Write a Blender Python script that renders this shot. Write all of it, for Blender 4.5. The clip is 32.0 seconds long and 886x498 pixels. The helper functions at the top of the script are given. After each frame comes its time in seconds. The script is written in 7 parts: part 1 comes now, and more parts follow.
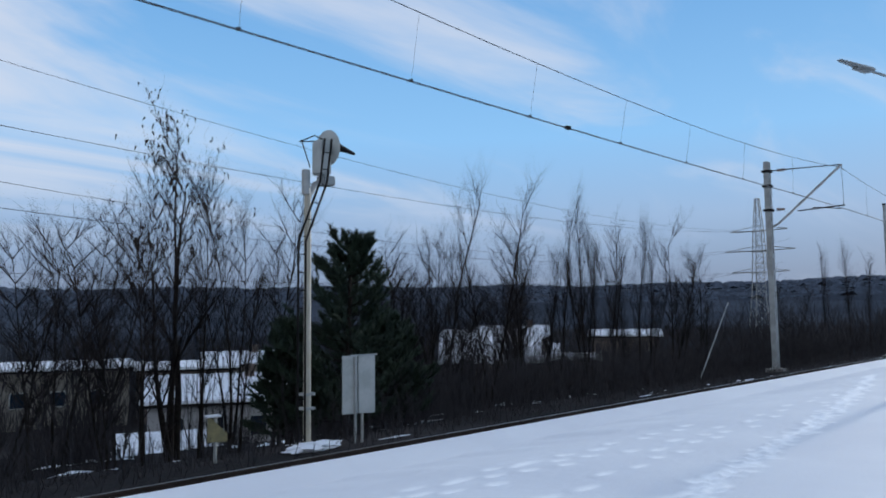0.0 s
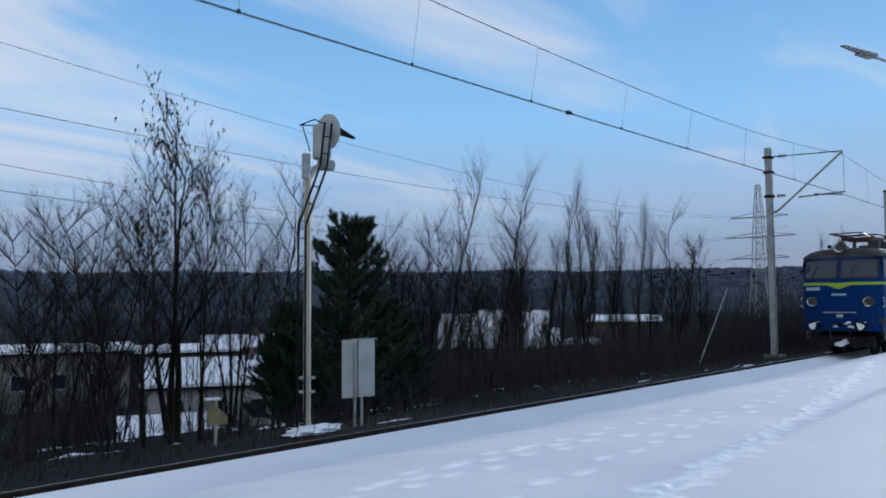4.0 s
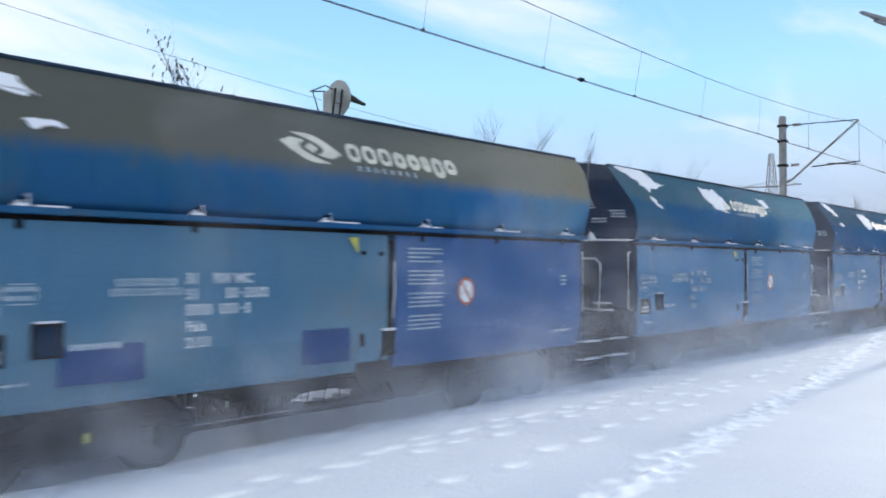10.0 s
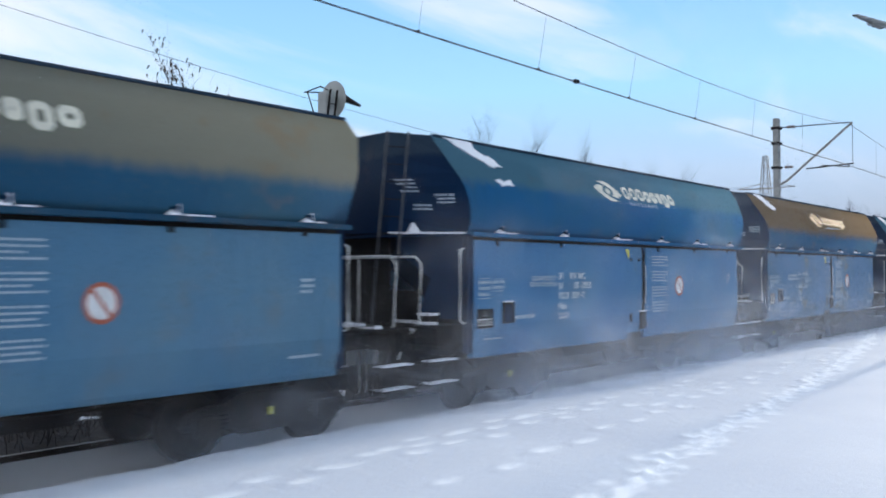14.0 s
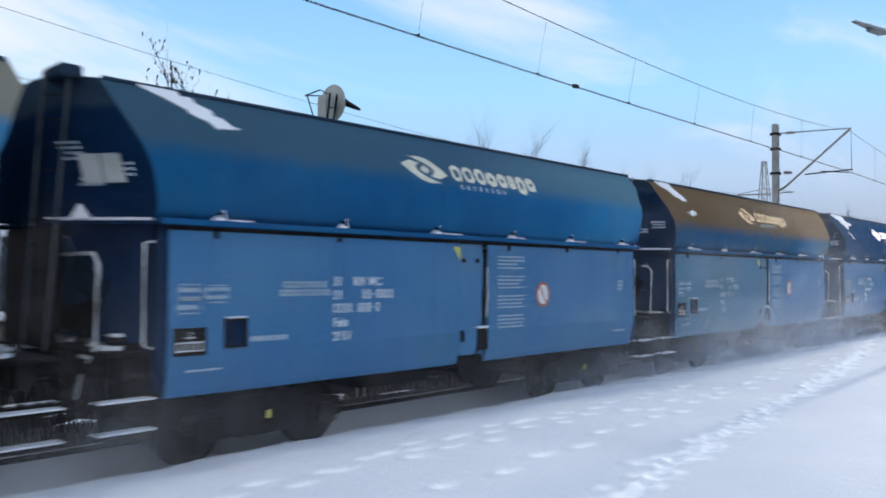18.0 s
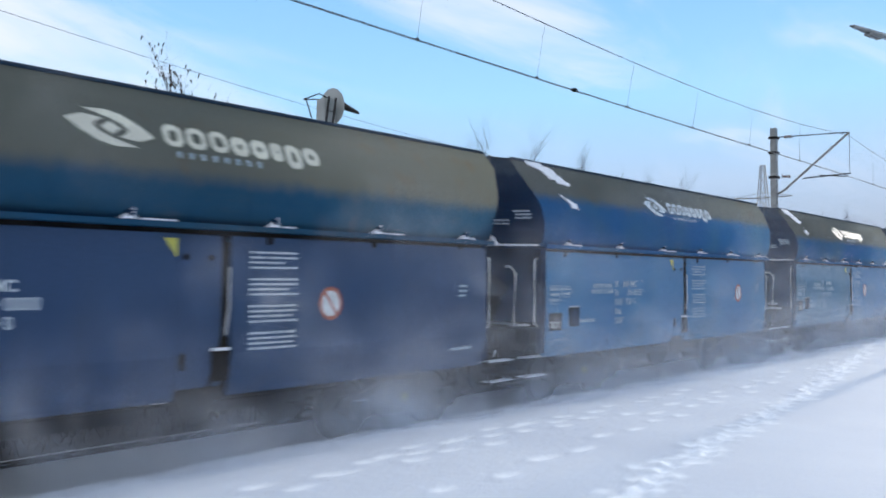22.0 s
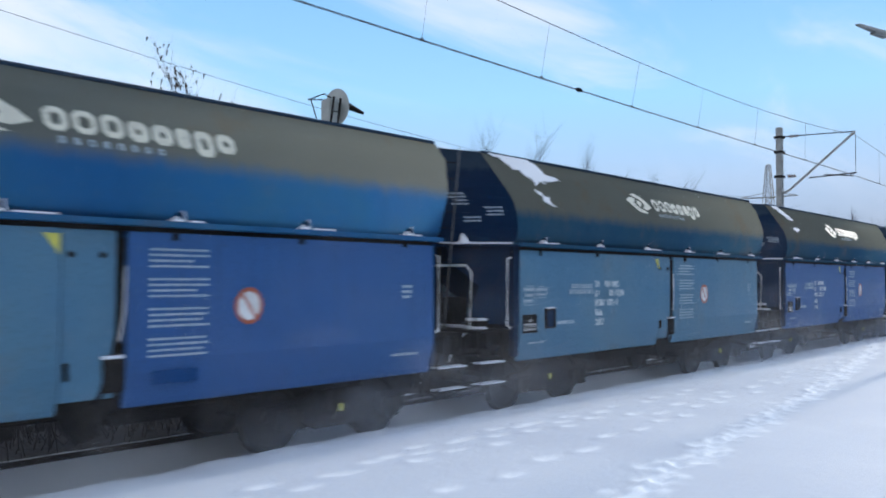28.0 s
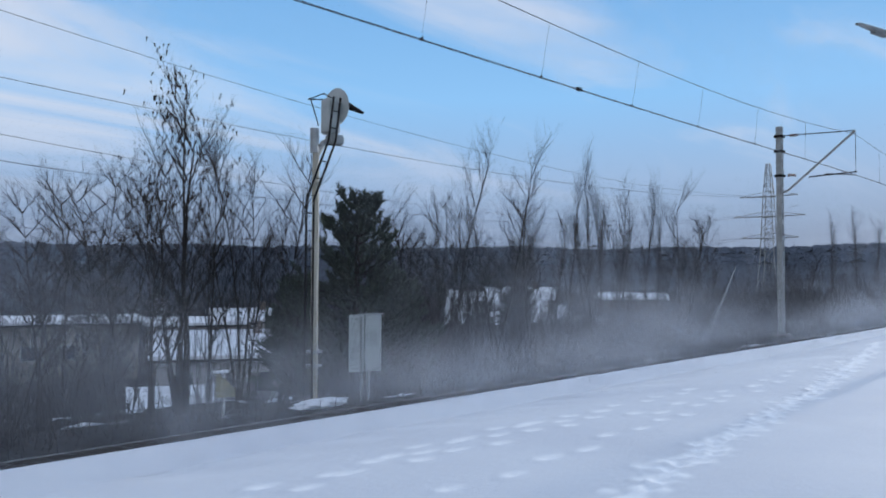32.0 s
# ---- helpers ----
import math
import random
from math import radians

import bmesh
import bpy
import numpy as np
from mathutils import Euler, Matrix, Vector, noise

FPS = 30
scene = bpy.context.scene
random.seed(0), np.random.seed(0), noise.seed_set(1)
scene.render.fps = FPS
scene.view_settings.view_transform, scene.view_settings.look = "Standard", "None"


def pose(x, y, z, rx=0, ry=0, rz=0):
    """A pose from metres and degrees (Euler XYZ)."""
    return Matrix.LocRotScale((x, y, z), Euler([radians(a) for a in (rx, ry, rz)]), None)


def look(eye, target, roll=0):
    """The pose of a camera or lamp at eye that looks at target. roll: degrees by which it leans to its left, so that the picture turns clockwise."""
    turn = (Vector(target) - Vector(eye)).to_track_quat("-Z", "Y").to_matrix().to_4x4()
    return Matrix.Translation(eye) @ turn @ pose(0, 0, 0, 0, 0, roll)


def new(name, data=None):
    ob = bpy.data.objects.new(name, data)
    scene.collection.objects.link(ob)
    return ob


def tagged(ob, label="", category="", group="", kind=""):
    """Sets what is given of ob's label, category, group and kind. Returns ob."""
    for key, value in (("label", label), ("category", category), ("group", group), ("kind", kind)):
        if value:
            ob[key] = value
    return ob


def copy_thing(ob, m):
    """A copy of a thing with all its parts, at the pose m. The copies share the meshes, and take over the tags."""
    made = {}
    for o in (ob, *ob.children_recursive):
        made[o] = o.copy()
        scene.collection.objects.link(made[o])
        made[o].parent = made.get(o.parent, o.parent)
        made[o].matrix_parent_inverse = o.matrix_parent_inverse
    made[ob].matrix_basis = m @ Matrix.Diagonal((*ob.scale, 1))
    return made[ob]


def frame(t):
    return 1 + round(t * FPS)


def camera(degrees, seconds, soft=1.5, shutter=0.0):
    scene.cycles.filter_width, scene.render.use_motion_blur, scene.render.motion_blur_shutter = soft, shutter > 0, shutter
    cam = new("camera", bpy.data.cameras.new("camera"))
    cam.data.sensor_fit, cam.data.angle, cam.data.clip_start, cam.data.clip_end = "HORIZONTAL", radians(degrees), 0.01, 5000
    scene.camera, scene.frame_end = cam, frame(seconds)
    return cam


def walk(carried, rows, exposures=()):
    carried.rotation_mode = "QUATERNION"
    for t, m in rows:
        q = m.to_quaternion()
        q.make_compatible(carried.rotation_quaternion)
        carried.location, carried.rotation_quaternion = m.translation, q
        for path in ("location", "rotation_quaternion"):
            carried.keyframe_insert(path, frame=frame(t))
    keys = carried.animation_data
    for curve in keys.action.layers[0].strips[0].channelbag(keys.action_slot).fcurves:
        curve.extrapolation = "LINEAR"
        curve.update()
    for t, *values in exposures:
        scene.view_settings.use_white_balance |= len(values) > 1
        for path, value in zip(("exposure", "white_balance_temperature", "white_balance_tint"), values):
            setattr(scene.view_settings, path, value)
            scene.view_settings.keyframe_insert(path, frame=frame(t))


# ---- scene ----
# X runs along the track, Y across it, away from the platform; z = 0 is the top of the rails.
EYE = (0.0, 0.0, 2.088)
# seconds, yaw, pitch, roll in degrees: a hand-held camera that stands on one spot
PATH = [
    (0, -47.59, 4.89, 0.70),
    (0.5, -47.80, 4.87, 0.71),
    (1, -47.86, 4.79, 0.69),
    (1.5, -47.85, 4.65, 0.69),
    (2, -47.87, 4.37, 0.67),
    (2.5, -47.81, 4.13, 0.66),
    (4.5, -47.56, 3.58, 0.35),
    (5, -47.52, 3.22, 0.33),
    (5.5, -47.33, 2.79, 0.33),
    (6, -47.10, 2.44, 0.27),
    (6.5, -46.94, 2.18, 0.15),
    (7, -46.84, 1.94, 0.10),
    (7.5, -46.78, 1.81, 0.12),
    (8, -46.73, 1.62, 0.09),
    (8.5, -46.70, 1.42, 0.04),
    (9, -46.71, 1.35, 0.03),
    (9.5, -46.75, 1.31, 0.04),
    (10, -46.89, 1.45, 0.05),
    (10.5, -46.93, 1.56, 0.01),
    (11, -46.94, 1.58, -0.03),
    (11.5, -46.99, 1.54, -0.08),
    (12, -47.13, 1.53, -0.04),
    (12.5, -47.20, 1.53, -0.01),
    (13, -47.21, 1.46, -0.02),
    (13.5, -47.28, 1.51, -0.04),
    (14, -47.27, 1.54, -0.05),
    (14.5, -47.30, 1.64, -0.09),
    (15, -47.31, 1.74, -0.10),
    (15.5, -47.28, 1.80, -0.10),
    (17.5, -47.29, 1.73, -0.26),
    (18, -47.36, 1.83, -0.31),
    (18.5, -47.45, 1.95, -0.33),
    (19, -47.46, 1.97, -0.33),
    (19.5, -47.47, 1.97, -0.31),
    (20, -47.44, 2.01, -0.29),
    (20.5, -47.47, 1.93, -0.32),
    (21, -47.49, 2.06, -0.30),
    (21.5, -47.49, 2.06, -0.31),
    (22, -47.45, 2.09, -0.34),
    (22.5, -47.41, 2.09, -0.32),
    (23, -47.38, 2.19, -0.27),
    (23.5, -47.32, 2.24, -0.20),
    (24, -47.34, 2.33, -0.17),
    (24.5, -47.34, 2.38, -0.20),
    (25, -47.33, 2.34, -0.21),
    (25.5, -47.31, 2.26, -0.21),
    (27.5, -47.16, 2.10, -0.32),
    (28, -47.10, 2.09, -0.29),
    (28.5, -47.09, 2.14, -0.27),
    (29, -47.08, 2.20, -0.25),
    (29.5, -47.08, 2.14, -0.22),
    (30, -47.09, 2.08, -0.22),
    (30.5, -47.11, 1.94, -0.21),
    (31, -47.07, 1.96, -0.21),
    (31.5, -47.08, 2.00, -0.22),
    (32, -47.09, 2.06, -0.22),
]
cam = camera(58.49, 32.0, soft=1.9, shutter=0.15)
walk(cam, [(t, pose(*EYE, 90 + p, r, a)) for t, a, p, r in PATH],
     exposures=[(0, 0.0, 6250, 7), (5.4, -0.03, 6250, 7), (6, 0.32, 6650, 8), (7, 0.6, 6950, 8), (9, 0.62, 6950, 8), (18, 0.45, 6800, 8), (24, 0.48, 6750, 8), (30, 0.42, 6550, 8), (31.5, 0.45, 6500, 8), (32, 0.0, 6250, 8)])

YC = 9.766          # track centre
SPEED = 16.94       # metres a second, towards -X
LOCO_AT_6 = -0.098  # front buffers of the locomotive at 6 s
PITCH_W = 12.54     # wagon length over buffers
FIRST_W = 25.04     # from the locomotive's front buffers to the middle of the first wagon
# the train brakes gently at the end: metres behind the even run
LAG = [(0, 0.0), (28, 0.08), (28.8, 0.25), (29.4, 0.5), (30, 0.78), (30.5, 1.05), (31, 1.6), (31.4, 2.15), (32, 3.1)]


def train_x(t):
    lag = np.interp(t, [a for a, _ in LAG], [b for _, b in LAG])
    return LOCO_AT_6 - SPEED * (t - 6.0) + float(lag)


# ---- world and sun ----
world = bpy.data.worlds.new("winter_sky")
scene.world = world
world.use_nodes = True
wn, wl = world.node_tree.nodes, world.node_tree.links
wn.clear()
SUN_EL, SUN_ROT = radians(9.0), radians(88.6)


def wnode(kind, **inputs):
    n = wn.new(kind)
    for k, v in inputs.items():
        n.inputs[k].default_value = v
    return n


sky = wn.new("ShaderNodeTexSky")
sky.sky_type, sky.sun_disc = "NISHITA", False
sky.sun_elevation, sky.sun_rotation = SUN_EL, SUN_ROT
sky.air_density, sky.dust_density, sky.ozone_density = 1.0, 0.6, 2.0
sky_gain = wn.new("ShaderNodeVectorMath")
sky_gain.operation = "MULTIPLY"
sky_gain.inputs[1].default_value = (0.115, 0.115, 0.12)
wl.new(sky.outputs[0], sky_gain.inputs[0])
geo = wn.new("ShaderNodeTexCoord")
sep = wn.new("ShaderNodeSeparateXYZ")
wl.new(geo.outputs["Generated"], sep.inputs[0])
# frosty haze over the horizon that clears upwards
haze = wn.new("ShaderNodeValToRGB")
haze.color_ramp.elements[0].position, haze.color_ramp.elements[0].color = 0.0, (0.235, 0.30, 0.44, 1)
haze.color_ramp.elements[1].position, haze.color_ramp.elements[1].color = 0.75, (0.15, 0.33, 0.64, 1)
for p, c in ((0.05, (0.28, 0.36, 0.52, 1)), (0.12, (0.37, 0.51, 0.74, 1)), (0.22, (0.31, 0.59, 0.95, 1)), (0.40, (0.19, 0.43, 0.80, 1))):
    haze.color_ramp.elements.new(p).color = c
wl.new(sep.outputs[2], haze.inputs[0])
blend = wn.new("ShaderNodeMix")
blend.data_type = "RGBA"
blend.inputs[0].default_value = 0.98
wl.new(sky_gain.outputs[0], blend.inputs[6])
wl.new(haze.outputs[0], blend.inputs[7])
# thin streaks of cloud
up = wnode("ShaderNodeMath")
up.operation = "ADD"
wl.new(sep.outputs[2], up.inputs[0])
up.inputs[1].default_value = 0.12
flat = wn.new("ShaderNodeVectorMath")
flat.operation = "DIVIDE"
wl.new(geo.outputs["Generated"], flat.inputs[0])
wl.new(up.outputs[0], flat.inputs[1])
turn = wn.new("ShaderNodeMapping")
turn.inputs["Rotation"].default_value = (0, 0, radians(-18))
turn.inputs["Scale"].default_value = (0.5, 1.35, 0.0)
turn.inputs["Location"].default_value = (0.3, 1.1, 0.0)
wl.new(flat.outputs[0], turn.inputs[0])
cloud = wnode("ShaderNodeTexNoise", Scale=1.15, Detail=7.0, Roughness=0.55, Distortion=0.9)
wl.new(turn.outputs[0], cloud.inputs["Vector"])
cover = wn.new("ShaderNodeMapRange")
cover.interpolation_type = "SMOOTHSTEP"
for i, v in ((1, 0.44), (2, 0.74), (3, 0.0), (4, 0.78)):
    cover.inputs[i].default_value = v
# more of it over the east than towards the sun
lean = wnode("ShaderNodeMath")
lean.operation = "MULTIPLY_ADD"
wl.new(sep.outputs[0], lean.inputs[0])
lean.inputs[1].default_value = -0.24
lean.inputs[2].default_value = 0.165
cast = wnode("ShaderNodeMath")
cast.operation = "ADD"
wl.new(cloud.outputs[0], cast.inputs[0])
wl.new(lean.outputs[0], cast.inputs[1])
wl.new(cast.outputs[0], cover.inputs[0])
skyful = wn.new("ShaderNodeMix")
skyful.data_type = "RGBA"
low = wn.new("ShaderNodeMapRange")
low.interpolation_type = "SMOOTHSTEP"
for i, v in ((1, 0.07), (2, 0.2), (3, 0.1), (4, 1.0)):
    low.inputs[i].default_value = v
wl.new(sep.outputs[2], low.inputs[0])
thinned = wnode("ShaderNodeMath")
thinned.operation = "MULTIPLY"
wl.new(cover.outputs[0], thinned.inputs[0])
wl.new(low.outputs[0], thinned.inputs[1])
wl.new(thinned.outputs[0], skyful.inputs[0])
wl.new(blend.outputs[2], skyful.inputs[6])
skyful.inputs[7].default_value = (0.74, 0.76, 0.86, 1)
bg = wnode("ShaderNodeBackground", Strength=0.95)
out = wn.new("ShaderNodeOutputWorld")
wl.new(skyful.outputs[2], bg.inputs[0])
wl.new(bg.outputs[0], out.inputs[0])
sun = new("sun", bpy.data.lights.new("sun", "SUN"))
sun.data.energy, sun.data.angle, sun.data.color = 2.3, radians(2.0), (1.0, 0.94, 0.88)
sun.matrix_basis = look((0, 0, 50), (-math.sin(SUN_ROT) * 50, -math.cos(SUN_ROT) * 50, 50 - math.tan(SUN_EL) * 50))


# ---- materials ----
def shader(name, rough=0.6, metal=0.0):
    m = bpy.data.materials.new(name)
    m.use_nodes = True
    b = m.node_tree.nodes["Principled BSDF"]
    b.inputs["Roughness"].default_value = rough
    b.inputs["Metallic"].default_value = metal
    return m, m.node_tree.nodes, m.node_tree.links, b


def coords(nodes, links, stretch=(1, 1, 1), shift=True):
    """Object coordinates, moved by a chance amount for each object."""
    tc = nodes.new("ShaderNodeTexCoord")
    mp = nodes.new("ShaderNodeMapping")
    mp.inputs["Scale"].default_value = stretch
    links.new(tc.outputs["Object"], mp.inputs["Vector"])
    if shift:
        oi = nodes.new("ShaderNodeObjectInfo")
        k = nodes.new("ShaderNodeMath")
        k.operation = "MULTIPLY"
        k.inputs[1].default_value = 37.0
        links.new(oi.outputs["Random"], k.inputs[0])
        links.new(k.outputs[0], mp.inputs["Location"])
    return tc, mp


def noisy(nodes, links, vec, scale, detail=4.0, rough=0.55):
    n = nodes.new("ShaderNodeTexNoise")
    n.inputs["Scale"].default_value = scale
    n.inputs["Detail"].default_value = detail
    n.inputs["Roughness"].default_value = rough
    links.new(vec, n.inputs["Vector"])
    return n.outputs[0]


def ramp(nodes, links, value, lo, hi, a=0.0, b=1.0):
    r = nodes.new("ShaderNodeMapRange")
    r.interpolation_type = "SMOOTHSTEP"
    for i, v in ((1, lo), (2, hi), (3, a), (4, b)):
        r.inputs[i].default_value = v
    links.new(value, r.inputs[0])
    return r.outputs[0]


def mixed(nodes, links, fac, a, b):
    m = nodes.new("ShaderNodeMix")
    m.data_type = "RGBA"
    for i, v in ((0, fac), (6, a), (7, b)):
        if isinstance(v, (int, float)):
            m.inputs[i].default_value = v
        elif isinstance(v, tuple):
            m.inputs[i].default_value = (*v, 1)
        else:
            links.new(v, m.inputs[i])
    return m.outputs[2]


def bumped(nodes, links, bsdf, height, strength=0.3, distance=0.01):
    b = nodes.new("ShaderNodeBump")
    b.inputs["Strength"].default_value = strength
    b.inputs["Distance"].default_value = distance
    links.new(height, b.inputs["Height"])
    links.new(b.outputs[0], bsdf.inputs["Normal"])


def surface(name, a, b, scale=3.0, rough=0.7, metal=0.0, fine=40.0, bump=0.25, dist=0.01, stretch=(1, 1, 1), lo=0.35, hi=0.65, spec=0.4):
    """Two tones in large patches, with fine grain and relief."""
    m, n, l, s = shader(name, rough, metal)
    s.inputs["Specular IOR Level"].default_value = spec
    _, mp = coords(n, l, stretch)
    big, small = noisy(n, l, mp.outputs[0], scale), noisy(n, l, mp.outputs[0], fine, 3.0)
    c = mixed(n, l, ramp(n, l, big, lo, hi), a, b)
    dark = tuple(v * 0.72 for v in a)
    c = mixed(n, l, ramp(n, l, small, 0.45, 0.75, 0.0, 0.5), c, dark)
    l.new(c, s.inputs["Base Color"])
    l.new(ramp(n, l, small, 0.2, 0.8, max(0.05, rough - 0.12), min(1, rough + 0.12)), s.inputs["Roughness"])
    bumped(n, l, s, small, bump, dist)
    return m


def wagon_paint(name, blue, dirt, level, spread=0.5, amount=0.9, rust=(0.16, 0.085, 0.03), rusty=0.25, fade=(0.04, 0.125, 0.18), rough=0.62, gloss=0.0):
    """Weathered paint: a coat of coal dust that lies above a height, chalky fading, run-down streaks and rust."""
    m, n, l, s = shader(name, rough)
    s.inputs["Specular IOR Level"].default_value = gloss
    tc, mp = coords(n, l)
    _, mv = coords(n, l, (2.2, 2.2, 0.16))
    sx = n.new("ShaderNodeSeparateXYZ")
    l.new(tc.outputs["Object"], sx.inputs[0])
    big, mid, fine = (noisy(n, l, mp.outputs[0], k, 5.0) for k in (0.55, 3.2, 26.0))
    runs = noisy(n, l, mv.outputs[0], 3.0, 5.0, 0.65)
    c = mixed(n, l, ramp(n, l, big, 0.35, 0.7, 0.0, 0.6), blue, fade)
    c = mixed(n, l, ramp(n, l, runs, 0.5, 0.8, 0.0, 0.35), c, tuple(v * 0.55 for v in blue))
    jit = n.new("ShaderNodeMath")
    jit.operation = "MULTIPLY_ADD"
    l.new(mid, jit.inputs[0])
    jit.inputs[1].default_value = 0.12
    l.new(sx.outputs[2], jit.inputs[2])
    drip = n.new("ShaderNodeMath")
    drip.operation = "MULTIPLY_ADD"
    l.new(runs, drip.inputs[0])
    drip.inputs[1].default_value = 0.2
    l.new(jit.outputs[0], drip.inputs[2])
    c = mixed(n, l, ramp(n, l, drip.outputs[0], level - spread * 0.3 + 0.16, level + spread * 0.7 + 0.16, 0.0, amount), c, dirt)
    patch = n.new("ShaderNodeMath")
    patch.operation = "MULTIPLY"
    l.new(big, patch.inputs[0])
    l.new(mid, patch.inputs[1])
    c = mixed(n, l, ramp(n, l, patch.outputs[0], 0.29, 0.42, 0.0, rusty), c, rust)
    c = mixed(n, l, ramp(n, l, fine, 0.5, 0.8, 0.0, 0.3), c, tuple(v * 0.6 for v in dirt))
    l.new(c, s.inputs["Base Color"])
    l.new(ramp(n, l, fine, 0.2, 0.8, rough - 0.12, rough + 0.2), s.inputs["Roughness"])
    bumped(n, l, s, mid, 0.06, 0.02)
    return m


OLIVE, BROWN, GREY = (0.122, 0.126, 0.105), (0.185, 0.125, 0.068), (0.11, 0.14, 0.15)
PAINT = {
    "clean": wagon_paint("blue_wagon_paint", (0.010, 0.085, 0.210), (0.058, 0.118, 0.162), 3.45, 0.35, 0.85, rusty=0.05, fade=(0.015, 0.13, 0.27)),
    "royal": wagon_paint("royal_blue_wagon_paint", (0.011, 0.088, 0.23), GREY, 9.0, 0.5, 0.5, rusty=0.03, fade=(0.014, 0.102, 0.25)),
    "teal": wagon_paint("faded_teal_wagon_paint", (0.0165, 0.105, 0.24), (0.062, 0.145, 0.19), 3.48, 0.2, 0.9, rusty=0.12),
    "olive": wagon_paint("dusty_olive_wagon_paint", (0.019, 0.100, 0.238), OLIVE, 3.30, 0.28, 0.96, rusty=0.15),
    "olive_low": wagon_paint("dust_covered_wagon_paint", (0.017, 0.066, 0.125), OLIVE, 3.16, 0.25, 0.96, rusty=0.2, fade=(0.035, 0.082, 0.115)),
    "olive_high": wagon_paint("half_dusty_wagon_paint", (0.0165, 0.0952, 0.2376), OLIVE, 3.52, 0.25, 0.9, rusty=0.15),
    "dull": wagon_paint("dull_blue_wagon_paint", (0.012, 0.068, 0.160), GREY, 9.0, 0.5, 0.5, rusty=0.05, fade=(0.016, 0.080, 0.172)),
    "tan": wagon_paint("tan_dusty_wagon_paint", (0.017, 0.070, 0.135), (0.155, 0.135, 0.088), 3.05, 0.3, 0.95, rust=(0.20, 0.12, 0.05), rusty=0.7),
    "brown": wagon_paint("rust_brown_wagon_paint", (0.01925, 0.0952, 0.2016), BROWN, 3.15, 0.35, 0.95, rusty=0.5),
    "side": wagon_paint("blue_flap_paint", (0.024, 0.138, 0.292), OLIVE, 9.0, 0.5, 0.5, rusty=0.12, fade=(0.06, 0.19, 0.305), gloss=0.5),
    "side_grey": wagon_paint("chalky_flap_paint", (0.045, 0.15, 0.25), OLIVE, 9.0, 0.5, 0.5, rusty=0.15, fade=(0.09, 0.185, 0.24), gloss=0.5),
    "side_rusty": wagon_paint("rust_stained_flap_paint", (0.03, 0.135, 0.27), OLIVE, 9.0, 0.5, 0.5, rust=(0.17, 0.13, 0.065), rusty=0.55, fade=(0.055, 0.136, 0.2016), gloss=0.5),
    "side_royal": wagon_paint("royal_blue_flap_paint", (0.009, 0.075, 0.232), OLIVE, 9.0, 0.5, 0.5, rusty=0.03, fade=(0.013, 0.088, 0.24), gloss=0.5),
    "side_navy": wagon_paint("navy_flap_paint", (0.012, 0.043, 0.108), OLIVE, 9.0, 0.5, 0.5, rusty=0.06, fade=(0.0195, 0.057, 0.125), gloss=0.5),
    # dark blue ends; the shade on them is put into this tone too
    "end": wagon_paint("shaded_dark_blue_end_paint", (0.005, 0.020, 0.054), (0.030, 0.050, 0.074), 3.90, 0.12, 0.8, rusty=0.08, fade=(0.010, 0.029, 0.064)),
}
LOCO_BLUE = wagon_paint("locomotive_blue_paint", (0.0035, 0.027, 0.116), (0.006, 0.028, 0.10), 9.0, 0.5, 0.4, rusty=0.0, fade=(0.004, 0.034, 0.128), rough=0.42, gloss=0.05)
LOCO_GRIME = surface("grimy_blue_skirt_paint", (0.004, 0.013, 0.042), (0.010, 0.014, 0.026), 2.0, 0.6)
LOCO_ROOF = surface("sooty_grey_roof_paint", (0.088, 0.094, 0.094), (0.05, 0.052, 0.05), 1.2, 0.8, spec=0.1)
ROOF_FRONT = surface("brown_soot_roof_paint", (0.034, 0.028, 0.026), (0.062, 0.05, 0.042), 2.0, 0.8)
LIME = surface("lime_green_stripe_paint", (0.32, 0.46, 0.035), (0.26, 0.40, 0.03), 2.0, 0.45)
PALE = surface("pale_stencil_paint", (0.66, 0.70, 0.72), (0.50, 0.56, 0.60), 9.0, 0.65)
CREAM = surface("cream_lettering_paint", (0.64, 0.62, 0.50), (0.52, 0.50, 0.41), 4.0, 0.55)
OCHRE = surface("stained_orange_lettering_paint", (0.66, 0.38, 0.12), (0.55, 0.30, 0.10), 4.0, 0.6)
WHITE = surface("weathered_white_paint", (0.74, 0.74, 0.72), (0.58, 0.58, 0.56), 5.0, 0.55)
FADED = surface("faded_white_stencil", (0.42, 0.49, 0.54), (0.30, 0.40, 0.47), 9.0, 0.65)
RED = surface("red_sign_paint", (0.42, 0.10, 0.05), (0.34, 0.09, 0.05), 6.0, 0.5)
OLD_SIGN = surface("stained_dull_yellow_plate", (0.27, 0.23, 0.11), (0.19, 0.17, 0.09), 6.0, 0.6)
RUSTY_RED = surface("rust_red_holder_paint", (0.20, 0.035, 0.025), (0.14, 0.03, 0.02), 6.0, 0.7)
YELLOW = surface("yellow_sign_paint", (0.60, 0.56, 0.10), (0.5, 0.46, 0.1), 6.0, 0.5)
BLACK = surface("sooty_black_steel", (0.008, 0.007, 0.007), (0.016, 0.014, 0.013), 3.0, 0.8, spec=0.15)
IRON = surface("brake_dust_iron", (0.010, 0.009, 0.008), (0.02, 0.017, 0.014), 4.0, 0.85, spec=0.12)
PANTO_RED = surface("rust_red_pantograph_paint", (0.13, 0.03, 0.02), (0.05, 0.022, 0.02), 5.0, 0.6)
INSULATOR = surface("brown_glazed_porcelain", (0.12, 0.05, 0.035), (0.2, 0.16, 0.14), 9.0, 0.25)
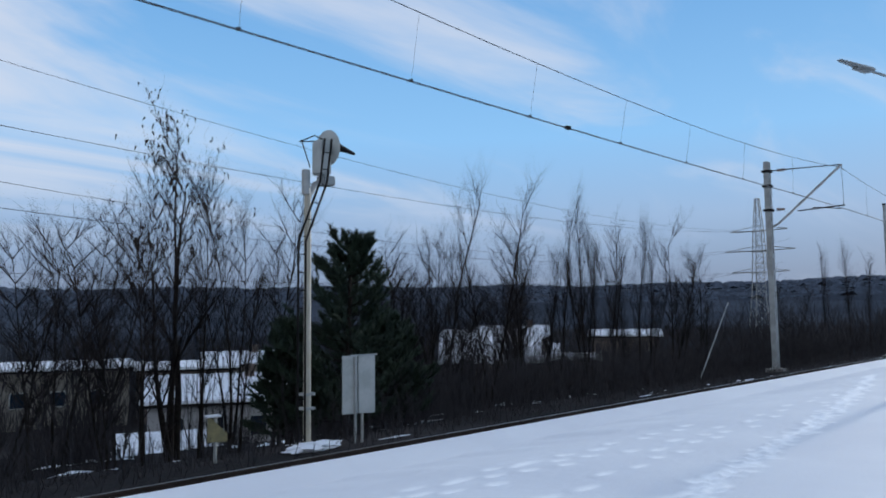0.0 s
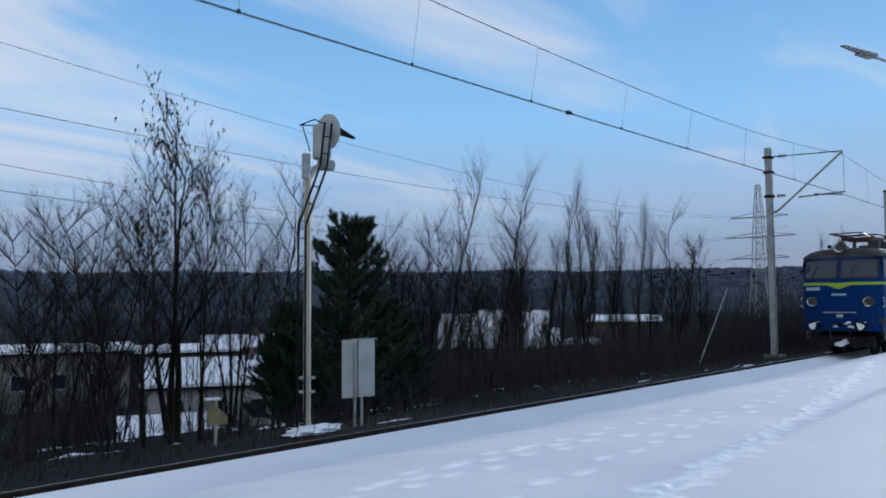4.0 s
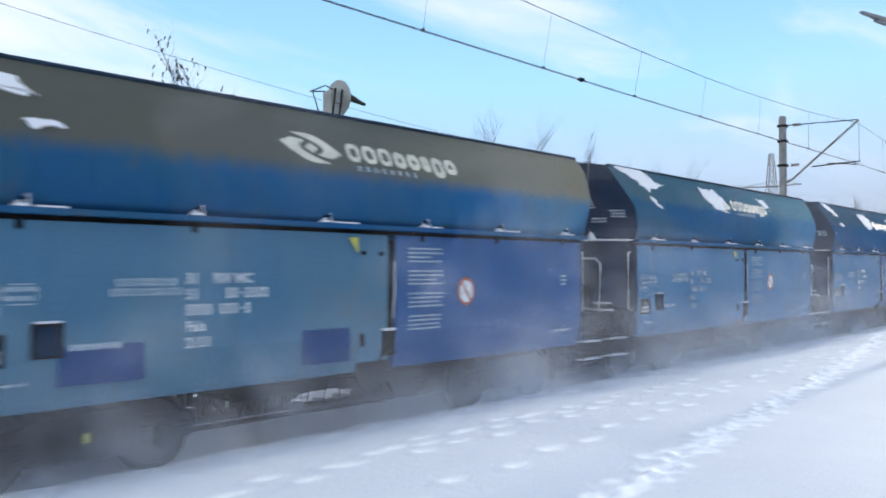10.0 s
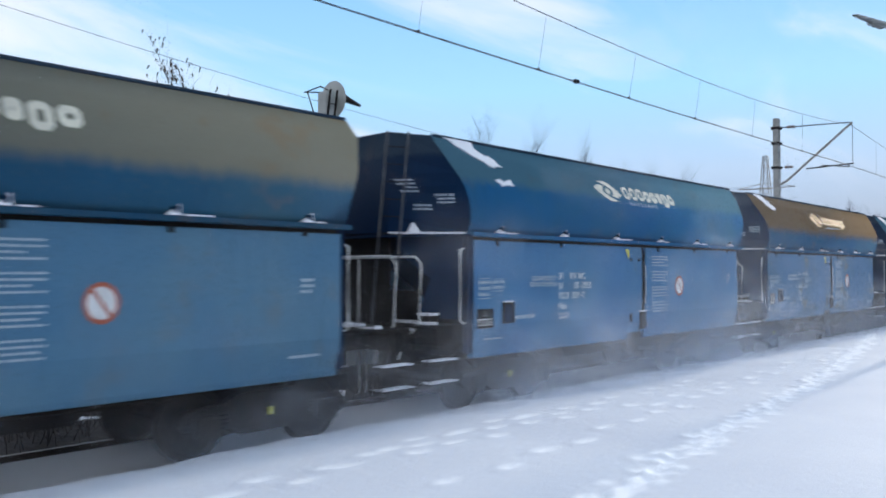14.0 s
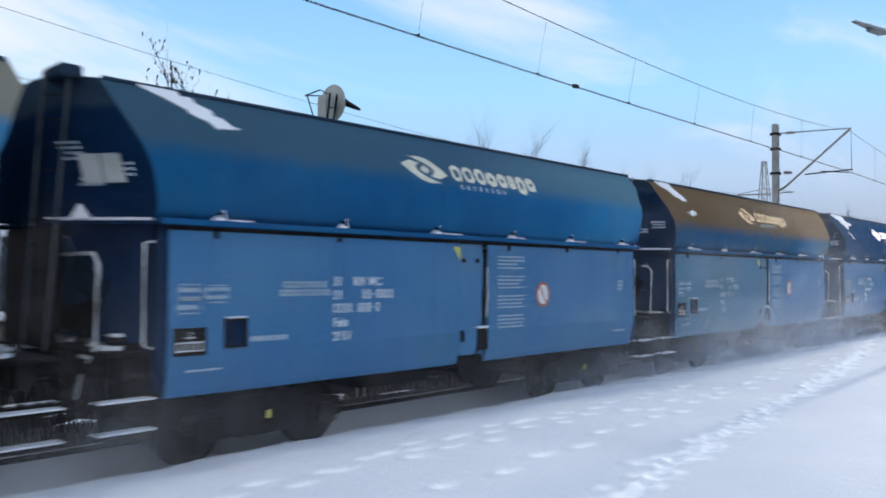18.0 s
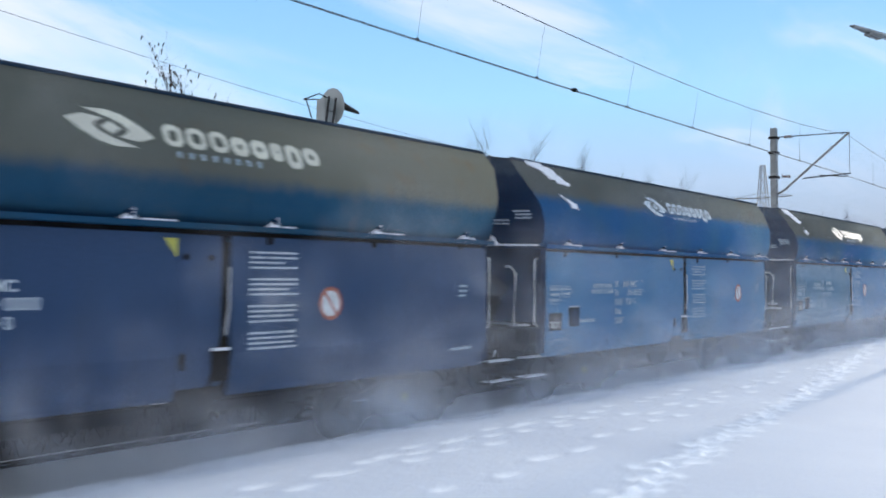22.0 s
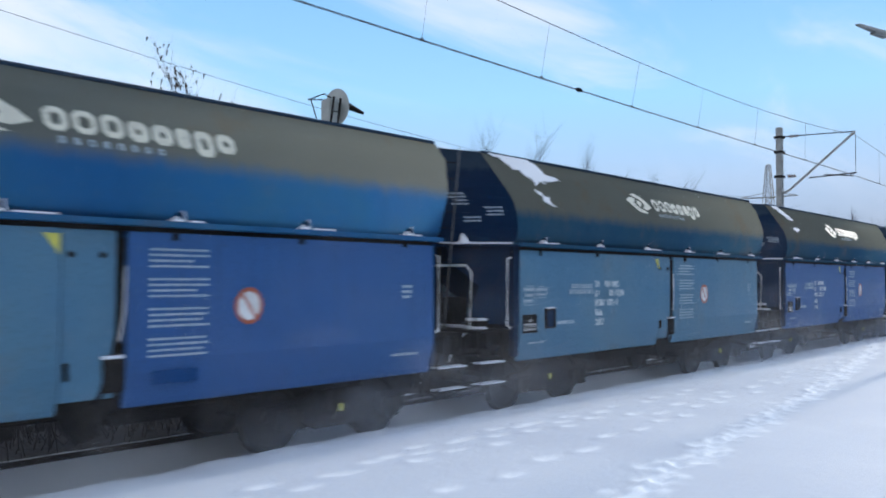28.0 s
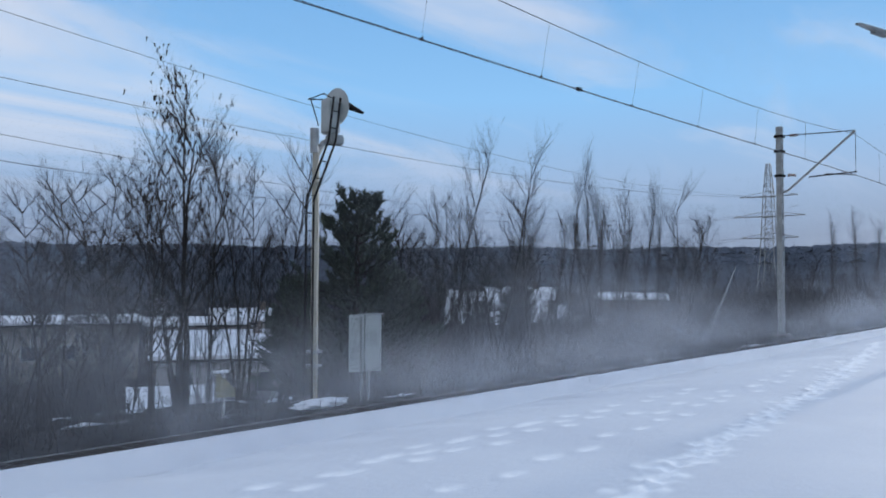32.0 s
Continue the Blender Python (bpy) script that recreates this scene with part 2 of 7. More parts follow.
STEEL = surface("worn_bright_steel", (0.32, 0.31, 0.30), (0.22, 0.2, 0.19), 6.0, 0.35, 0.9)
RAIL = surface("rusty_rail_steel", (0.036, 0.026, 0.021), (0.055, 0.040, 0.033), 4.0, 0.85, spec=0.08)
LADDER = surface("sooty_ladder_steel", (0.09, 0.10, 0.11), (0.05, 0.055, 0.065), 3.0, 0.6)
GALV = surface("galvanised_grey_steel", (0.38, 0.39, 0.38), (0.27, 0.28, 0.27), 3.0, 0.55, 0.2)
POST = surface("stained_pale_post_paint", (0.52, 0.50, 0.44), (0.40, 0.36, 0.27), 2.0, 0.6, stretch=(1, 1, 0.4))
WIRE = surface("weathered_copper_wire", (0.045, 0.045, 0.05), (0.07, 0.07, 0.075), 3.0, 0.7)
SILVER = surface("silvered_reflector", (0.86, 0.86, 0.84), (0.75, 0.75, 0.72), 6.0, 0.16, 1.0, bump=0.02)
CONC = surface("mast_concrete", (0.30, 0.29, 0.27), (0.22, 0.21, 0.2), 2.5, 0.9)
BOARD = surface("weathered_pale_board", (0.46, 0.48, 0.46), (0.35, 0.37, 0.35), 2.5, 0.6)
BALLAST = surface("brown_track_ballast", (0.012, 0.010, 0.009), (0.022, 0.018, 0.016), 9.0, 0.95, fine=30.0, bump=1.0, dist=0.05, spec=0.05)
EARTH = surface("dark_winter_undergrowth", (0.034, 0.032, 0.032), (0.056, 0.051, 0.050), 0.25, 0.95, fine=2.0, bump=0.8, dist=0.3, spec=0.0)
# far woods: distance haze is mixed into these base colours, palest at the skyline
FAR_WOOD = surface("hazed_leafless_wood", (0.046, 0.055, 0.070), (0.066, 0.076, 0.094), 0.012, 1.0, fine=0.12, bump=0.8, dist=3.0, spec=0.0)
HAZE_WOOD = surface("hazed_skyline_wood", (0.078, 0.094, 0.122), (0.094, 0.112, 0.144), 0.02, 1.0, fine=0.2, spec=0.0)
BARK = surface("dark_bare_bark", (0.013, 0.010, 0.009), (0.026, 0.021, 0.018), 8.0, 0.9, spec=0.1)
BRANCH = surface("dark_crown_branches", (0.012, 0.010, 0.010), (0.026, 0.021, 0.020), 3.0, 0.9, spec=0.1)
TWIG = surface("brown_grey_twigs", (0.028, 0.026, 0.027), (0.052, 0.047, 0.048), 3.0, 0.9, spec=0.1)
NEEDLE = surface("dark_pine_needles", (0.014, 0.028, 0.018), (0.026, 0.042, 0.022), 4.0, 0.8)
WALL_A = surface("pale_plaster_wall", (0.52, 0.51, 0.50), (0.40, 0.39, 0.38), 0.8, 0.9)
WALL_B = surface("beige_plaster_wall", (0.24, 0.215, 0.18), (0.18, 0.165, 0.14), 0.8, 0.9)
WALL_C = surface("brick_red_brown_wall", (0.12, 0.09, 0.075), (0.16, 0.125, 0.105), 0.8, 0.9)
GUM = surface("black_rubber", (0.015, 0.015, 0.016), (0.025, 0.025, 0.025), 5.0, 0.6)
BROWN_GLASS = surface("dust_coated_window_glass", (0.075, 0.062, 0.045), (0.05, 0.045, 0.04), 4.0, 0.25)
COAL = surface("frosted_coal", (0.03, 0.028, 0.028), (0.16, 0.15, 0.15), 6.0, 0.9, bump=1.0, dist=0.05)
SPRAYCAN_SILVER = surface("silver_spray_paint", (0.50, 0.50, 0.52), (0.40, 0.41, 0.43), 3.0, 0.5)
SPRAYCAN_LILAC = surface("lilac_spray_paint", (0.36, 0.32, 0.46), (0.46, 0.44, 0.55), 4.0, 0.6)


def snow_material():
    """Snow; its base colour turns paler where the trodden mask is set."""
    m, n, l, s = shader("fresh_snow", 0.75)
    s.inputs["Specular IOR Level"].default_value = 0.2
    at = n.new("ShaderNodeAttribute")
    at.attribute_name = "trodden"
    tc = n.new("ShaderNodeTexCoord")
    big, fine = noisy(n, l, tc.outputs["Object"], 0.35, 4.0), noisy(n, l, tc.outputs["Object"], 9.0, 6.0, 0.7)
    untrodden = mixed(n, l, ramp(n, l, big, 0.3, 0.7), (0.72, 0.73, 0.76), (0.78, 0.79, 0.81))
    l.new(mixed(n, l, at.outputs["Fac"], untrodden, (0.96, 0.96, 0.96)), s.inputs["Base Color"])
    bumped(n, l, s, fine, 0.25, 0.03)
    s.inputs["Subsurface Weight"].default_value = 0.0
    return m


SNOW = snow_material()


def glass_material():
    m, n, l, s = shader("cab_glass", 0.06)
    s.inputs["Base Color"].default_value = (0.012, 0.022, 0.036, 1)
    s.inputs["Specular IOR Level"].default_value = 0.6
    tc, mp = coords(n, l)
    f = noisy(n, l, mp.outputs[0], 5.0)
    l.new(ramp(n, l, f, 0.3, 0.7, 0.03, 0.14), s.inputs["Roughness"])
    return m


GLASS = glass_material()


def lit_material():
    m, n, l, s = shader("lit_headlight_lamp", 0.3)
    s.inputs["Base Color"].default_value = (0.8, 0.78, 0.72, 1)
    s.inputs["Emission Color"].default_value = (1.0, 0.95, 0.86, 1)
    s.inputs["Emission Strength"].default_value = 2.5
    return m


LIT = lit_material()



def powder_material():
    """Fine airborne snow: as thin as the density that its pieces carry."""
    m, n, l, s = shader("airborne_powder_snow", 1.0)
    s.inputs["Base Color"].default_value = (0.84, 0.90, 1.0, 1)
    s.inputs["Specular IOR Level"].default_value = 0.0
    at = n.new("ShaderNodeAttribute")
    at.attribute_name = "wisp"
    tc = n.new("ShaderNodeTexCoord")
    f = ramp(n, l, noisy(n, l, tc.outputs["Object"], 1.6, 5.0, 0.6), 0.3, 0.75, 0.35, 1.3)
    k = n.new("ShaderNodeMath")
    k.operation = "MULTIPLY"
    l.new(at.outputs["Fac"], k.inputs[0])
    l.new(f, k.inputs[1])
    clear, thin, both, mix = (n.new("ShaderNodeBsdfTransparent"), n.new("ShaderNodeBsdfTranslucent"), n.new("ShaderNodeMixShader"), n.new("ShaderNodeMixShader"))
    thin.inputs[0].default_value = (0.84, 0.90, 1.0, 1)
    both.inputs[0].default_value = 0.5
    l.new(s.outputs[0], both.inputs[1])
    l.new(thin.outputs[0], both.inputs[2])
    l.new(k.outputs[0], mix.inputs[0])
    l.new(clear.outputs[0], mix.inputs[1])
    l.new(both.outputs[0], mix.inputs[2])
    l.new(mix.outputs[0], n["Material Output"].inputs[0])
    return m


POWDER = powder_material()
scene.cycles.transparent_max_bounces = 72


# ---- helpers for meshes ----
def part(name, bm, material, parent=None, label=""):
    me = bpy.data.meshes.new(name)
    bm.to_mesh(me)
    bm.free()
    me.materials.append(material)
    ob = new(name, me)
    ob.parent = parent
    if label:
        tagged(ob, label)
    return ob


def pydata(name, verts, faces, material, parent=None, smooth=False):
    me = bpy.data.meshes.new(name)
    me.from_pydata(verts, [], faces)
    me.materials.append(material)
    if smooth:
        me.polygons.foreach_set("use_smooth", [True] * len(me.polygons))
    me.update()
    ob = new(name, me)
    ob.parent = parent
    return ob


def shared(name, source, parent, m=None):
    """Another object on the same mesh."""
    ob = new(name, source.data)
    ob.parent = parent
    if m is not None:
        ob.matrix_basis = m
    return ob


def B():
    return bmesh.new()


def box(bm, x0, x1, y0, y1, z0, z1):
    v = [bm.verts.new(p) for p in ((x0, y0, z0), (x1, y0, z0), (x1, y1, z0), (x0, y1, z0),
                                   (x0, y0, z1), (x1, y0, z1), (x1, y1, z1), (x0, y1, z1))]
    for f in ((0, 3, 2, 1), (4, 5, 6, 7), (0, 1, 5, 4), (1, 2, 6, 5), (2, 3, 7, 6), (3, 0, 4, 7)):
        bm.faces.new([v[i] for i in f])
    return bm


def soft_box(x0, x1, y0, y1, z0, z1, r=0.02):
    bm = box(B(), x0, x1, y0, y1, z0, z1)
    bmesh.ops.bevel(bm, geom=list(bm.edges), offset=r, segments=2, affect="EDGES")
    return bm


def tube(bm, pts, r, n=8):
    """A round bar through the points; r a radius or one for each point."""
    pts = [Vector(p) for p in pts]
    rs = r if isinstance(r, (list, tuple)) else [r] * len(pts)
    rings = []
    for i, p in enumerate(pts):
        d = (pts[min(i + 1, len(pts) - 1)] - pts[max(i - 1, 0)]).normalized()
        a = d.cross(Vector((0, 0, 1)))
        if a.length < 0.05:
            a = d.cross(Vector((0, 1, 0)))
        a.normalize()
        b = d.cross(a)
        rings.append([bm.verts.new(p + (a * math.cos(k * math.tau / n) + b * math.sin(k * math.tau / n)) * rs[i]) for k in range(n)])
    for p, q in zip(rings, rings[1:]):
        for k in range(n):
            bm.faces.new((p[k], p[(k + 1) % n], q[(k + 1) % n], q[k]))
    bm.faces.new(rings[0][::-1])
    bm.faces.new(rings[-1])
    return bm


def prism(bm, outline, x0, x1):
    """An outline in (y, z) drawn out along x."""
    a = [bm.verts.new((x0, y, z)) for y, z in outline]
    b = [bm.verts.new((x1, y, z)) for y, z in outline]
    n = len(outline)
    for i in range(n):
        bm.faces.new((a[i], a[(i + 1) % n], b[(i + 1) % n], b[i]))
    bm.faces.new(a[::-1])
    bm.faces.new(b)
    return bm


def xz_outline(bm, outline, y0, y1):
    """An outline in x and z, thick from y0 to y1."""
    a, b = ([bm.verts.new((x, y, z)) for x, z in outline] for y in (y0, y1))
    n = len(a)
    bm.faces.new(a)
    bm.faces.new(b[::-1])
    for i in range(n):
        bm.faces.new((a[i], b[i], b[(i + 1) % n], a[(i + 1) % n]))
    bmesh.ops.recalc_face_normals(bm, faces=bm.faces)
    return bm


def slab(bm, outline, put, thick=0.006):
    """A flat shape drawn out a little: put(u, v, d) gives the place at depth d above the surface."""
    a = [bm.verts.new(put(u, v, 0.002)) for u, v in outline]
    b = [bm.verts.new(put(u, v, thick)) for u, v in outline]
    n = len(outline)
    for i in range(n):
        bm.faces.new((a[i], a[(i + 1) % n], b[(i + 1) % n], b[i]))
    bm.faces.new(b)
    return bm


def rect(u0, u1, v0, v1):
    return [(u0, v0), (u1, v0), (u1, v1), (u0, v1)]


def disc(cu, cv, r, n=20, ry=None):
    return [(cu + r * math.cos(k * math.tau / n), cv + (ry or r) * math.sin(k * math.tau / n)) for k in range(n)]


def cones(segs, n=3):
    """Vertices and faces of many tapered sticks (p0, p1, r0, r1)."""
    p0 = np.array([s[0] for s in segs], float)
    p1 = np.array([s[1] for s in segs], float)
    r0 = np.array([s[2] for s in segs], float)[:, None]
    r1 = np.array([s[3] for s in segs], float)[:, None]
    d = p1 - p0
    d /= np.linalg.norm(d, axis=1, keepdims=True) + 1e-9
    a = np.cross(d, np.where(np.abs(d[:, 2:3]) > 0.9, np.array([[1.0, 0, 0]]), np.array([[0, 0, 1.0]])))
    a /= np.linalg.norm(a, axis=1, keepdims=True) + 1e-9
    b = np.cross(d, a)
    rings = []
    for k in range(n):
        c, s = math.cos(k * math.tau / n), math.sin(k * math.tau / n)
        rings.append((p0 + (a * c + b * s) * r0, p1 + (a * c + b * s) * r1))
    m = len(segs)
    verts = np.concatenate([np.stack([r[0] for r in rings], 1), np.stack([r[1] for r in rings], 1)], 1).reshape(-1, 3)
    base = np.arange(m)[:, None] * (2 * n)
    faces = np.concatenate([base + np.array([[k, (k + 1) % n, n + (k + 1) % n, n + k]]) for k in range(n)])
    return verts.tolist(), faces.tolist()


# ---- ground, track and platform ----
def fade(v, a, b):
    t = min(1.0, max(0.0, (v - a) / (b - a)))
    return t * t * (3 - 2 * t)


def ground_z(x, y):
    if y <= 11.6:
        return -0.36
    z = -0.36 - 0.14 * fade(y, 11.6, 13.2) - 1.1 * fade(y, 13, 20) - 5.2 * fade(y, 18, 44) - 3 * fade(y, 60, 260)
    r = math.hypot(x, y)
    if r > 300:
        z += (64 + 1.5 * math.sin(math.atan2(y, x) * 9) + 1.5 * math.sin(math.atan2(y, x) * 31)) * fade(r, 350, 1500)
    if 13 < y < 300:
        z += 0.35 * (noise.noise((x * 0.11, y * 0.11, 3.0))) * fade(y, 13, 17)
    return z


ys = [-600, -200, -60, -20, -1, 6, 8, 8.9, 9.4, 10.2, 11.0, 11.6] + [12 + 1.5 * i for i in range(24)] + [50, 56, 64, 76, 90, 110, 140, 180, 230, 290, 350, 430, 520, 640, 780, 950, 1150, 1400, 1700, 2200, 3500]
xs = [-3000, -1500, -700, -300, -120, -50, -20] + [3 * i for i in range(-4, 40)] + [125, 135, 150, 170, 200, 240, 290, 350, 430, 520, 640, 780, 950, 1150, 1400, 1700, 2200, 3500]
verts = [(x, y, ground_z(x, y) - (0.3 if y < 10.6 else 0)) for y in ys for x in xs]
nx = len(xs)
faces = [(j * nx + i, j * nx + i + 1, (j + 1) * nx + i + 1, (j + 1) * nx + i) for j in range(len(ys) - 1) for i in range(nx - 1)]
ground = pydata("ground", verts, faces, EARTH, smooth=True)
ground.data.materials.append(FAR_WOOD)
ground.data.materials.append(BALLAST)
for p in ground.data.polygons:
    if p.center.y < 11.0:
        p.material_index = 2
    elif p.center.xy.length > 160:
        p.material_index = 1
tagged(ground, "dark overgrown embankment falling to a wooded valley", "ground", kind="structure")


def snow_height():
    """The trodden snow: level over the platform, falling gently to its edge; the track lies lower."""
    gx = np.concatenate([[-400, -150, -60, -25, -10, -3], np.arange(0, 17, 0.05), np.arange(17, 34, 0.12), np.arange(34, 60, 0.6), [62, 70, 85, 110, 150, 220, 400]])
    gy = np.concatenate([[-60, -20, -8, -3, 0], np.arange(1.0, 7.2, 0.05), np.arange(7.2, 8.4, 0.1), np.arange(8.4, 8.7, 0.03), np.arange(8.72, 10.46, 0.1)])
    X, Y = np.meshgrid(gx, gy)
    Z = np.interp(Y, [5.6, 6.4, 7.2, 8.0, 8.42, 8.48, 8.62, 9.6, 10.42], [0.24, 0.205, 0.10, -0.03, -0.10, -0.115, -0.42, -0.42, -0.25])
    lumps = np.clip((8.8 - Y) / 0.8, 0.15, 1)
    Z += lumps * (0.012 * np.sin(X * 0.7 + Y * 0.4) + 0.010 * np.sin(X * 0.31 - Y * 1.3 + 2) + 0.006 * np.sin(X * 2.1 + Y * 1.7))
    Z += np.where((Y > 7.0) & (Y < 8.7), 0.012 * np.sin(X * 1.9) * np.sin(X * 0.83 + 1) + 0.008 * np.sin(X * 5.3), 0)
    M = np.zeros_like(Z)
    rng = random.Random(4)
    spots = []
    for k in range(330):                       # the beaten path
        x = 3.2 + k * 0.072 + rng.uniform(-0.08, 0.08)
        y = 3.17 + (x - 3.2) * 0.122 + 0.02 * max(0.0, x - 15.5) ** 1.5 + rng.gauss(0, 0.10)
        spots.append((x, y, rng.uniform(0.08, 0.15), rng.uniform(0.05, 0.09), rng.uniform(0.012, 0.03) * rng.choice((1, 1, 1, -0.6))))
    for x0, y0, dx, dy, n in ((3.6, 5.9, 0.62, 0.012, 16), (4.35, 5.72, 0.68, -0.012, 9), (4.6, 4.58, 0.72, 0.058, 15), (5.7, 6.1, 0.66, 0.02, 5), (10.2, 5.4, 0.9, 0.03, 14)):
        for k in range(n):                     # single tracks
            spots.append((x0 + k * dx + rng.uniform(-0.1, 0.1), y0 + k * dy + (0.07 if k % 2 else -0.07) + rng.uniform(-0.05, 0.05),
                          rng.uniform(0.13, 0.19), rng.uniform(0.05, 0.075), rng.uniform(0.014, 0.03)))
    for x, y, a, b, h in spots:
        i0, i1 = np.searchsorted(gx, (x - 0.7, x + 0.7))
        j0, j1 = np.searchsorted(gy, (y - 0.5, y + 0.5))
        U, V = (X[j0:j1, i0:i1] - x) / a, (Y[j0:j1, i0:i1] - y) / b
        q = U * U + V * V
        M[j0:j1, i0:i1] += (0.75 + 12 * abs(h)) * np.exp(-q * q * 0.5)
        Z[j0:j1, i0:i1] += 0.6 * -h * np.exp(-q * 1.2) * (1 - 0.5 * np.tanh(U)) + 0.35 * h * np.exp(-((np.sqrt(q) - 1.5) ** 2) * 4) * np.clip(0.6 - U, 0, 1.2)
    return X, Y, Z, np.clip(M, 0, 1)


X, Y, Z, M = snow_height()
ny, nx = X.shape
idx = np.arange(ny * nx).reshape(ny, nx)
faces = np.stack([idx[:-1, :-1], idx[:-1, 1:], idx[1:, 1:], idx[1:, :-1]], -1).reshape(-1, 4)
platform = pydata("platform", np.stack([X, Y, Z], -1).reshape(-1, 3).tolist(), faces.tolist(), SNOW, smooth=True)
platform.data.attributes.new("trodden", "FLOAT", "POINT").data.foreach_set("value", M.reshape(-1))
tagged(platform, "snow-covered platform with trodden footprints sloping to the track", "platform", kind="structure")

# track: two rails on sleepers
track = tagged(new("track"), "railway track with rusty rails on snowy sleepers", "railway track", kind="structure")
BED = 0.28          # the rails are set this far below the wagons' datum to fit the camera's view
RAIL_SHAPE = [(-0.07, -0.155), (0.07, -0.155), (0.07, -0.14), (0.012, -0.12), (0.012, -0.045), (0.036, -0.032), (0.034, -0.003), (-0.034, -0.003), (-0.036, -0.032), (-0.012, -0.045), (-0.012, -0.12), (-0.07, -0.14)]
for side in (-1, 1):
    y = YC + side * 0.7525
    low = BED if side < 0 else BED - 0.10      # the near rail is set lower, so that the camera's view doesn't catch it
    part("rail", prism(B(), [(y + a, b - low) for a, b in RAIL_SHAPE], -200, 420), RAIL, track)
    part("rail_head", box(B(), -200, 420, y - 0.022, y + 0.022, -0.0028 - low, -low), STEEL, track, "polished running surface")
sl = part("sleeper", soft_box(-0.12, 0.12, -1.25, 1.25, -0.26, -0.125, 0.015), BALLAST, track)
sl.matrix_basis = pose(-3, YC, -BED - 0.07)
for k in range(1, 130):
    shared("sleeper", sl, track, pose(-3 + 0.6 * k, YC, -BED - 0.07, 0, 0, random.uniform(-0.4, 0.4)))
random.seed(12)
# windblown snow between and beside the rails
vs, fs = [], []
for k in range(26):
    cx, cy = random.uniform(6, 70), YC + random.uniform(1.6, 2.6)
    rx, ry = random.uniform(0.2, 0.7), random.uniform(0.04, 0.10)
    base, n = len(vs), 10
    gz = ground_z(cx, cy)
    vs.append((cx, cy, gz + random.uniform(0.015, 0.03)))
    vs += [(cx + rx * math.cos(a) * random.uniform(0.7, 1.1), cy + ry * math.sin(a) * random.uniform(0.7, 1.1), gz - 0.01) for a in (j * math.tau / n for j in range(n))]
    fs += [(base, base + 1 + j, base + 1 + (j + 1) % n) for j in range(n)]
for k in range(170):       # patches among the scrub
    cy = random.uniform(15.5, 42)
    cx = cy * random.uniform(0.3, 1.9)
    r, base, n, gz = random.uniform(0.08, 0.42) * (1 + cy / 60), len(vs), 9, ground_z(cx, cy)
    vs.append((cx, cy, gz + 0.10))
    vs += [(cx + r * 1.6 * math.cos(a) * random.uniform(0.5, 1.2), cy + r * math.sin(a) * random.uniform(0.5, 1.2), ground_z(cx + r * math.cos(a), cy + r * math.sin(a)) + 0.02) for a in (j * math.tau / n for j in range(n))]
    fs += [(base, base + 1 + j, base + 1 + (j + 1) % n) for j in range(n)]
tagged(pydata("snow_drifts", vs, fs, SNOW, smooth=True), "thin windblown snow drifts beside the track and among scrub", "snow", kind="stuff")


# ---- overhead line ----
def catenary_mast(x, with_arm=True):
    t = tagged(new("catenary_mast"), "grey steel catenary mast with a bracket arm", "catenary mast", "catenary masts along the track")
    y, top = 12.47, 8.62
    for dx in (-0.10, 0.10):   # two channels joined by battens
        bm = B()
        box(bm, dx - 0.035, dx + 0.035, -0.11, 0.11, -0.6, top)
        bmesh.ops.translate(bm, verts=bm.verts, vec=(x, y, 0))
        part("channel", bm, GALV, t)
    for k in range(12):
        bm = box(B(), x - 0.12, x + 0.12, y - 0.125, y - 0.111, 0.2 + 0.7 * k, 0.42 + 0.7 * k)
        part("batten", bm, GALV, t)
    part("foot", soft_box(x - 0.35, x + 0.35, y - 0.35, y + 0.35, -0.75, -0.28), CONC, t, "concrete mast footing")
    for z in (8.2, 7.55, 6.5):
        part("collar", box(B(), x - 0.2, x + 0.2, y - 0.17, y + 0.17, z - 0.05, z + 0.05), BLACK, t)
    ye = YC - 0.3
    part("bracket_tube", tube(B(), [(x, y - 0.15, 5.78), (x, y - 0.4, 5.9), (x, ye, 8.1)], 0.05), GALV, t)
    part("top_tie", tube(B(), [(x, y - 0.15, 8.22), (x, ye, 8.1)], 0.022), BLACK, t)
    part("registration_arm", tube(B(), [(x, y - 1.2, 6.36), (x, ye - 0.05, 6.42)], 0.028), BLACK, t)
    part("steady_arm", tube(B(), [(x, YC + 0.9, 6.45), (x, ye + 0.1, 6.30)], 0.02), BLACK, t)
    part("dropper", tube(B(), [(x, ye, 8.1), (x, ye, 6.42)], 0.009, 5), BLACK, t)
    for z0, yy in ((8.2, y - 0.45), (6.5, y - 0.35)):
        bm = B()
        for i in range(5):
            tube(bm, [(x, yy - i * 0.07, z0 - i * 0.003), (x, yy - i * 0.07 - 0.035, z0)], [0.075, 0.05], 10)
        part("insulator", bm, INSULATOR, t)
    return t


catenary_mast(34.65)
catenary_mast(-28.0)
catenary_mast(97.0)
# the next mast stands on the platform's side of the gap
t = tagged(new("line_mast"), "slim dark steel mast beside the track", "mast")
part("column", tube(B(), [(54.6, 12.6, -0.6), (54.6, 12.6, 8.7)], [0.14, 0.09], 10), GALV, t)
part("cap", tube(B(), [(54.6, 12.6, 8.66), (54.6, 12.6, 8.76)], 0.12, 10), BLACK, t)

line = tagged(new("overhead_line"), "catenary of twin contact wires hung from a messenger cable", "overhead line")


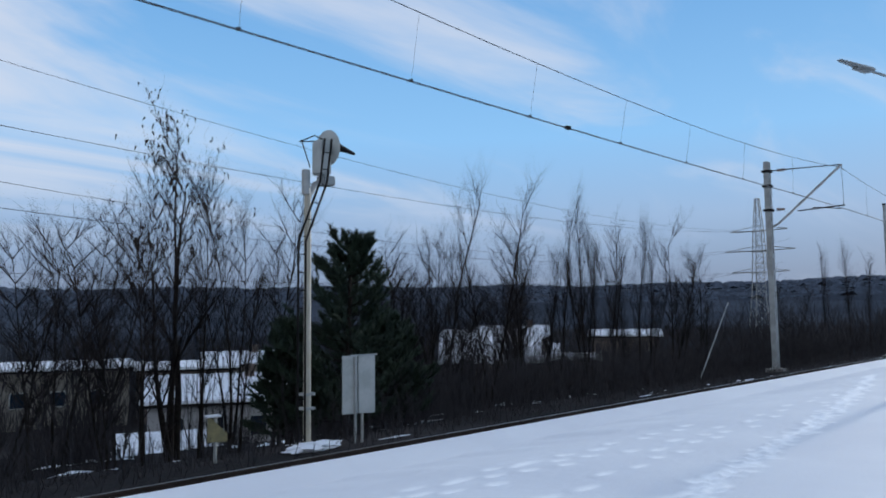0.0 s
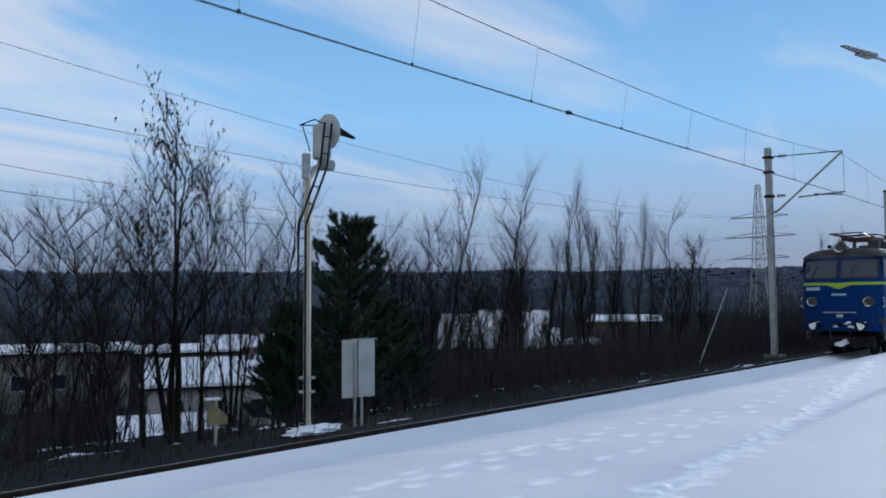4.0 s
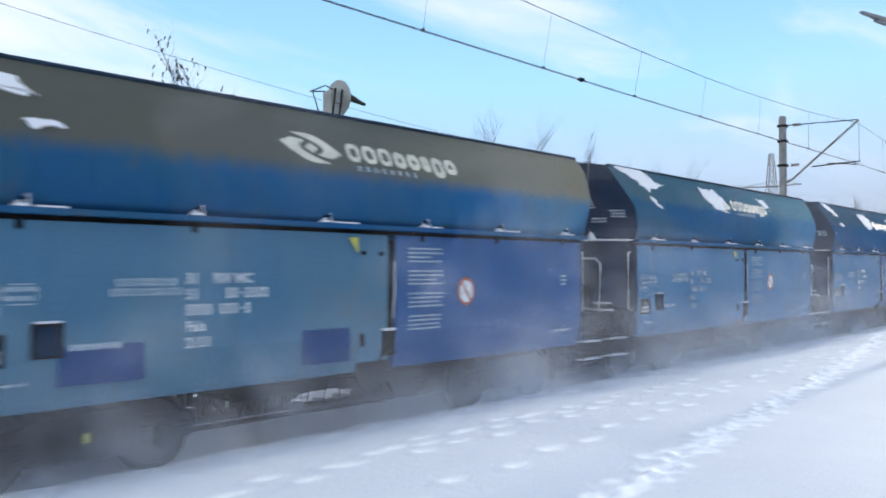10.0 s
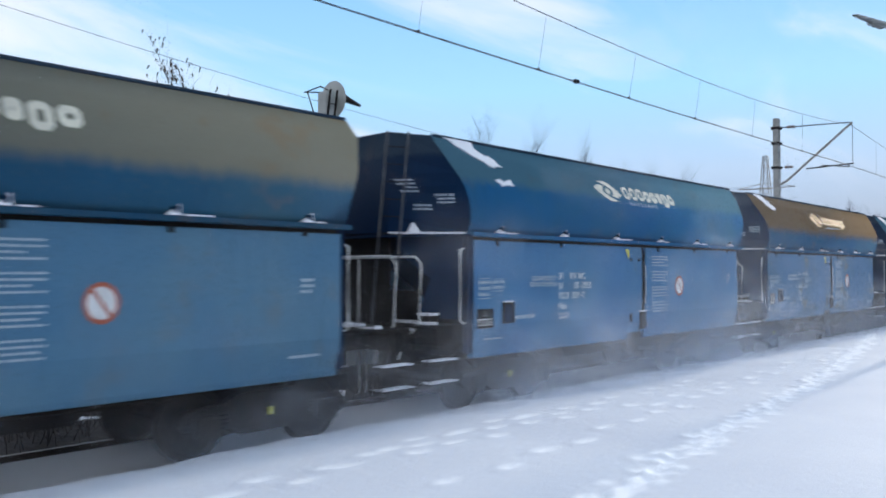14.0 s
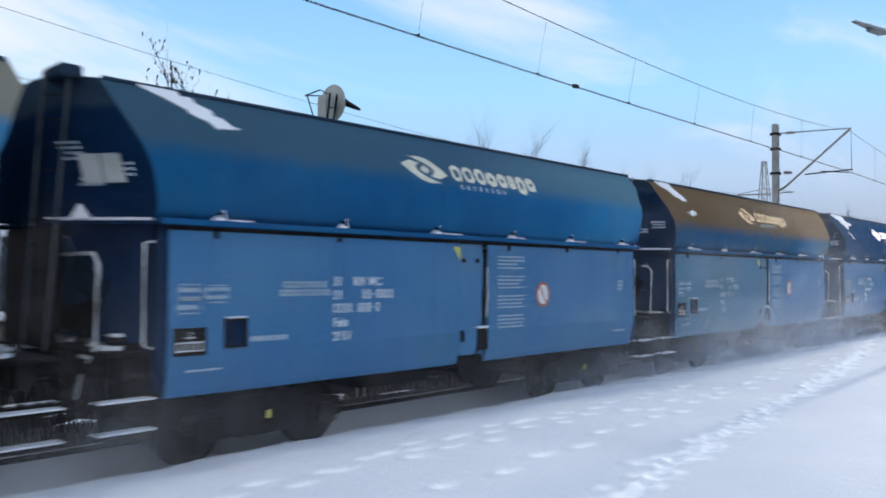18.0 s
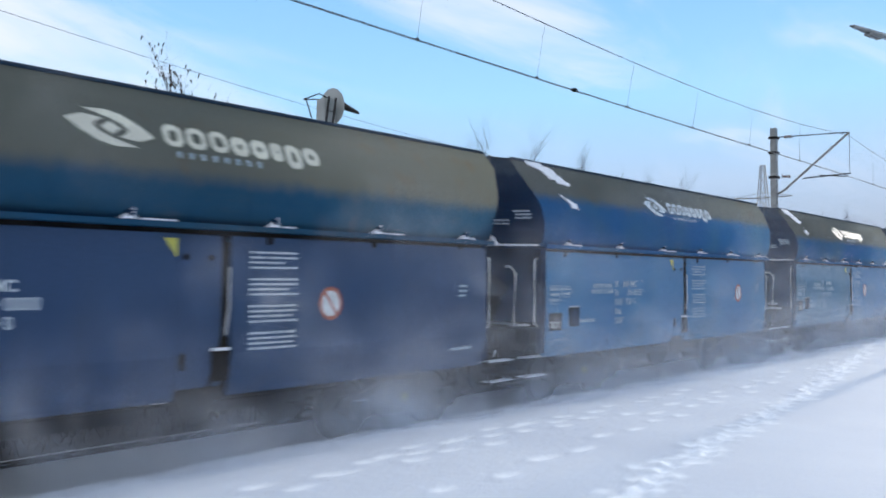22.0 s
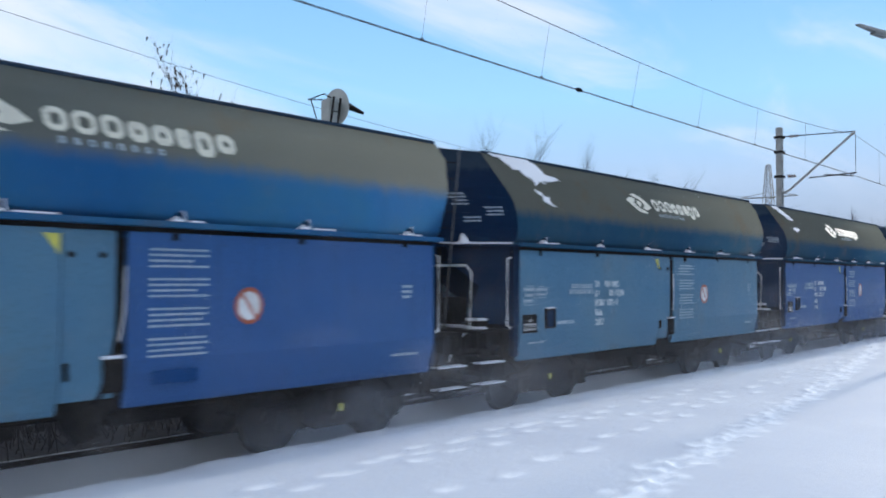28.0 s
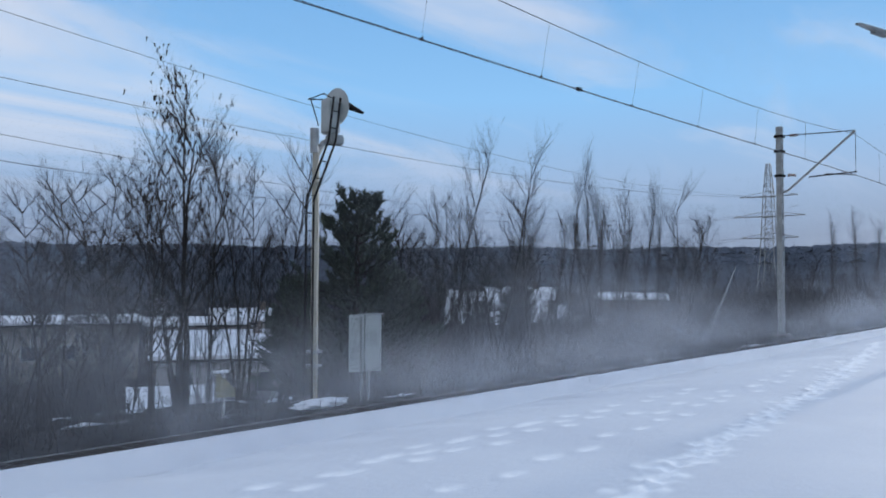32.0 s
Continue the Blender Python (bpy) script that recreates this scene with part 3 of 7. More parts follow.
def messenger_z(x):
    """Height of the messenger cable between masts 62.5 m apart."""
    u = 34.65 - abs(x - 34.65)
    return 7.34 + (0.0017 if u < 19.5 else 0.0028) * (max(2.0, u) - 19.5) ** 2


def stagger(x):
    u = (x - 34.65) / 62.5 * math.pi
    return YC - 0.05 - 0.25 * abs(math.cos(u)) ** 6


run = [-30 + 1.5 * i for i in range(110)]
part("messenger_cable", tube(B(), [(x, YC - 0.27, messenger_z(x)) for x in run], 0.009, 5), WIRE, line)
for s in (-0.022, 0.022):
    part("contact_wire", tube(B(), [(x, stagger(x) + s, 6.285) for x in run], 0.0078, 5), WIRE, line)
for x in (-9.0, -3.0, 2.4, 6.3, 9.87, 13.45, 17.19, 20.74, 24.6, 28.9, 38.2, 43, 49, 55, 61, 67, 73):
    part("dropper", tube(B(), [(x, YC - 0.27, messenger_z(x)), (x, stagger(x), 6.285)], 0.0036, 4), WIRE, line)
    part("clamp", box(B(), x - 0.02, x + 0.02, stagger(x) - 0.03, stagger(x) + 0.03, 6.275, 6.325), WIRE, line)
part("clamp", box(B(), 14.8, 14.95, stagger(14.9) - 0.04, stagger(14.9) + 0.04, 6.26, 6.33), BLACK, line)


# ---- signal, signs, lamp ----
def signal():
    t = tagged(new("railway_signal"), "pale post signal with a round backboard and black ladder", "railway signal")
    x, y = 9.55, 12.27
    part("post", tube(B(), [(x, y, -0.6), (x, y, 4.55)], [0.075, 0.068], 14), POST, t)
    part("post_top", tube(B(), [(x - 0.04, y, 4.5), (x - 0.04, y, 4.98)], 0.085, 12), GALV, t)
    part("post_base", soft_box(x - 0.28, x + 0.28, y - 0.28, y + 0.28, -0.7, -0.35), CONC, t)
    part("bracket", tube(B(), [(x, y, 4.45), (x + 0.18, y, 4.72), (x + 0.45, y, 4.86)], 0.06, 10), GALV, t)
    # round backboard that faces along the track
    bm = B()
    n = 30
    cx, cz = x + 0.50, 5.47
    rim = [(0.37 * math.cos(a), 0.37 * math.sin(a) + 0.02) for a in (k * math.tau / n for k in range(n))]
    slab(bm, rim, lambda u, v, d: Vector((cx + 0.25 * u - 0.0 * d, y - 0.97 * u * 0.75, cz + v)) + Vector((-0.5, -0.85, 0)) * d * 6, 0.006)
    bmesh.ops.recalc_face_normals(bm, faces=bm.faces)
    part("backboard", bm, BOARD, t, "pale round backboard seen from behind")
    part("lamp_case", soft_box(cx - 0.28, cx - 0.02, y - 0.16, y + 0.16, 4.92, 5.62, 0.03), BOARD, t)
    part("hood", tube(B(), [(cx + 0.22, y - 0.1, cz + 0.06), (cx + 0.62, y - 0.1, cz - 0.02)], [0.075, 0.028], 10), BLACK, t)
    part("lower_lamp", soft_box(cx - 0.2, cx + 0.12, y - 0.12, y + 0.12, 4.72, 4.92, 0.03), GALV, t)
    # ladder that leans out and runs up behind the lamps
    for s in (-0.085, 0.085):
        part("stile", tube(B(), [(x - 0.31 + s, y - 0.22, -0.45), (x - 0.30 + s, y - 0.22, 3.55), (x + 0.22 + s, y - 0.22, 4.75), (x + 0.32 + s, y - 0.24, 5.62)], 0.022, 6), BLACK, t)
    for k in range(17):
        z = -0.1 + 0.34 * k
        dx = -0.31 if z < 3.55 else (-0.30 + 0.52 * (z - 3.55) / 1.2 if z < 4.75 else 0.22 + 0.09 * (z - 4.75))
        part("rung", tube(B(), [(x + dx - 0.085, y - 0.22, z), (x + dx + 0.085, y - 0.22, z)], 0.012, 5), BLACK, t)
    hoop = [(x + 0.3, y - 0.1, 5.62), (x - 0.1, y - 0.35, 5.6), (x - 0.22, y - 0.1, 5.52), (x - 0.05, y + 0.2, 5.58), (x + 0.3, y + 0.1, 5.62)]
    part("guard_hoop", tube(B(), hoop, 0.013, 5), BLACK, t)
    part("guard_stay", tube(B(), [(x - 0.22, y - 0.1, 5.52), (x - 0.02, y - 0.1, 5.02)], 0.012, 5), BLACK, t)
    for z in (0.35, 0.62):
        part("clamp", box(B(), x - 0.12, x + 0.12, y - 0.1, y + 0.1, z, z + 0.05), GALV, t)
    return t


signal()
snow_heap = B()
bmesh.ops.create_icosphere(snow_heap, subdivisions=3, radius=1.0)
for v in snow_heap.verts:
    n = noise.noise(v.co * 2.2) * 0.35
    v.co = Vector((v.co.x * (0.55 + n), v.co.y * (0.24 + n * 0.4), max(-0.05, v.co.z * (0.10 + n * 0.1))))
o = part("snow_mound", snow_heap, SNOW)
o.matrix_basis = pose(9.45, 11.9, -0.3)
tagged(o, "small heap of snow at the foot of the signal", "snow")

t = tagged(new("signboard"), "blank pale metal signboard on a post seen from behind", "signboard")
for k, (u0, u1) in enumerate(((0.0, 0.33), (0.345, 0.71))):
    bm = soft_box(u0, u1, -0.012 - 0.01 * k, 0.012, 0.02, 1.17, 0.008)
    o = part("panel", bm, BOARD, t)
    o.matrix_basis = pose(10.36, 12.2, 0.16, 0, 0, -18)
part("top_rail", box(B(), 10.36, 11.07, 11.93, 11.97, 1.33, 1.36), GALV, t)
for u in (10.60, 10.78):
    part("post", tube(B(), [(u, 12.08, -0.6), (u, 12.08, 1.3)], 0.028, 8), GALV, t)

t = tagged(new("small_sign"), "small stained yellow plate sign on a thin post", "sign")
part("post", tube(B(), [(7.75, 12.55, -0.9), (7.75, 12.55, 0.38)], 0.03, 8), GALV, t)
part("plate", xz_outline(B(), [(0.0, 0.0), (0.34, 0.0), (0.34, 0.14), (0.06, 0.42), (0.0, 0.42)], 0.0, 0.02), OLD_SIGN, t).matrix_basis = pose(7.56, 12.5, -0.05, 0, 0, -25)
part("snow_cap", soft_box(7.50, 7.80, 12.42, 12.56, 0.38, 0.42, 0.02), SNOW, t)

t = tagged(new("leaning_pole"), "thin pale pole leaning beside the track", "pole")
part("pole", tube(B(), [(30.2, 14.0, -0.9), (33.6, 14.0, 2.56)], [0.024, 0.016], 8), GALV, t)


def street_lamp():
    t = tagged(new("street_lamp"), "tall platform lamp with a flat dark head", "street lamp")
    part("pole", tube(B(), [(24.2, 4.4, 0.1), (24.2, 4.4, 8.2)], [0.09, 0.06], 12), GALV, t)
    part("arm", tube(B(), [(24.2, 4.4, 8.0), (23.2, 4.2, 7.8), (19.38, 4.6, 7.485)], 0.03, 8), GALV, t)
    bm = soft_box(-1.15, 0.0, -0.12, 0.12, -0.045, 0.05, 0.03)
    for v in bm.verts:
        if v.co.x < -0.6:
            v.co.z *= 0.4
            v.co.y *= 0.5
    o = part("head", bm, GALV, t)
    o.matrix_basis = pose(19.45, 4.58, 7.50, 4, 4, -19)
    bm = soft_box(-0.6, -0.12, -0.09, 0.09, -0.085, -0.04, 0.02)
    o = part("lens", bm, GALV, t)
    o.matrix_basis = pose(19.45, 4.58, 7.50, 4, 4, -19)


street_lamp()


# ---- power line and pylon ----
def pylon():
    t = tagged(new("pylon"), "distant lattice steel pylon with three crossarms", "pylon")
    px, py = 215.3, 80.5
    yaw = math.atan2(9.2, 192)
    ux, uy = -math.sin(yaw), math.cos(yaw)
    def at(a, b, z):                 # across the line, along the line
        return (px + ux * a + uy * b, py + uy * a - ux * b, z)
    legs = [(-9.0, 3.2), (8.0, 1.8), (24.0, 1.1), (33.0, 0.5)]
    for sa in (-1, 1):
        for sb in (-1, 1):
            part("leg", tube(B(), [at(sa * w, sb * w, z) for z, w in legs], 0.14, 4), GALV, t)
    zs = [-9, -3, 2, 6, 9.5, 12.5, 15.5, 18.5, 21.5, 24, 27, 30, 33]
    w = [float(np.interp(z, [a for a, _ in legs], [b for _, b in legs])) for z in zs]
    for (z0, w0), (z1, w1) in zip(zip(zs, w), zip(zs[1:], w[1:])):
        for sb in (-1, 1):
            bm = B()
            tube(bm, [at(-w0, sb * w0, z0), at(w1, sb * w1, z1)], 0.07, 4)
            tube(bm, [at(w0, sb * w0, z0), at(-w1, sb * w1, z1)], 0.07, 4)
            tube(bm, [at(-w1, sb * w1, z1), at(w1, sb * w1, z1)], 0.06, 4)
            part("lattice", bm, GALV, t)
    for z, reach in ((24.2, 7.6), (18.8, 9.3), (13.0, 7.6)):
        for s in (-1, 1):
            bm = B()
            tube(bm, [at(0, 0.6, z), at(s * reach, 0, z + 0.1)], 0.13, 4)
            tube(bm, [at(0, -0.6, z), at(s * reach, 0, z + 0.1)], 0.13, 4)
            tube(bm, [at(0, 0, z + 1.5), at(s * reach, 0, z + 0.15)], 0.09, 4)
            part("crossarm", bm, GALV, t)
    return t


pylon()
power = tagged(new("power_line"), "six sagging power cables running to the pylon", "power line")
ax, ay, L_HV = 23.268, 71.3, 192.25
ux, uy = (215.3 - ax) / L_HV, (80.5 - ay) / L_HV
for off, c2, c1, c0 in ((6, 0.000404, -0.0848, 26.16), (-6, 0.000363, -0.0325, 17.06), (8, 0.000473, -0.0696, 15.32), (-8, 0.000533, -0.0441, 10.36), (6, 0.000237, -0.0106, 6.54), (-6, 0.000406, -0.0198, 4.28)):
    pts = [(ax + ux * s - uy * off, ay + uy * s + ux * off, c2 * s * s + c1 * s + c0) for s in range(-80, 193, 8)]
    part("cable", tube(B(), pts, 0.028, 5), WIRE, power)


# ---- trees ----
def sticks(rng, p, d, length, r, depth, out, spread, lift):
    """A branch of bent pieces with side branches."""
    n = 3 if depth else 2
    for i in range(n):
        q = p + d * (length / n)
        r1 = r * (0.72 if depth else 0.4)
        out.append((p, q, r, r1))
        if depth:
            for _ in range(3):
                a = rng.uniform(0, math.tau)
                side = Vector((math.cos(a), math.sin(a), 0.0))
                nd = (d * (1 - spread) + side * spread * rng.uniform(0.7, 1.3) + Vector((0, 0, lift))).normalized()
                sticks(rng, q, nd, length * rng.uniform(0.38, 0.62), r1 * 0.55, depth - 1, out, spread, lift)
        p, r = q, r1
        d = (d + Vector((rng.gauss(0, 0.10), rng.gauss(0, 0.10), rng.gauss(0.03, 0.05)))).normalized()


def bare_tree(x, y, top, spread=0.45, lift=0.25, seed=0, leaves=0, stems=1, thick=1.0):
    rng = random.Random(seed)
    t = tagged(new("bare_tree"), "tall leafless tree with upright dark branches" if not leaves else "leafless tree with dry seed clusters in its crown", "tree", "bare trees behind the track")
    z0 = ground_z(x, y) - 0.15
    h = (top - z0) * 0.88
    trunk, crown = [], []
    for s in range(stems):
        lean = Vector((rng.gauss(0, 0.05 + 0.09 * (stems > 1)), rng.gauss(0, 0.05 + 0.09 * (stems > 1)), 1)).normalized()
        p, r, d = Vector((x + rng.uniform(-0.2, 0.2) * (stems > 1), y, z0)), (0.012 * h + 0.02) * thick, lean
        hh = h * (1 if s == 0 else rng.uniform(0.6, 0.92))
        n = 9
        for i in range(n):
            q = p + d * (hh / n)
            r1 = r * 0.80
            trunk.append((p, q, r, r1))
            if i > 1:
                for _ in range(3):
                    a = rng.uniform(0, math.tau)
                    nd = (Vector((math.cos(a) * spread, math.sin(a) * spread, 0.45 + lift))).normalized()
                    sticks(rng, q, nd, hh * rng.uniform(0.16, 0.32) * (1.15 - 0.55 * i / n), max(0.017, r1 * 0.5), 2, crown, 0.42, lift * 0.6)
            p, r = q, r1
            d = (d + Vector((rng.gauss(0, 0.05), rng.gauss(0, 0.05), 0.05))).normalized()
    pydata("trunk", *cones(trunk, 6), BARK, t, True)
    pydata("crown", *cones(crown, 3), BRANCH, t)
    if leaves:
        tips = [c for c in crown if c[3] < 0.004 and c[1].z > top - 3.9]
        segs = []
        for _ in range(leaves):
            c = rng.choice(tips)
            p = c[0].lerp(c[1], rng.random()) + Vector((rng.gauss(0, 0.03), rng.gauss(0, 0.03), 0))
            segs.append((p, p + Vector((rng.gauss(0, 0.03), rng.gauss(0, 0.03), -rng.uniform(0.06, 0.16))), 0.024, 0.008))
        tagged(pydata("seed_tuft_crown", *cones(segs, 4), BARK, t), kind="stuff")
    return t


TREES = [  # x, y, top, spread, lift, stems
    (10.7, 19.42, 7.8, 0.5, 0.36, 3), (11.15, 18.97, 5.7, 0.35, 0.35, 2), (11.96, 18.47, 6.0, 0.32, 0.4, 2), (8.2, 20.4, 5.4, 0.6, 0.2, 2),
    (7.05, 20.85, 4.8, 0.6, 0.25, 2), (12.77, 17.9, 5.6, 0.5, 0.3, 1), (9.25, 19.95, 5.7, 0.4, 0.35, 2), (6.5, 18.0, 4.2, 0.6, 0.2, 2),
    (5.4, 19.2, 4.4, 0.6, 0.2, 2), (8.7, 17.0, 4.6, 0.55, 0.25, 2), (13.7, 21.5, 5.6, 0.5, 0.3, 2), (9.9, 22.5, 5.0, 0.5, 0.3, 2),
    (7.6, 16.6, 3.9, 0.6, 0.2, 2), (14.9, 20.6, 5.2, 0.5, 0.3, 1), (16.6, 19.0, 3.9, 0.6, 0.2, 2),
    (25.2, 22.85, 8.4, 0.3, 0.4, 1), (26.35, 21.5, 7.6, 0.42, 0.35, 2), (24.0, 24.5, 5.6, 0.5, 0.3, 2), (27.6, 20.5, 6.2, 0.55, 0.25, 2),
    (28.5, 24.5, 4.2, 0.55, 0.25, 3), (30.0, 25.5, 3.4, 0.55, 0.25, 3), (31.5, 24.0, 3.9, 0.5, 0.3, 3), (33.8, 27.0, 3.2, 0.55, 0.25, 3), (37.0, 28.5, 3.6, 0.5, 0.3, 3),
    (28.6, 22.3, 5.6, 0.5, 0.3, 2), (22.6, 23.0, 4.6, 0.5, 0.3, 2),
    (38.0, 24.1, 8.5, 0.2, 0.6, 1), (39.5, 21.55, 7.2, 0.22, 0.6, 1), (40.3, 20.1, 6.9, 0.45, 0.35, 2), (37.2, 25.2, 7.7, 0.2, 0.6, 1),
    (38.8, 22.8, 6.8, 0.25, 0.55, 2), (36.0, 26.6, 6.0, 0.3, 0.5, 1), (41.6, 18.9, 5.4, 0.5, 0.3, 2), (33.0, 25.0, 5.2, 0.5, 0.3, 2),
    (37.6, 23.4, 6.6, 0.2, 0.6, 2), (39.0, 24.6, 6.2, 0.2, 0.6, 2), (40.9, 21.6, 5.9, 0.22, 0.6, 2), (35.2, 24.8, 5.4, 0.22, 0.6, 2), (41.0, 23.2, 6.4, 0.2, 0.6, 2), (42.4, 20.6, 5.2, 0.25, 0.55, 2),
    (23.4, 22.0, 5.0, 0.5, 0.3, 3), (25.8, 24.2, 5.8, 0.45, 0.35, 3), (27.0, 23.4, 5.2, 0.5, 0.3, 3), (21.2, 22.4, 3.8, 0.55, 0.25, 3),
    (71.8, 21.6, 7.0, 0.2, 0.6, 1), (72.4, 19.9, 7.6, 0.2, 0.6, 1), (73.2, 18.4, 6.6, 0.2, 0.6, 1), (74.4, 17.0, 6.9, 0.22, 0.6, 1), (69.0, 23.5, 6.0, 0.4, 0.4, 2),
]
for k, (x, y, top, spread, lift, stems) in enumerate(TREES):
    bare_tree(x, y, top, spread, lift, 100 + k, 430 if k == 0 else 0, stems, 0.62 if k in range(1, 15) else 0.9 if k else 1.1)


def pine(x, y, top, seed=7, girth=1.05):
    rng = random.Random(seed)
    t = tagged(new("pine_tree"), "dense dark green pine with upright shoots", "tree")
    z0 = ground_z(x, y) - 0.1
    trunk = [(Vector((x, y, z0)), Vector((x + 0.05, y, (z0 + top) / 2)), 0.12, 0.08), (Vector((x + 0.05, y, (z0 + top) / 2)), Vector((x + 0.1, y, top - 0.1)), 0.08, 0.02)]
    limbs, needles = [], []
    h = top - z0
    def tuft(p, d, n, ln):
        for _ in range(n):
            nd = (d + Vector((rng.gauss(0, 0.45), rng.gauss(0, 0.45), rng.gauss(0.1, 0.35)))).normalized()
            needles.append((p, p + nd * ln * rng.uniform(0.7, 1.2), 0.012, 0.002))
    for k in range(112):
        f = (int(k / 7) * 7 + 3.5 + rng.uniform(-2, 2)) / 112      # limbs in rough whorls
        z = z0 + 0.4 + f * (h - 0.75)
        a = rng.uniform(0, math.tau)
        ln = girth * (1.12 - 0.88 * f ** 1.3) * rng.uniform(0.45, 1.12) + 0.12
        d = Vector((math.cos(a), math.sin(a), -0.05 + 0.55 * f)).normalized()
        p = Vector((x + 0.1 * f, y, z))
        for i in range(5):
            q = p + d * ln / 5
            limbs.append((p, q, 0.024 - 0.004 * i, 0.020 - 0.004 * i))
            for _ in range(i + 1):
                s = p.lerp(q, rng.random())
                e = (d + Vector((rng.gauss(0, 0.6), rng.gauss(0, 0.6), rng.gauss(0.35, 0.3)))).normalized()
                for j in range(3):           # a shoot of needles
                    tuft(s + e * 0.085 * j, e, 7, 0.15)
            p, d = q, (d + Vector((rng.gauss(0, 0.06), rng.gauss(0, 0.06), 0.16))).normalized()
        for j in range(5):
            tuft(p + d * 0.05 * j, (d + Vector((0, 0, 0.5))).normalized(), 7, 0.15)
    for dx, dy, tz in ((0.10, 0.0, top), (-0.22, 0.2, top - 0.38), (0.36, -0.3, top - 0.5), (-0.05, -0.2, top - 0.45), (0.66, -0.5, top - 1.05), (-0.6, 0.45, top - 0.85)):
        for j in range(12):    # upright leading shoots of the crown
            tuft(Vector((x + dx + rng.gauss(0, 0.02), y + dy, tz - 0.05 * j)), Vector((0, 0, 1)), 6, 0.12)
    pydata("trunk", *cones(trunk, 7), BARK, t, True)
    pydata("bough_frame", *cones(limbs, 3), BARK, t)
    tagged(pydata("needle_crown", *cones(needles, 3), NEEDLE, t), kind="stuff")


pine(13.05, 15.15, 4.2, 7, 1.85)
pine(12.35, 16.6, 2.1, 8, 0.9)
pine(15.2, 16.2, 2.2, 9, 1.5)


def undergrowth():
    """Leafless scrub over the whole slope, a thicket that nobody could count."""
    rng = random.Random(21)
    segs = []
    def bush(x, y, hh, n, broad=1.0):
        if hh > 0.9 and y < 40 and 0.47 < x / y < 0.74 and rng.random() < 0.85:   # thinned along the camera's line of sight to the left houses
            return
        z0 = ground_z(x, y) - 0.1
        for _ in range(n):
            a, sp = rng.uniform(0, math.tau), rng.uniform(0.05, 0.5)
            p = Vector((x + rng.gauss(0, 0.25), y + rng.gauss(0, 0.25), z0))
            d = Vector((math.cos(a) * sp, math.sin(a) * sp, 1)).normalized()
            ln = hh * rng.uniform(0.5, 1.0)
            q = p + d * ln * 0.55
            e = q + (d + Vector((rng.gauss(0, 0.2), rng.gauss(0, 0.2), 0.1))).normalized() * ln * 0.45
            w = (0.006 + 0.0035 * hh) * broad
            segs.append((p, q, w, w * 0.6))
            segs.append((q, e, w * 0.6, w * 0.15))
            for _ in range(4):
                s = p.lerp(q, rng.uniform(0.3, 1))
                dd = (d + Vector((rng.gauss(0, 0.55), rng.gauss(0, 0.55), 0.1))).normalized()
                segs.append((s, s + dd * ln * rng.uniform(0.15, 0.38), w * 0.45, w * 0.12))
    for _ in range(210):
        bush(rng.uniform(3, 22), rng.uniform(13.0, 26), rng.uniform(0.6, 1.7), 6)
    for _ in range(40):
        bush(rng.uniform(4, 15), rng.uniform(16, 26), rng.uniform(3.2, 5.2), 7)
    for _ in range(900):
        bush(rng.uniform(14, 52), rng.uniform(14.0, 36), rng.uniform(1.2, 3.2), 8)
    for _ in range(650):
        bush(rng.uniform(40, 130), rng.uniform(14.0, 40), rng.uniform(2.6, 6.2), 9)
    for _ in range(420):
        x = rng.uniform(20, 110)
        bush(x, rng.uniform(40, 70) + x * 0.15, rng.uniform(2.5, 5), 8)
    for _ in range(620):       # woods behind the houses
        f = rng.random() ** 0.6
        bush(25 + 190 * f, 74 + 60 * rng.random(), rng.uniform(5, 10), 5, 3.0)
    for _ in range(400):       # young growth before the houses
        f = rng.random()
        bush(28 + 30 * f + rng.gauss(0, 4), 26 + 16 * rng.random(), rng.uniform(4.5, 7.0) , 5)
    for _ in range(50):
        bush(rng.uniform(11, 24), rng.uniform(24, 34), rng.uniform(3.5, 6.0), 5)
    for _ in range(5200):      # dry grass along the track
        x, y = rng.uniform(-2, 90), 11.1 + 2.6 * rng.random() ** 0.7
        p = Vector((x, y, ground_z(x, y) - 0.05))
        segs.append((p, p + Vector((rng.gauss(0, 0.12), rng.gauss(0, 0.12), rng.uniform(0.15, 0.6))), 0.012, 0.002))
    o = pydata("undergrowth", *cones(segs, 3), TWIG)
    tagged(o, "tangled leafless scrub on the embankment slope", "shrubs", kind="stuff")


undergrowth()


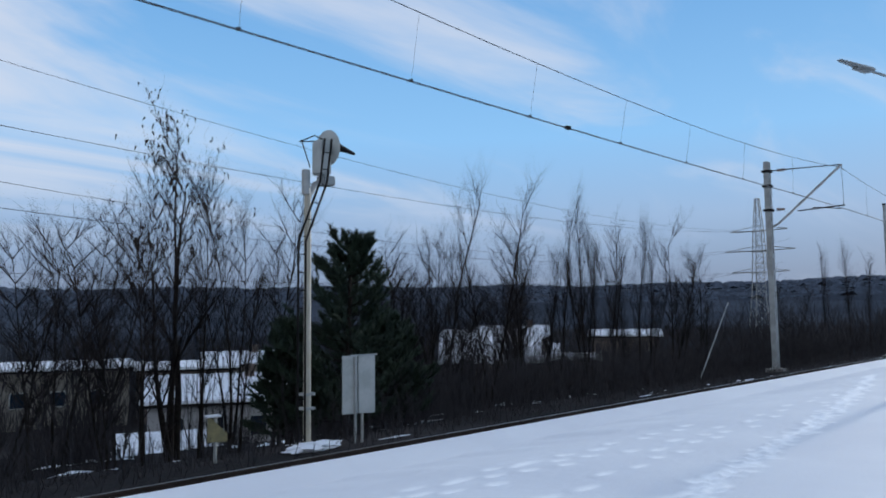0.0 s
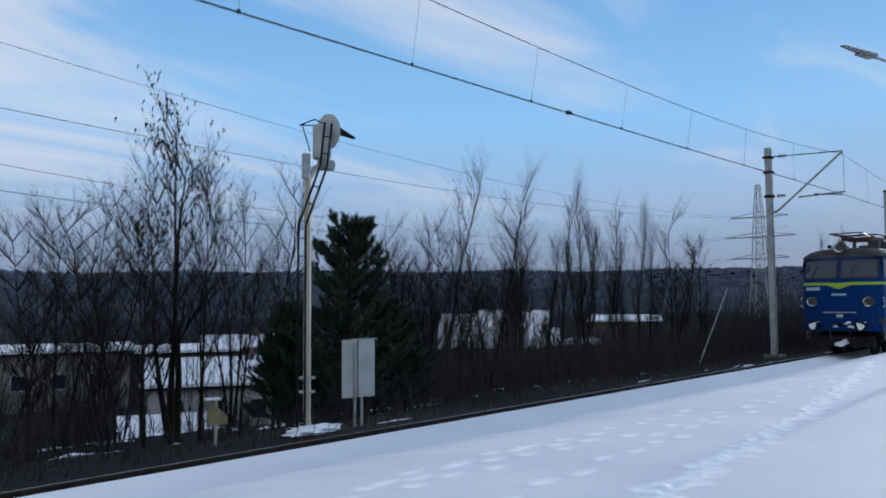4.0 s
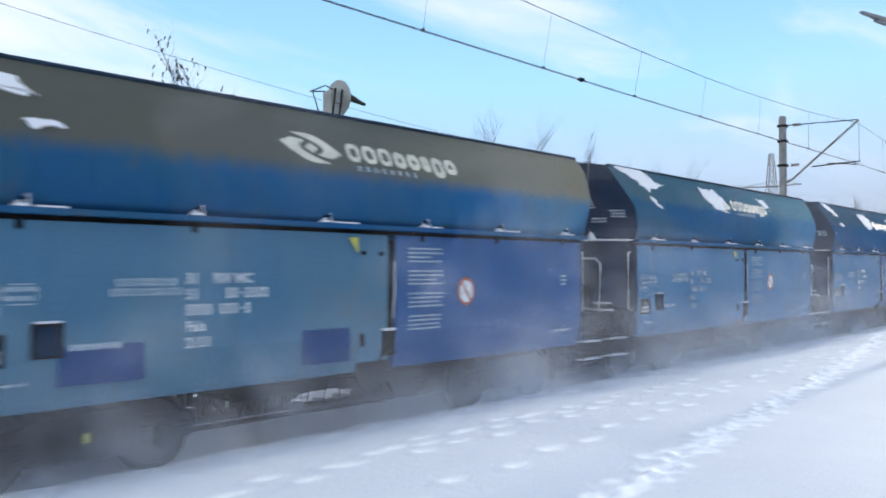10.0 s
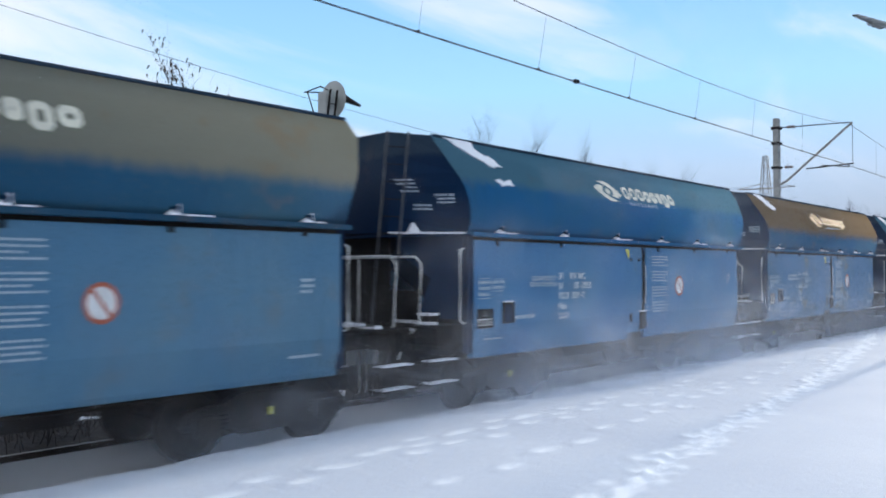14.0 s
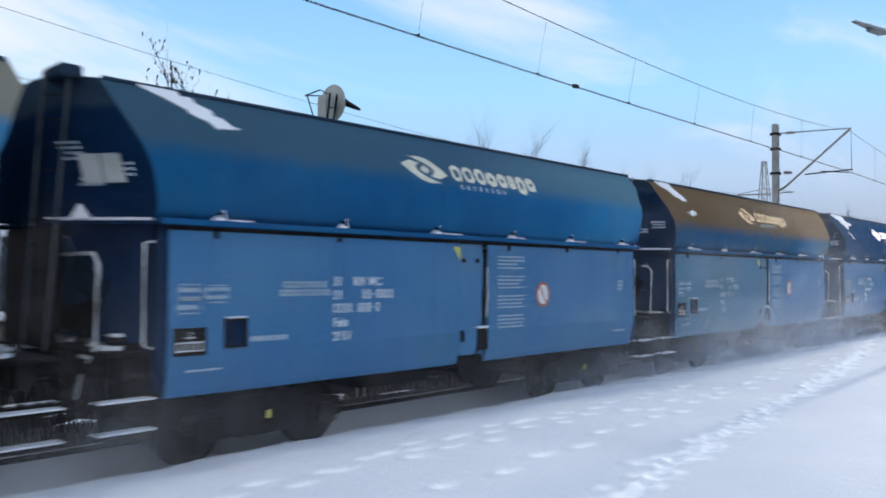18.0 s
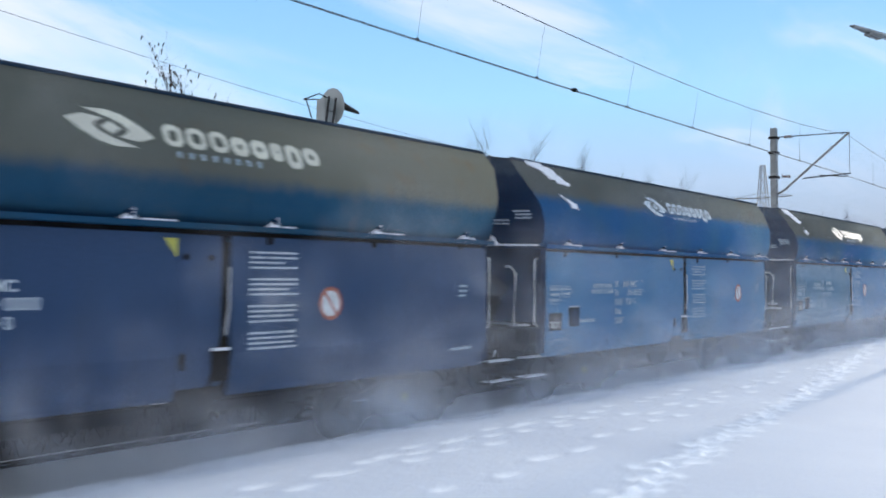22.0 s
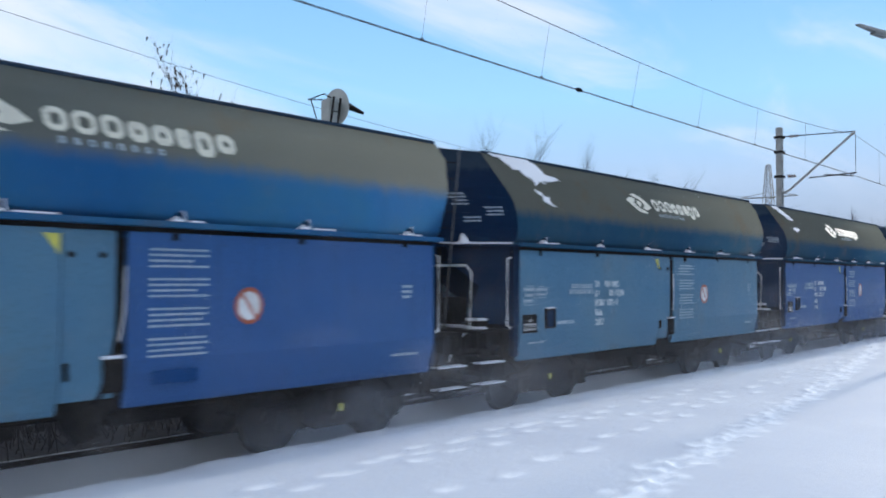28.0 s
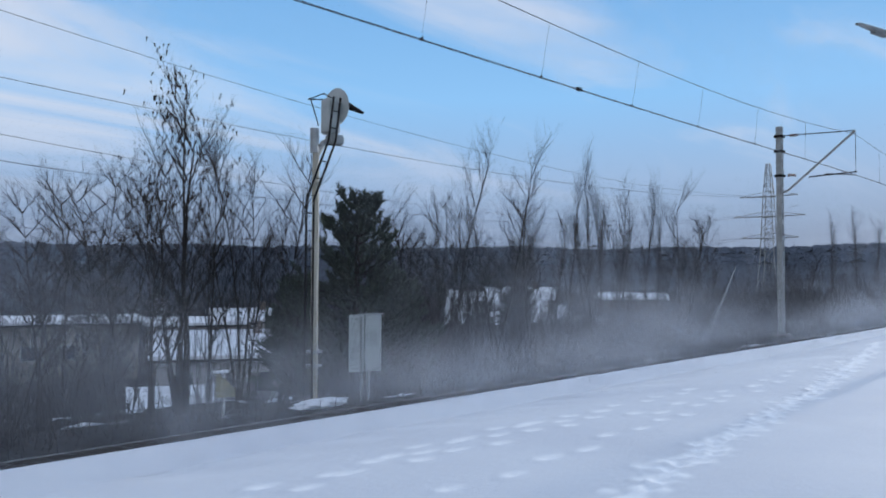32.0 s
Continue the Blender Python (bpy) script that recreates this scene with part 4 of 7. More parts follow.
def far_woods():
    rng = random.Random(33)
    segs, tops = [], []
    for _ in range(2600):
        r = 90 * (420 / 90) ** rng.random()
        a = radians(rng.uniform(5, 75))
        x, y = r * math.cos(a), r * math.sin(a)
        z = ground_z(x, y)
        for _ in range(5):
            h = rng.uniform(2.5, 5) * (1 + r / 1500)
            p = Vector((x + rng.gauss(0, 2 + r / 150), y + rng.gauss(0, 2 + r / 150), z - 1))
            segs.append((p, p + Vector((rng.gauss(0, 0.8), rng.gauss(0, 0.8), h)), 0.5 + r / 450, 0.05))
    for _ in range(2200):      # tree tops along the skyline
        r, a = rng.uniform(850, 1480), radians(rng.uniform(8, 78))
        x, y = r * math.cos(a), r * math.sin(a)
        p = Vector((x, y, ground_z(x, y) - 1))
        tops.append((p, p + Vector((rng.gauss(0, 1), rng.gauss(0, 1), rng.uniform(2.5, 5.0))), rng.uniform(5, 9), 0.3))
    tagged(pydata("skyline_woods", *cones(tops, 4), HAZE_WOOD), "hazy tree tops along the far skyline", "woods", kind="stuff")
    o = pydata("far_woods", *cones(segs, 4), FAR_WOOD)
    tagged(o, "far leafless woods on the valley hills", "woods", kind="stuff")


far_woods()


# ---- houses in the valley ----
def house(x, y, angle, w, d, base, eave, ridge, wall, label, windows=(), chimney=True, mono=False):
    """w along the front, d deep; the front looks to local -y."""
    t = tagged(new("house"), label, "house", "houses in the valley")
    t.matrix_basis = pose(x, y, 0, 0, 0, angle)
    back = ridge if mono else eave
    prof = [(0, base), (d, base), (d, back)] + ([] if mono else [(d / 2, ridge)]) + [(0, eave)]
    part("wall", prism(B(), prof, -w / 2, w / 2), wall, t)
    o, k = 0.45, 0.16
    m = d if mono else d / 2
    s = (ridge - eave) / m
    def pitch(y0, z0, y1, z1, name, matl, lift, th):
        bm = B()
        prism(bm, [(y0, z0 + lift), (y1, z1 + lift), (y1, z1 + lift + th), (y0, z0 + lift + th)], -w / 2 - o, w / 2 + o)
        part(name, bm, matl, t)
    pitch(-o, eave - s * o, m + 0.02, ridge, "roof", BLACK, 0.01, k)
    pitch(-o + 0.05, eave - s * o, m, ridge, "roof_snow", SNOW, k + 0.02, 0.22)
    if not mono:
        pitch(m - 0.02, ridge, d + o, eave - s * o, "roof", BLACK, 0.01, k)
        pitch(m, ridge, d + o - 0.05, eave - s * o, "roof_snow", SNOW, k + 0.02, 0.22)
    for wx, wz, ww, wh in windows:
        win = part("window", box(B(), wx - ww / 2, wx + ww / 2, -0.05, 0.03, wz, wz + wh), BOARD, t)
        part("pane", box(B(), wx - ww / 2 + 0.08, wx + ww / 2 - 0.08, -0.07, -0.04, wz + 0.08, wz + wh - 0.08), GLASS, win)
    if chimney:
        part("chimney", box(B(), w * 0.2, w * 0.2 + 0.6, d * 0.4, d * 0.4 + 0.6, eave, ridge + 1.0), WALL_C, t)
    return t


WN = [(-2.6, -5.2, 1.1, 1.3), (-0.2, -5.2, 1.1, 1.3), (2.4, -5.2, 1.1, 1.3)]
house(27.4, 44.0, -31.6, 8.4, 8, -8.5, -3.1, -1.9, WALL_A, "pale plastered house with a snow-covered low roof", WN)
house(22.0, 40.6, -28, 4.6, 3, -8.5, -5.7, -4.7, WALL_C, "low brown annexe with a snow-covered lean-to roof", [(0, -7.4, 1.4, 1.0)], False, True)
house(27.5, 68.5, -21, 11, 8, -10, -2.1, -1.75, WALL_B, "beige flat-roofed house with snow on its roof", [(-3, -5, 1.2, 1.3), (0, -5, 1.2, 1.3), (3, -5, 1.2, 1.3)], False)
house(37.0, 64.5, -24, 8, 7, -10, -2.4, -2.05, WALL_C, "brown house with a snowy roof edge", [(-2, -5.4, 1.2, 1.3), (2, -5.4, 1.2, 1.3)], False)
house(43.5, 66.5, -33, 6.5, 8, -10, -2.35, -1.5, WALL_B, "distant house with a snow-covered gable roof", [(0, -6, 1.2, 1.3)])
house(61.4, 49.8, -51, 9.5, 9, -10, -2.5, 0.35, WALL_C, "wide house with a broad snow-covered roof", [(-3, -5.4, 1.1, 1.3), (0, -5.4, 1.1, 1.3), (3, -5.4, 1.1, 1.3)])
house(70.0, 53.5, -53, 7.5, 7, -10, -0.5, 0.6, WALL_B, "beige house with a white snowy roof", [(-3, -5, 1.2, 1.3), (1.5, -5, 1.2, 1.3)])
house(66.5, 44.2, -56, 6, 5, -10, -2.5, -2.1, WALL_C, "small shed with a flat snowy roof", [(0, -5.4, 1.2, 1.0)], False)
house(95.6, 54.2, -60, 9, 9, -10, -0.95, -0.35, WALL_C, "reddish house with a thin snowy roof", [(-3, -4.2, 1.3, 1.4), (0, -4.2, 1.3, 1.4), (3, -4.2, 1.3, 1.4)], False)
house(83.0, 62.0, -54, 9, 8, -10, -2.9, -2.0, WALL_A, "pale house with a snow-covered roof", [(-2, -5.4, 1.2, 1.3), (2, -5.4, 1.2, 1.3)])


# ---- parts that locomotive and wagons share ----
def wheel_profile(bm, y, r, side):
    """One spoked-plate wheel with tread and flange, round the y axis."""
    prof = [(0.0, 0.09), (0.03, 0.10), (0.035, 0.20 * r / 0.46), (0.015, r * 0.82), (-0.02, r * 0.86), (-0.02, r), (0.085, r), (0.088, r + 0.028), (0.115, r + 0.026), (0.115, r * 0.86), (0.075, r * 0.82), (0.07, 0.1), (0.1, 0.09)]
    n = 28
    rings = [[bm.verts.new((rr * math.cos(k * math.tau / n), y + side * (a - 0.03), rr * math.sin(k * math.tau / n))) for k in range(n)] for a, rr in prof]
    for p, q in zip(rings, rings[1:]):
        for k in range(n):
            bm.faces.new((p[k], p[(k + 1) % n], q[(k + 1) % n], q[k]))
    return bm


def wheelset_mesh(r):
    bm = B()
    for s in (-1, 1):
        wheel_profile(bm, s * 0.75, r, -s)
        for k in range(4):     # bolted marks that show the turning
            a = k * math.tau / 4
            tube(bm, [(0.2 * math.cos(a), s * 0.80, 0.2 * math.sin(a)), (0.2 * math.cos(a), s * 0.785, 0.2 * math.sin(a))], 0.03, 6)
    tube(bm, [(0, -1.02, 0), (0, 1.02, 0)], 0.075, 12)
    bmesh.ops.recalc_face_normals(bm, faces=bm.faces)
    return bm


def xz_prism(bm, outline, y0, y1):
    a = [bm.verts.new((x, y0, z)) for x, z in outline]
    b = [bm.verts.new((x, y1, z)) for x, z in outline]
    n = len(outline)
    for i in range(n):
        bm.faces.new((a[i], a[(i + 1) % n], b[(i + 1) % n], b[i]))
    bm.faces.new(a)
    bm.faces.new(b[::-1])
    bmesh.ops.recalc_face_normals(bm, faces=bm.faces)
    return bm


def buffers(t, x, way, z=1.05):
    for s in (-1, 1):
        y = s * 0.875
        part("buffer_case", tube(B(), [(x - way * 0.02, y, z), (x + way * 0.34, y, z)], 0.11, 14), BLACK, t)
        head = tube(B(), [(x + way * 0.34, y, z), (x + way * 0.54, y, z)], 0.07, 12)
        tube(head, [(x + way * 0.54, y, z), (x + way * 0.58, y, z), (x + way * 0.61, y, z)], [0.21, 0.22, 0.16], 20)
        part("buffer_head", head, IRON, t)
        if way < 0 and z < 1.02:     # packed snow on the leading buffers
            face = B()
            slab(face, [(y - 0.02 + 0.17 * math.cos(a) * (0.75 + 0.25 * math.sin(3 * a + s)), z - 0.02 + 0.19 * math.sin(a) * (0.8 + 0.2 * math.cos(2 * a + s))) for a in (k * math.tau / 16 for k in range(16))],
                 lambda u, v, d: Vector((x + way * (0.605 + d * 3), u, v)), 0.012)
            bmesh.ops.recalc_face_normals(face, faces=face.faces)
            part("face_snow", face, SNOW, t)
        part("buffer_snow", soft_box(min(x, x + way * 0.4), max(x, x + way * 0.4), y - 0.10, y + 0.10, z + 0.105, z + 0.15, 0.015), SNOW, t)


def coupling(t, x, way):
    bm = B()
    tube(bm, [(x, 0, 1.02), (x + way * 0.25, 0, 1.03), (x + way * 0.36, 0, 1.12), (x + way * 0.42, 0, 1.02)], [0.06, 0.06, 0.05, 0.04], 8)
    part("draw_hook", bm, IRON, t)
    for y, zz in ((-0.42, 0.35), (0.36, 0.40)):
        part("brake_hose", tube(B(), [(x, y, 0.95), (x + way * 0.16, y, 0.82), (x + way * 0.26, y * 0.8, zz), (x + way * 0.12, y * 0.6, 0.52)], 0.026, 7), GUM, t)


# half width, height, how far the front and the rear end lean out
HOPPER = [(1.50, 2.70, 0.06, 0.0), (1.575, 2.79, 0.07, 0.0), (1.615, 2.92, 0.09, 0.0), (1.63, 3.06, 0.12, 0.03), (1.628, 3.20, 0.15, 0.08), (1.612, 3.33, 0.185, 0.135),
          (1.586, 3.43, 0.225, 0.175), (1.545, 3.53, 0.265, 0.215), (1.495, 3.63, 0.31, 0.25), (1.32, 3.95, 0.45, 0.40), (1.17, 4.22, 0.56, 0.30)]


def hopper_put(side):
    """Places on the slanting upper side of a wagon's hopper: u along, v from bulge (0) to rim (1)."""
    def put(u, v, d):
        z = 3.22 + v
        y = float(np.interp(z, [h[1] for h in HOPPER], [h[0] for h in HOPPER])) + 0.002
        return Vector((u, side * (y + 0.88 * d), z + 0.47 * d))
    return put


def bay_put(u, v, d):
    """Places on the slanting face of a wagon's leading end towards the platform: u metres inwards from its corner."""
    zs = [h[1] for h in HOPPER]
    c = Vector((-5.29 - float(np.interp(v, zs, [h[2] for h in HOPPER])), -float(np.interp(v, zs, [h[0] for h in HOPPER])), v))
    way = (Vector((-6.12, -0.5, v)) - c).normalized()
    return c + way * u + Vector((-way.y, way.x, 0)) * d


def flat_put(y, side):
    return lambda u, v, d: Vector((u, side * (y + d), v))


EMBLEM_A = [(0.0, 0.63), (0.20, 0.80), (0.42, 0.74), (0.33, 0.62), (0.30, 0.50), (0.36, 0.36), (0.50, 0.22), (0.78, 0.04), (0.52, 0.0), (0.34, 0.10), (0.14, 0.36)]
EMBLEM_C = [(0.5, 0.68), (0.61, 0.5), (0.5, 0.32), (0.39, 0.5)]


def emblem(bm, put, u, v, w, h, flip):
    for shape in (EMBLEM_A, [(1 - a, 1 - b) for a, b in EMBLEM_A], EMBLEM_C):
        pts = [(u + flip * a * w, v + b * h) for a, b in shape]
        slab(bm, pts, put, 0.005)
    bmesh.ops.recalc_face_normals(bm, faces=bm.faces)
    return bm


def hollow(bm, put, u0, u1, v0, v1, stroke, thick=0.005):
    """A block with cut corners, drawn as a band of even width."""
    u0, u1 = min(u0, u1), max(u0, u1)
    def corners(k, c):
        return [(u0 + k + c, v0 + k), (u1 - k - c, v0 + k), (u1 - k, v0 + k + c), (u1 - k, v1 - k - c), (u1 - k - c, v1 - k), (u0 + k + c, v1 - k), (u0 + k, v1 - k - c), (u0 + k, v0 + k + c)]
    c = 0.24 * min(u1 - u0, v1 - v0)
    outer, inner = corners(0.0, c), corners(stroke, c * 0.5)
    for i in range(8):
        j = (i + 1) % 8
        slab(bm, [outer[i], outer[j], inner[j], inner[i]], put, thick)


def word_blocks(bm, put, u, v, width, height, weights, flip, stroke, drop=-1):
    """A word as plain hollow blocks, one for each character; one may hang below the line."""
    k = width / (sum(weights) + 0.22 * (len(weights) - 1))
    for i, w in enumerate(weights):
        low = 0.3 * height if i == drop else 0.0
        hollow(bm, put, u, u + flip * w * k, v - low, v + height, stroke)
        u += flip * (w + 0.22) * k
    bmesh.ops.recalc_face_normals(bm, faces=bm.faces)
    return bm


def digit_blocks(bm, put, u, v, pattern, w, h, flip=1):
    """Numbers that stay unnamed, as small hollow blocks; a blank in the pattern leaves a gap."""
    for ch in pattern:
        if ch == "-":
            slab(bm, rect(*sorted((flip * u, flip * (u + w * 0.8))), v + h * 0.42, v + h * 0.56), put, 0.004)
        elif ch != " ":
            hollow(bm, put, flip * u, flip * (u + w), v, v + h, w * 0.30, 0.004)
        u += w * 1.38
    bmesh.ops.recalc_face_normals(bm, faces=bm.faces)
    return bm


def text_bars(bm, put, u0, u1, v1, rows, pitch, rng, flip=1, fill=0.52):
    """Lines of unreadable stencilling as short bars."""
    for r in range(rows):
        u, v = u0, v1 - r * pitch
        end = u1 - rng.uniform(0, 0.3) * (u1 - u0) * (r % 3 == 2)
        while u < end - 0.02:
            w = rng.uniform(0.03, 0.075)
            w = min(w, end - u)
            a, b = flip * u, flip * (u + w)
            slab(bm, rect(min(a, b), max(a, b), v - pitch * fill, v), put, 0.004)
            u += w + 0.017
    bmesh.ops.recalc_face_normals(bm, faces=bm.faces)
    return bm


def lettering(text, size, material, parent, m, name="stencil", bold=0.0):
    """Readable characters in the built-in font, as a thin mesh."""
    cu = bpy.data.curves.new(name, "FONT")
    cu.body, cu.size, cu.extrude, cu.resolution_u, cu.offset = text, size, 0.002, 2, bold
    tmp = bpy.data.objects.new(name, cu)
    scene.collection.objects.link(tmp)
    me = bpy.data.meshes.new_from_object(tmp.evaluated_get(bpy.context.evaluated_depsgraph_get()))
    bpy.data.objects.remove(tmp)
    me.materials.clear()
    me.materials.append(material)
    ob = new(name, me)
    ob.parent = parent
    ob.matrix_basis = m
    return ob


def coil(x, y, z0, z1, r, wire, turns):
    """A helical spring."""
    n = turns * 7
    return tube(B(), [(x + r * math.cos(i * math.tau / 7), y + r * math.sin(i * math.tau / 7), z0 + (z1 - z0) * i / n) for i in range(n + 1)], wire, 4)


# ---- hopper wagon ----


def bogie(t, cx):
    b = None
    for s in (-1, 1):
        outline = [(-1.28, 0.50), (-1.20, 0.66), (-0.72, 0.70), (-0.45, 0.82), (0.45, 0.82), (0.72, 0.70), (1.20, 0.66), (1.28, 0.50), (1.15, 0.40), (0.62, 0.40), (0.45, 0.30), (-0.45, 0.30), (-0.62, 0.40), (-1.15, 0.40)]
        bm = xz_prism(B(), outline, s * 1.04 - 0.06, s * 1.04 + 0.06)
        bmesh.ops.translate(bm, verts=bm.verts, vec=(cx, 0, 0))
        if b is None:
            bolster = box(B(), cx - 0.28, cx + 0.28, -1.1, 1.1, 0.52, 0.80)
            b = part("bogie", bolster, BLACK, t)
        part("side_frame", bm, BLACK, b)
        for dx in (-0.92, 0.92):
            bm = soft_box(cx + dx - 0.14, cx + dx + 0.14, s * 1.14 - 0.10, s * 1.14 + 0.10, 0.33, 0.60, 0.03)
            part("axle_box", bm, IRON, b)
            for e in (-0.24, 0.24) if s < 0 else ():
                part("spring", coil(cx + dx + e, s * 1.1, 0.40, 0.61, 0.055, 0.014, 4), IRON, b)
        part("brake_block", box(B(), cx - 0.48, cx - 0.36, s * 0.75 - 0.05, s * 0.75 + 0.05, 0.25, 0.62), IRON, b)
        part("brake_block", box(B(), cx + 0.36, cx + 0.48, s * 0.75 - 0.05, s * 0.75 + 0.05, 0.25, 0.62), IRON, b)
    part("bogie_mark", box(B(), cx - 0.03, cx + 0.03, -1.135, -1.105, 0.50, 0.60), YELLOW, b)
    return b


def wagon():
    rng = random.Random(5)
    t = new("hopper_wagon")
    # upper hopper with dark ends and a load of coal
    bm = B()
    rings = []
    for y, z, a, b in HOPPER:
        xf, xr = 5.29 + a, 5.27 + b
        rings.append([bm.verts.new(p) for p in ((-xf, -y, z), (xr, -y, z), (xr, y, z), (-xf, y, z))])
    for p, q in zip(rings, rings[1:]):
        for k in range(4):
            f = bm.faces.new((p[k], p[(k + 1) % 4], q[(k + 1) % 4], q[k]))
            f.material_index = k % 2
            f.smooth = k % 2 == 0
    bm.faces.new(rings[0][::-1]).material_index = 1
    inner = [bm.verts.new((v.co.x * 0.985, v.co.y * 0.95, v.co.z)) for v in rings[-1]]
    low = [bm.verts.new((v.co.x * 0.98, v.co.y * 0.98, v.co.z - 0.25)) for v in inner]
    for k in range(4):
        bm.faces.new((rings[-1][k], rings[-1][(k + 1) % 4], inner[(k + 1) % 4], inner[k]))
        bm.faces.new((inner[k], inner[(k + 1) % 4], low[(k + 1) % 4], low[k])).material_index = 1
    bm.faces.new(low).material_index = 1
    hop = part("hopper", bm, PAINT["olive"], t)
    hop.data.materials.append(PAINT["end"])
    load = B()
    n = 26
    grid = [[load.verts.new((-5.5 + 11.0 * i / n, -1.08 + 2.16 * j / 6, 3.99 + 0.10 * math.sin(math.pi * j / 6) + rng.uniform(-0.05, 0.05))) for i in range(n + 1)] for j in range(7)]
    for a, b in zip(grid, grid[1:]):
        for i in range(n):
            load.faces.new((a[i], a[i + 1], b[i + 1], b[i]))
    part("coal_load", load, COAL, t)
    for s in (-1, 1):
        part("rim", tube(B(), [(-5.82, s * 1.17, 4.225), (5.55, s * 1.17, 4.225)], 0.028, 8), PAINT["end"], t)
        part("ledge", soft_box(-5.32, 5.32, *sorted((s * 1.40, s * 1.625)), 2.632, 2.70, 0.012), PAINT["end"], t)
        # black strip under the ledge, put in for its shadow gap
        part("top_chord", box(B(), -5.2, 5.2, *sorted((s * 1.30, s * 1.46)), 2.58, 2.632), BLACK, t)
        # the two discharge flaps
        prof = [(1.50, 2.575), (1.512, 1.18), (1.49, 1.02), (1.44, 0.74), (1.415, 0.67), (1.38, 0.67), (1.36, 0.74), (1.42, 1.05), (1.44, 1.2), (1.44, 2.575)]
        for x0, x1, nm in ((-5.17, -0.24, "front_flap"), (0.46, 5.21, "rear_flap")):
            bm = prism(B(), [(s * y, z) for y, z in prof], x0, x1)
            bmesh.ops.recalc_face_normals(bm, faces=bm.faces)
            part(nm, bm, PAINT["side"], t)
        part("centre_post", soft_box(-0.235, 0.35, *sorted((s * 1.2, s * 1.475)), 0.80, 2.575, 0.015), PAINT["side"], t)
        # black backing added behind the open seam in place of its shade
        part("seam", box(B(), 0.352, 0.455, *sorted((s * 1.15, s * 1.38)), 0.80, 2.575), BLACK, t)
        part("lever", tube(B(), [(0.42, s * 1.47, 2.5), (0.40, s * 1.49, 1.7), (0.32, s * 1.5, 1.15), (0.16, s * 1.45, 0.75)], 0.028, 7), BLACK, t)
        part("lock", soft_box(0.22, 0.44, *sorted((s * 1.42, s * 1.53)), 0.86, 1.22, 0.02), BLACK, t)
        part("lock_snow", box(B(), 0.20, 0.42, *sorted((s * 1.44, s * 1.55)), 1.22, 1.25), SNOW, t)
        if s < 0:
            part("lever_frost", tube(B(), [(0.435, -1.505, 2.2), (0.418, -1.525, 1.72), (0.37, -1.53, 1.40)], 0.009, 5), SNOW, t)
            for x in (-0.13, 0.2):
                part("latch_bolt", tube(B(), [(x, -1.46, 2.31), (x, -1.50, 2.31)], 0.035, 8), BLACK, t)
            part("latch_arm", tube(B(), [(-0.16, -1.49, 1.02), (-0.17, -1.50, 1.2)], 0.03, 6), BLACK, t)
            part("chute_flap", xz_prism(B(), [(-0.30, 1.0), (0.40, 1.0), (0.22, 0.40), (0.02, 0.34), (-0.14, 0.5)], -1.40, -1.34), IRON, t, "sooty chute plate")
        # ribs of the hopper foot with caps of snow
        for i, x in enumerate((-4.58, -2.71, -0.86, 1.0, 2.75, 4.61) if s < 0 else ()):
            bm = xz_prism(B(), [(x - 0.03, 2.70), (x + 0.03, 2.70), (x + 0.03, 2.80), (x - 0.03, 2.80)], s * 1.5, s * 1.63)
            part("rib", bm, PAINT["end"], t)
            cap = B()
            v = [cap.verts.new((x + a, s * y, 2.70 + z)) for a, y, z in ((-0.10, 1.635, 0.0), (0.05, 1.64, 0.0), (0.05, 1.60, 0.13), (-0.10, 1.52, 0.0), (0.05, 1.52, 0.02))]
            for f in ((0, 1, 2), (0, 2, 3), (1, 4, 2), (2, 4, 3), (0, 3, 4, 1)):
                cap.faces.new([v[k] for k in f])
            ln = (0.30, 0.0, 0.42, 0.18, 0.35, 0.12)[i]
            if ln:
                box(cap, x + 0.12, x + 0.12 + ln, *sorted((s * 1.56, s * 1.62)), 2.70, 2.718)
            bmesh.ops.recalc_face_normals(cap, faces=cap.faces)
            part("snow_cap", cap, SNOW, t)
            if i not in (2,):
                part("hinge", box(B(), x - 0.03, x + 0.03, *sorted((s * 1.48, s * 1.522)), 2.49 + 0.02 * (i % 3), 2.60), BLACK, t)
        part("sole_bar", box(B(), -6.0, 6.0, *sorted((s * 0.86, s * 0.98)), 0.92, 1.16), BLACK, t)
        part("brake_rod", tube(B(), [(-2.3, s * 1.2, 0.62), (2.3, s * 1.2, 0.58)], 0.022, 6), IRON, t)
    for e in (-1, 1):
        # slanting hopper end and its gusset plates
        bm = xz_prism(B(), [(e * 5.22, 2.63), (e * 5.14, 2.63), (e * 2.4, 0.95), (e * 2.5, 0.95)], -1.3, 1.3)
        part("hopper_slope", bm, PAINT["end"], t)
        part("discharge_chute", xz_prism(B(), [(e * 2.45, 0.97), (e * 0.3, 0.97), (e * 0.5, 0.42), (e * 1.9, 0.42)], -1.05, 1.05), BLACK, t)
        for s in (-1, 1):
            bm = prism(B(), [(s * 1.49, 2.63), (s * 0.42, 2.63), (s * 0.55, 2.30), (s * 0.92, 1.95), (s * 0.70, 1.3), (s * 1.49, 1.3)], e * 5.20 - 0.02, e * 5.20 + 0.02)
            for v in bm.verts if e < 0 else ():
                v.co.x -= 0.62 * (1.49 - abs(v.co.y))
            bmesh.ops.recalc_face_normals(bm, faces=bm.faces)
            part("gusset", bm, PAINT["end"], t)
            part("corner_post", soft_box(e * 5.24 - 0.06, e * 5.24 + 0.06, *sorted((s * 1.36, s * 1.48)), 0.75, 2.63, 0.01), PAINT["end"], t)
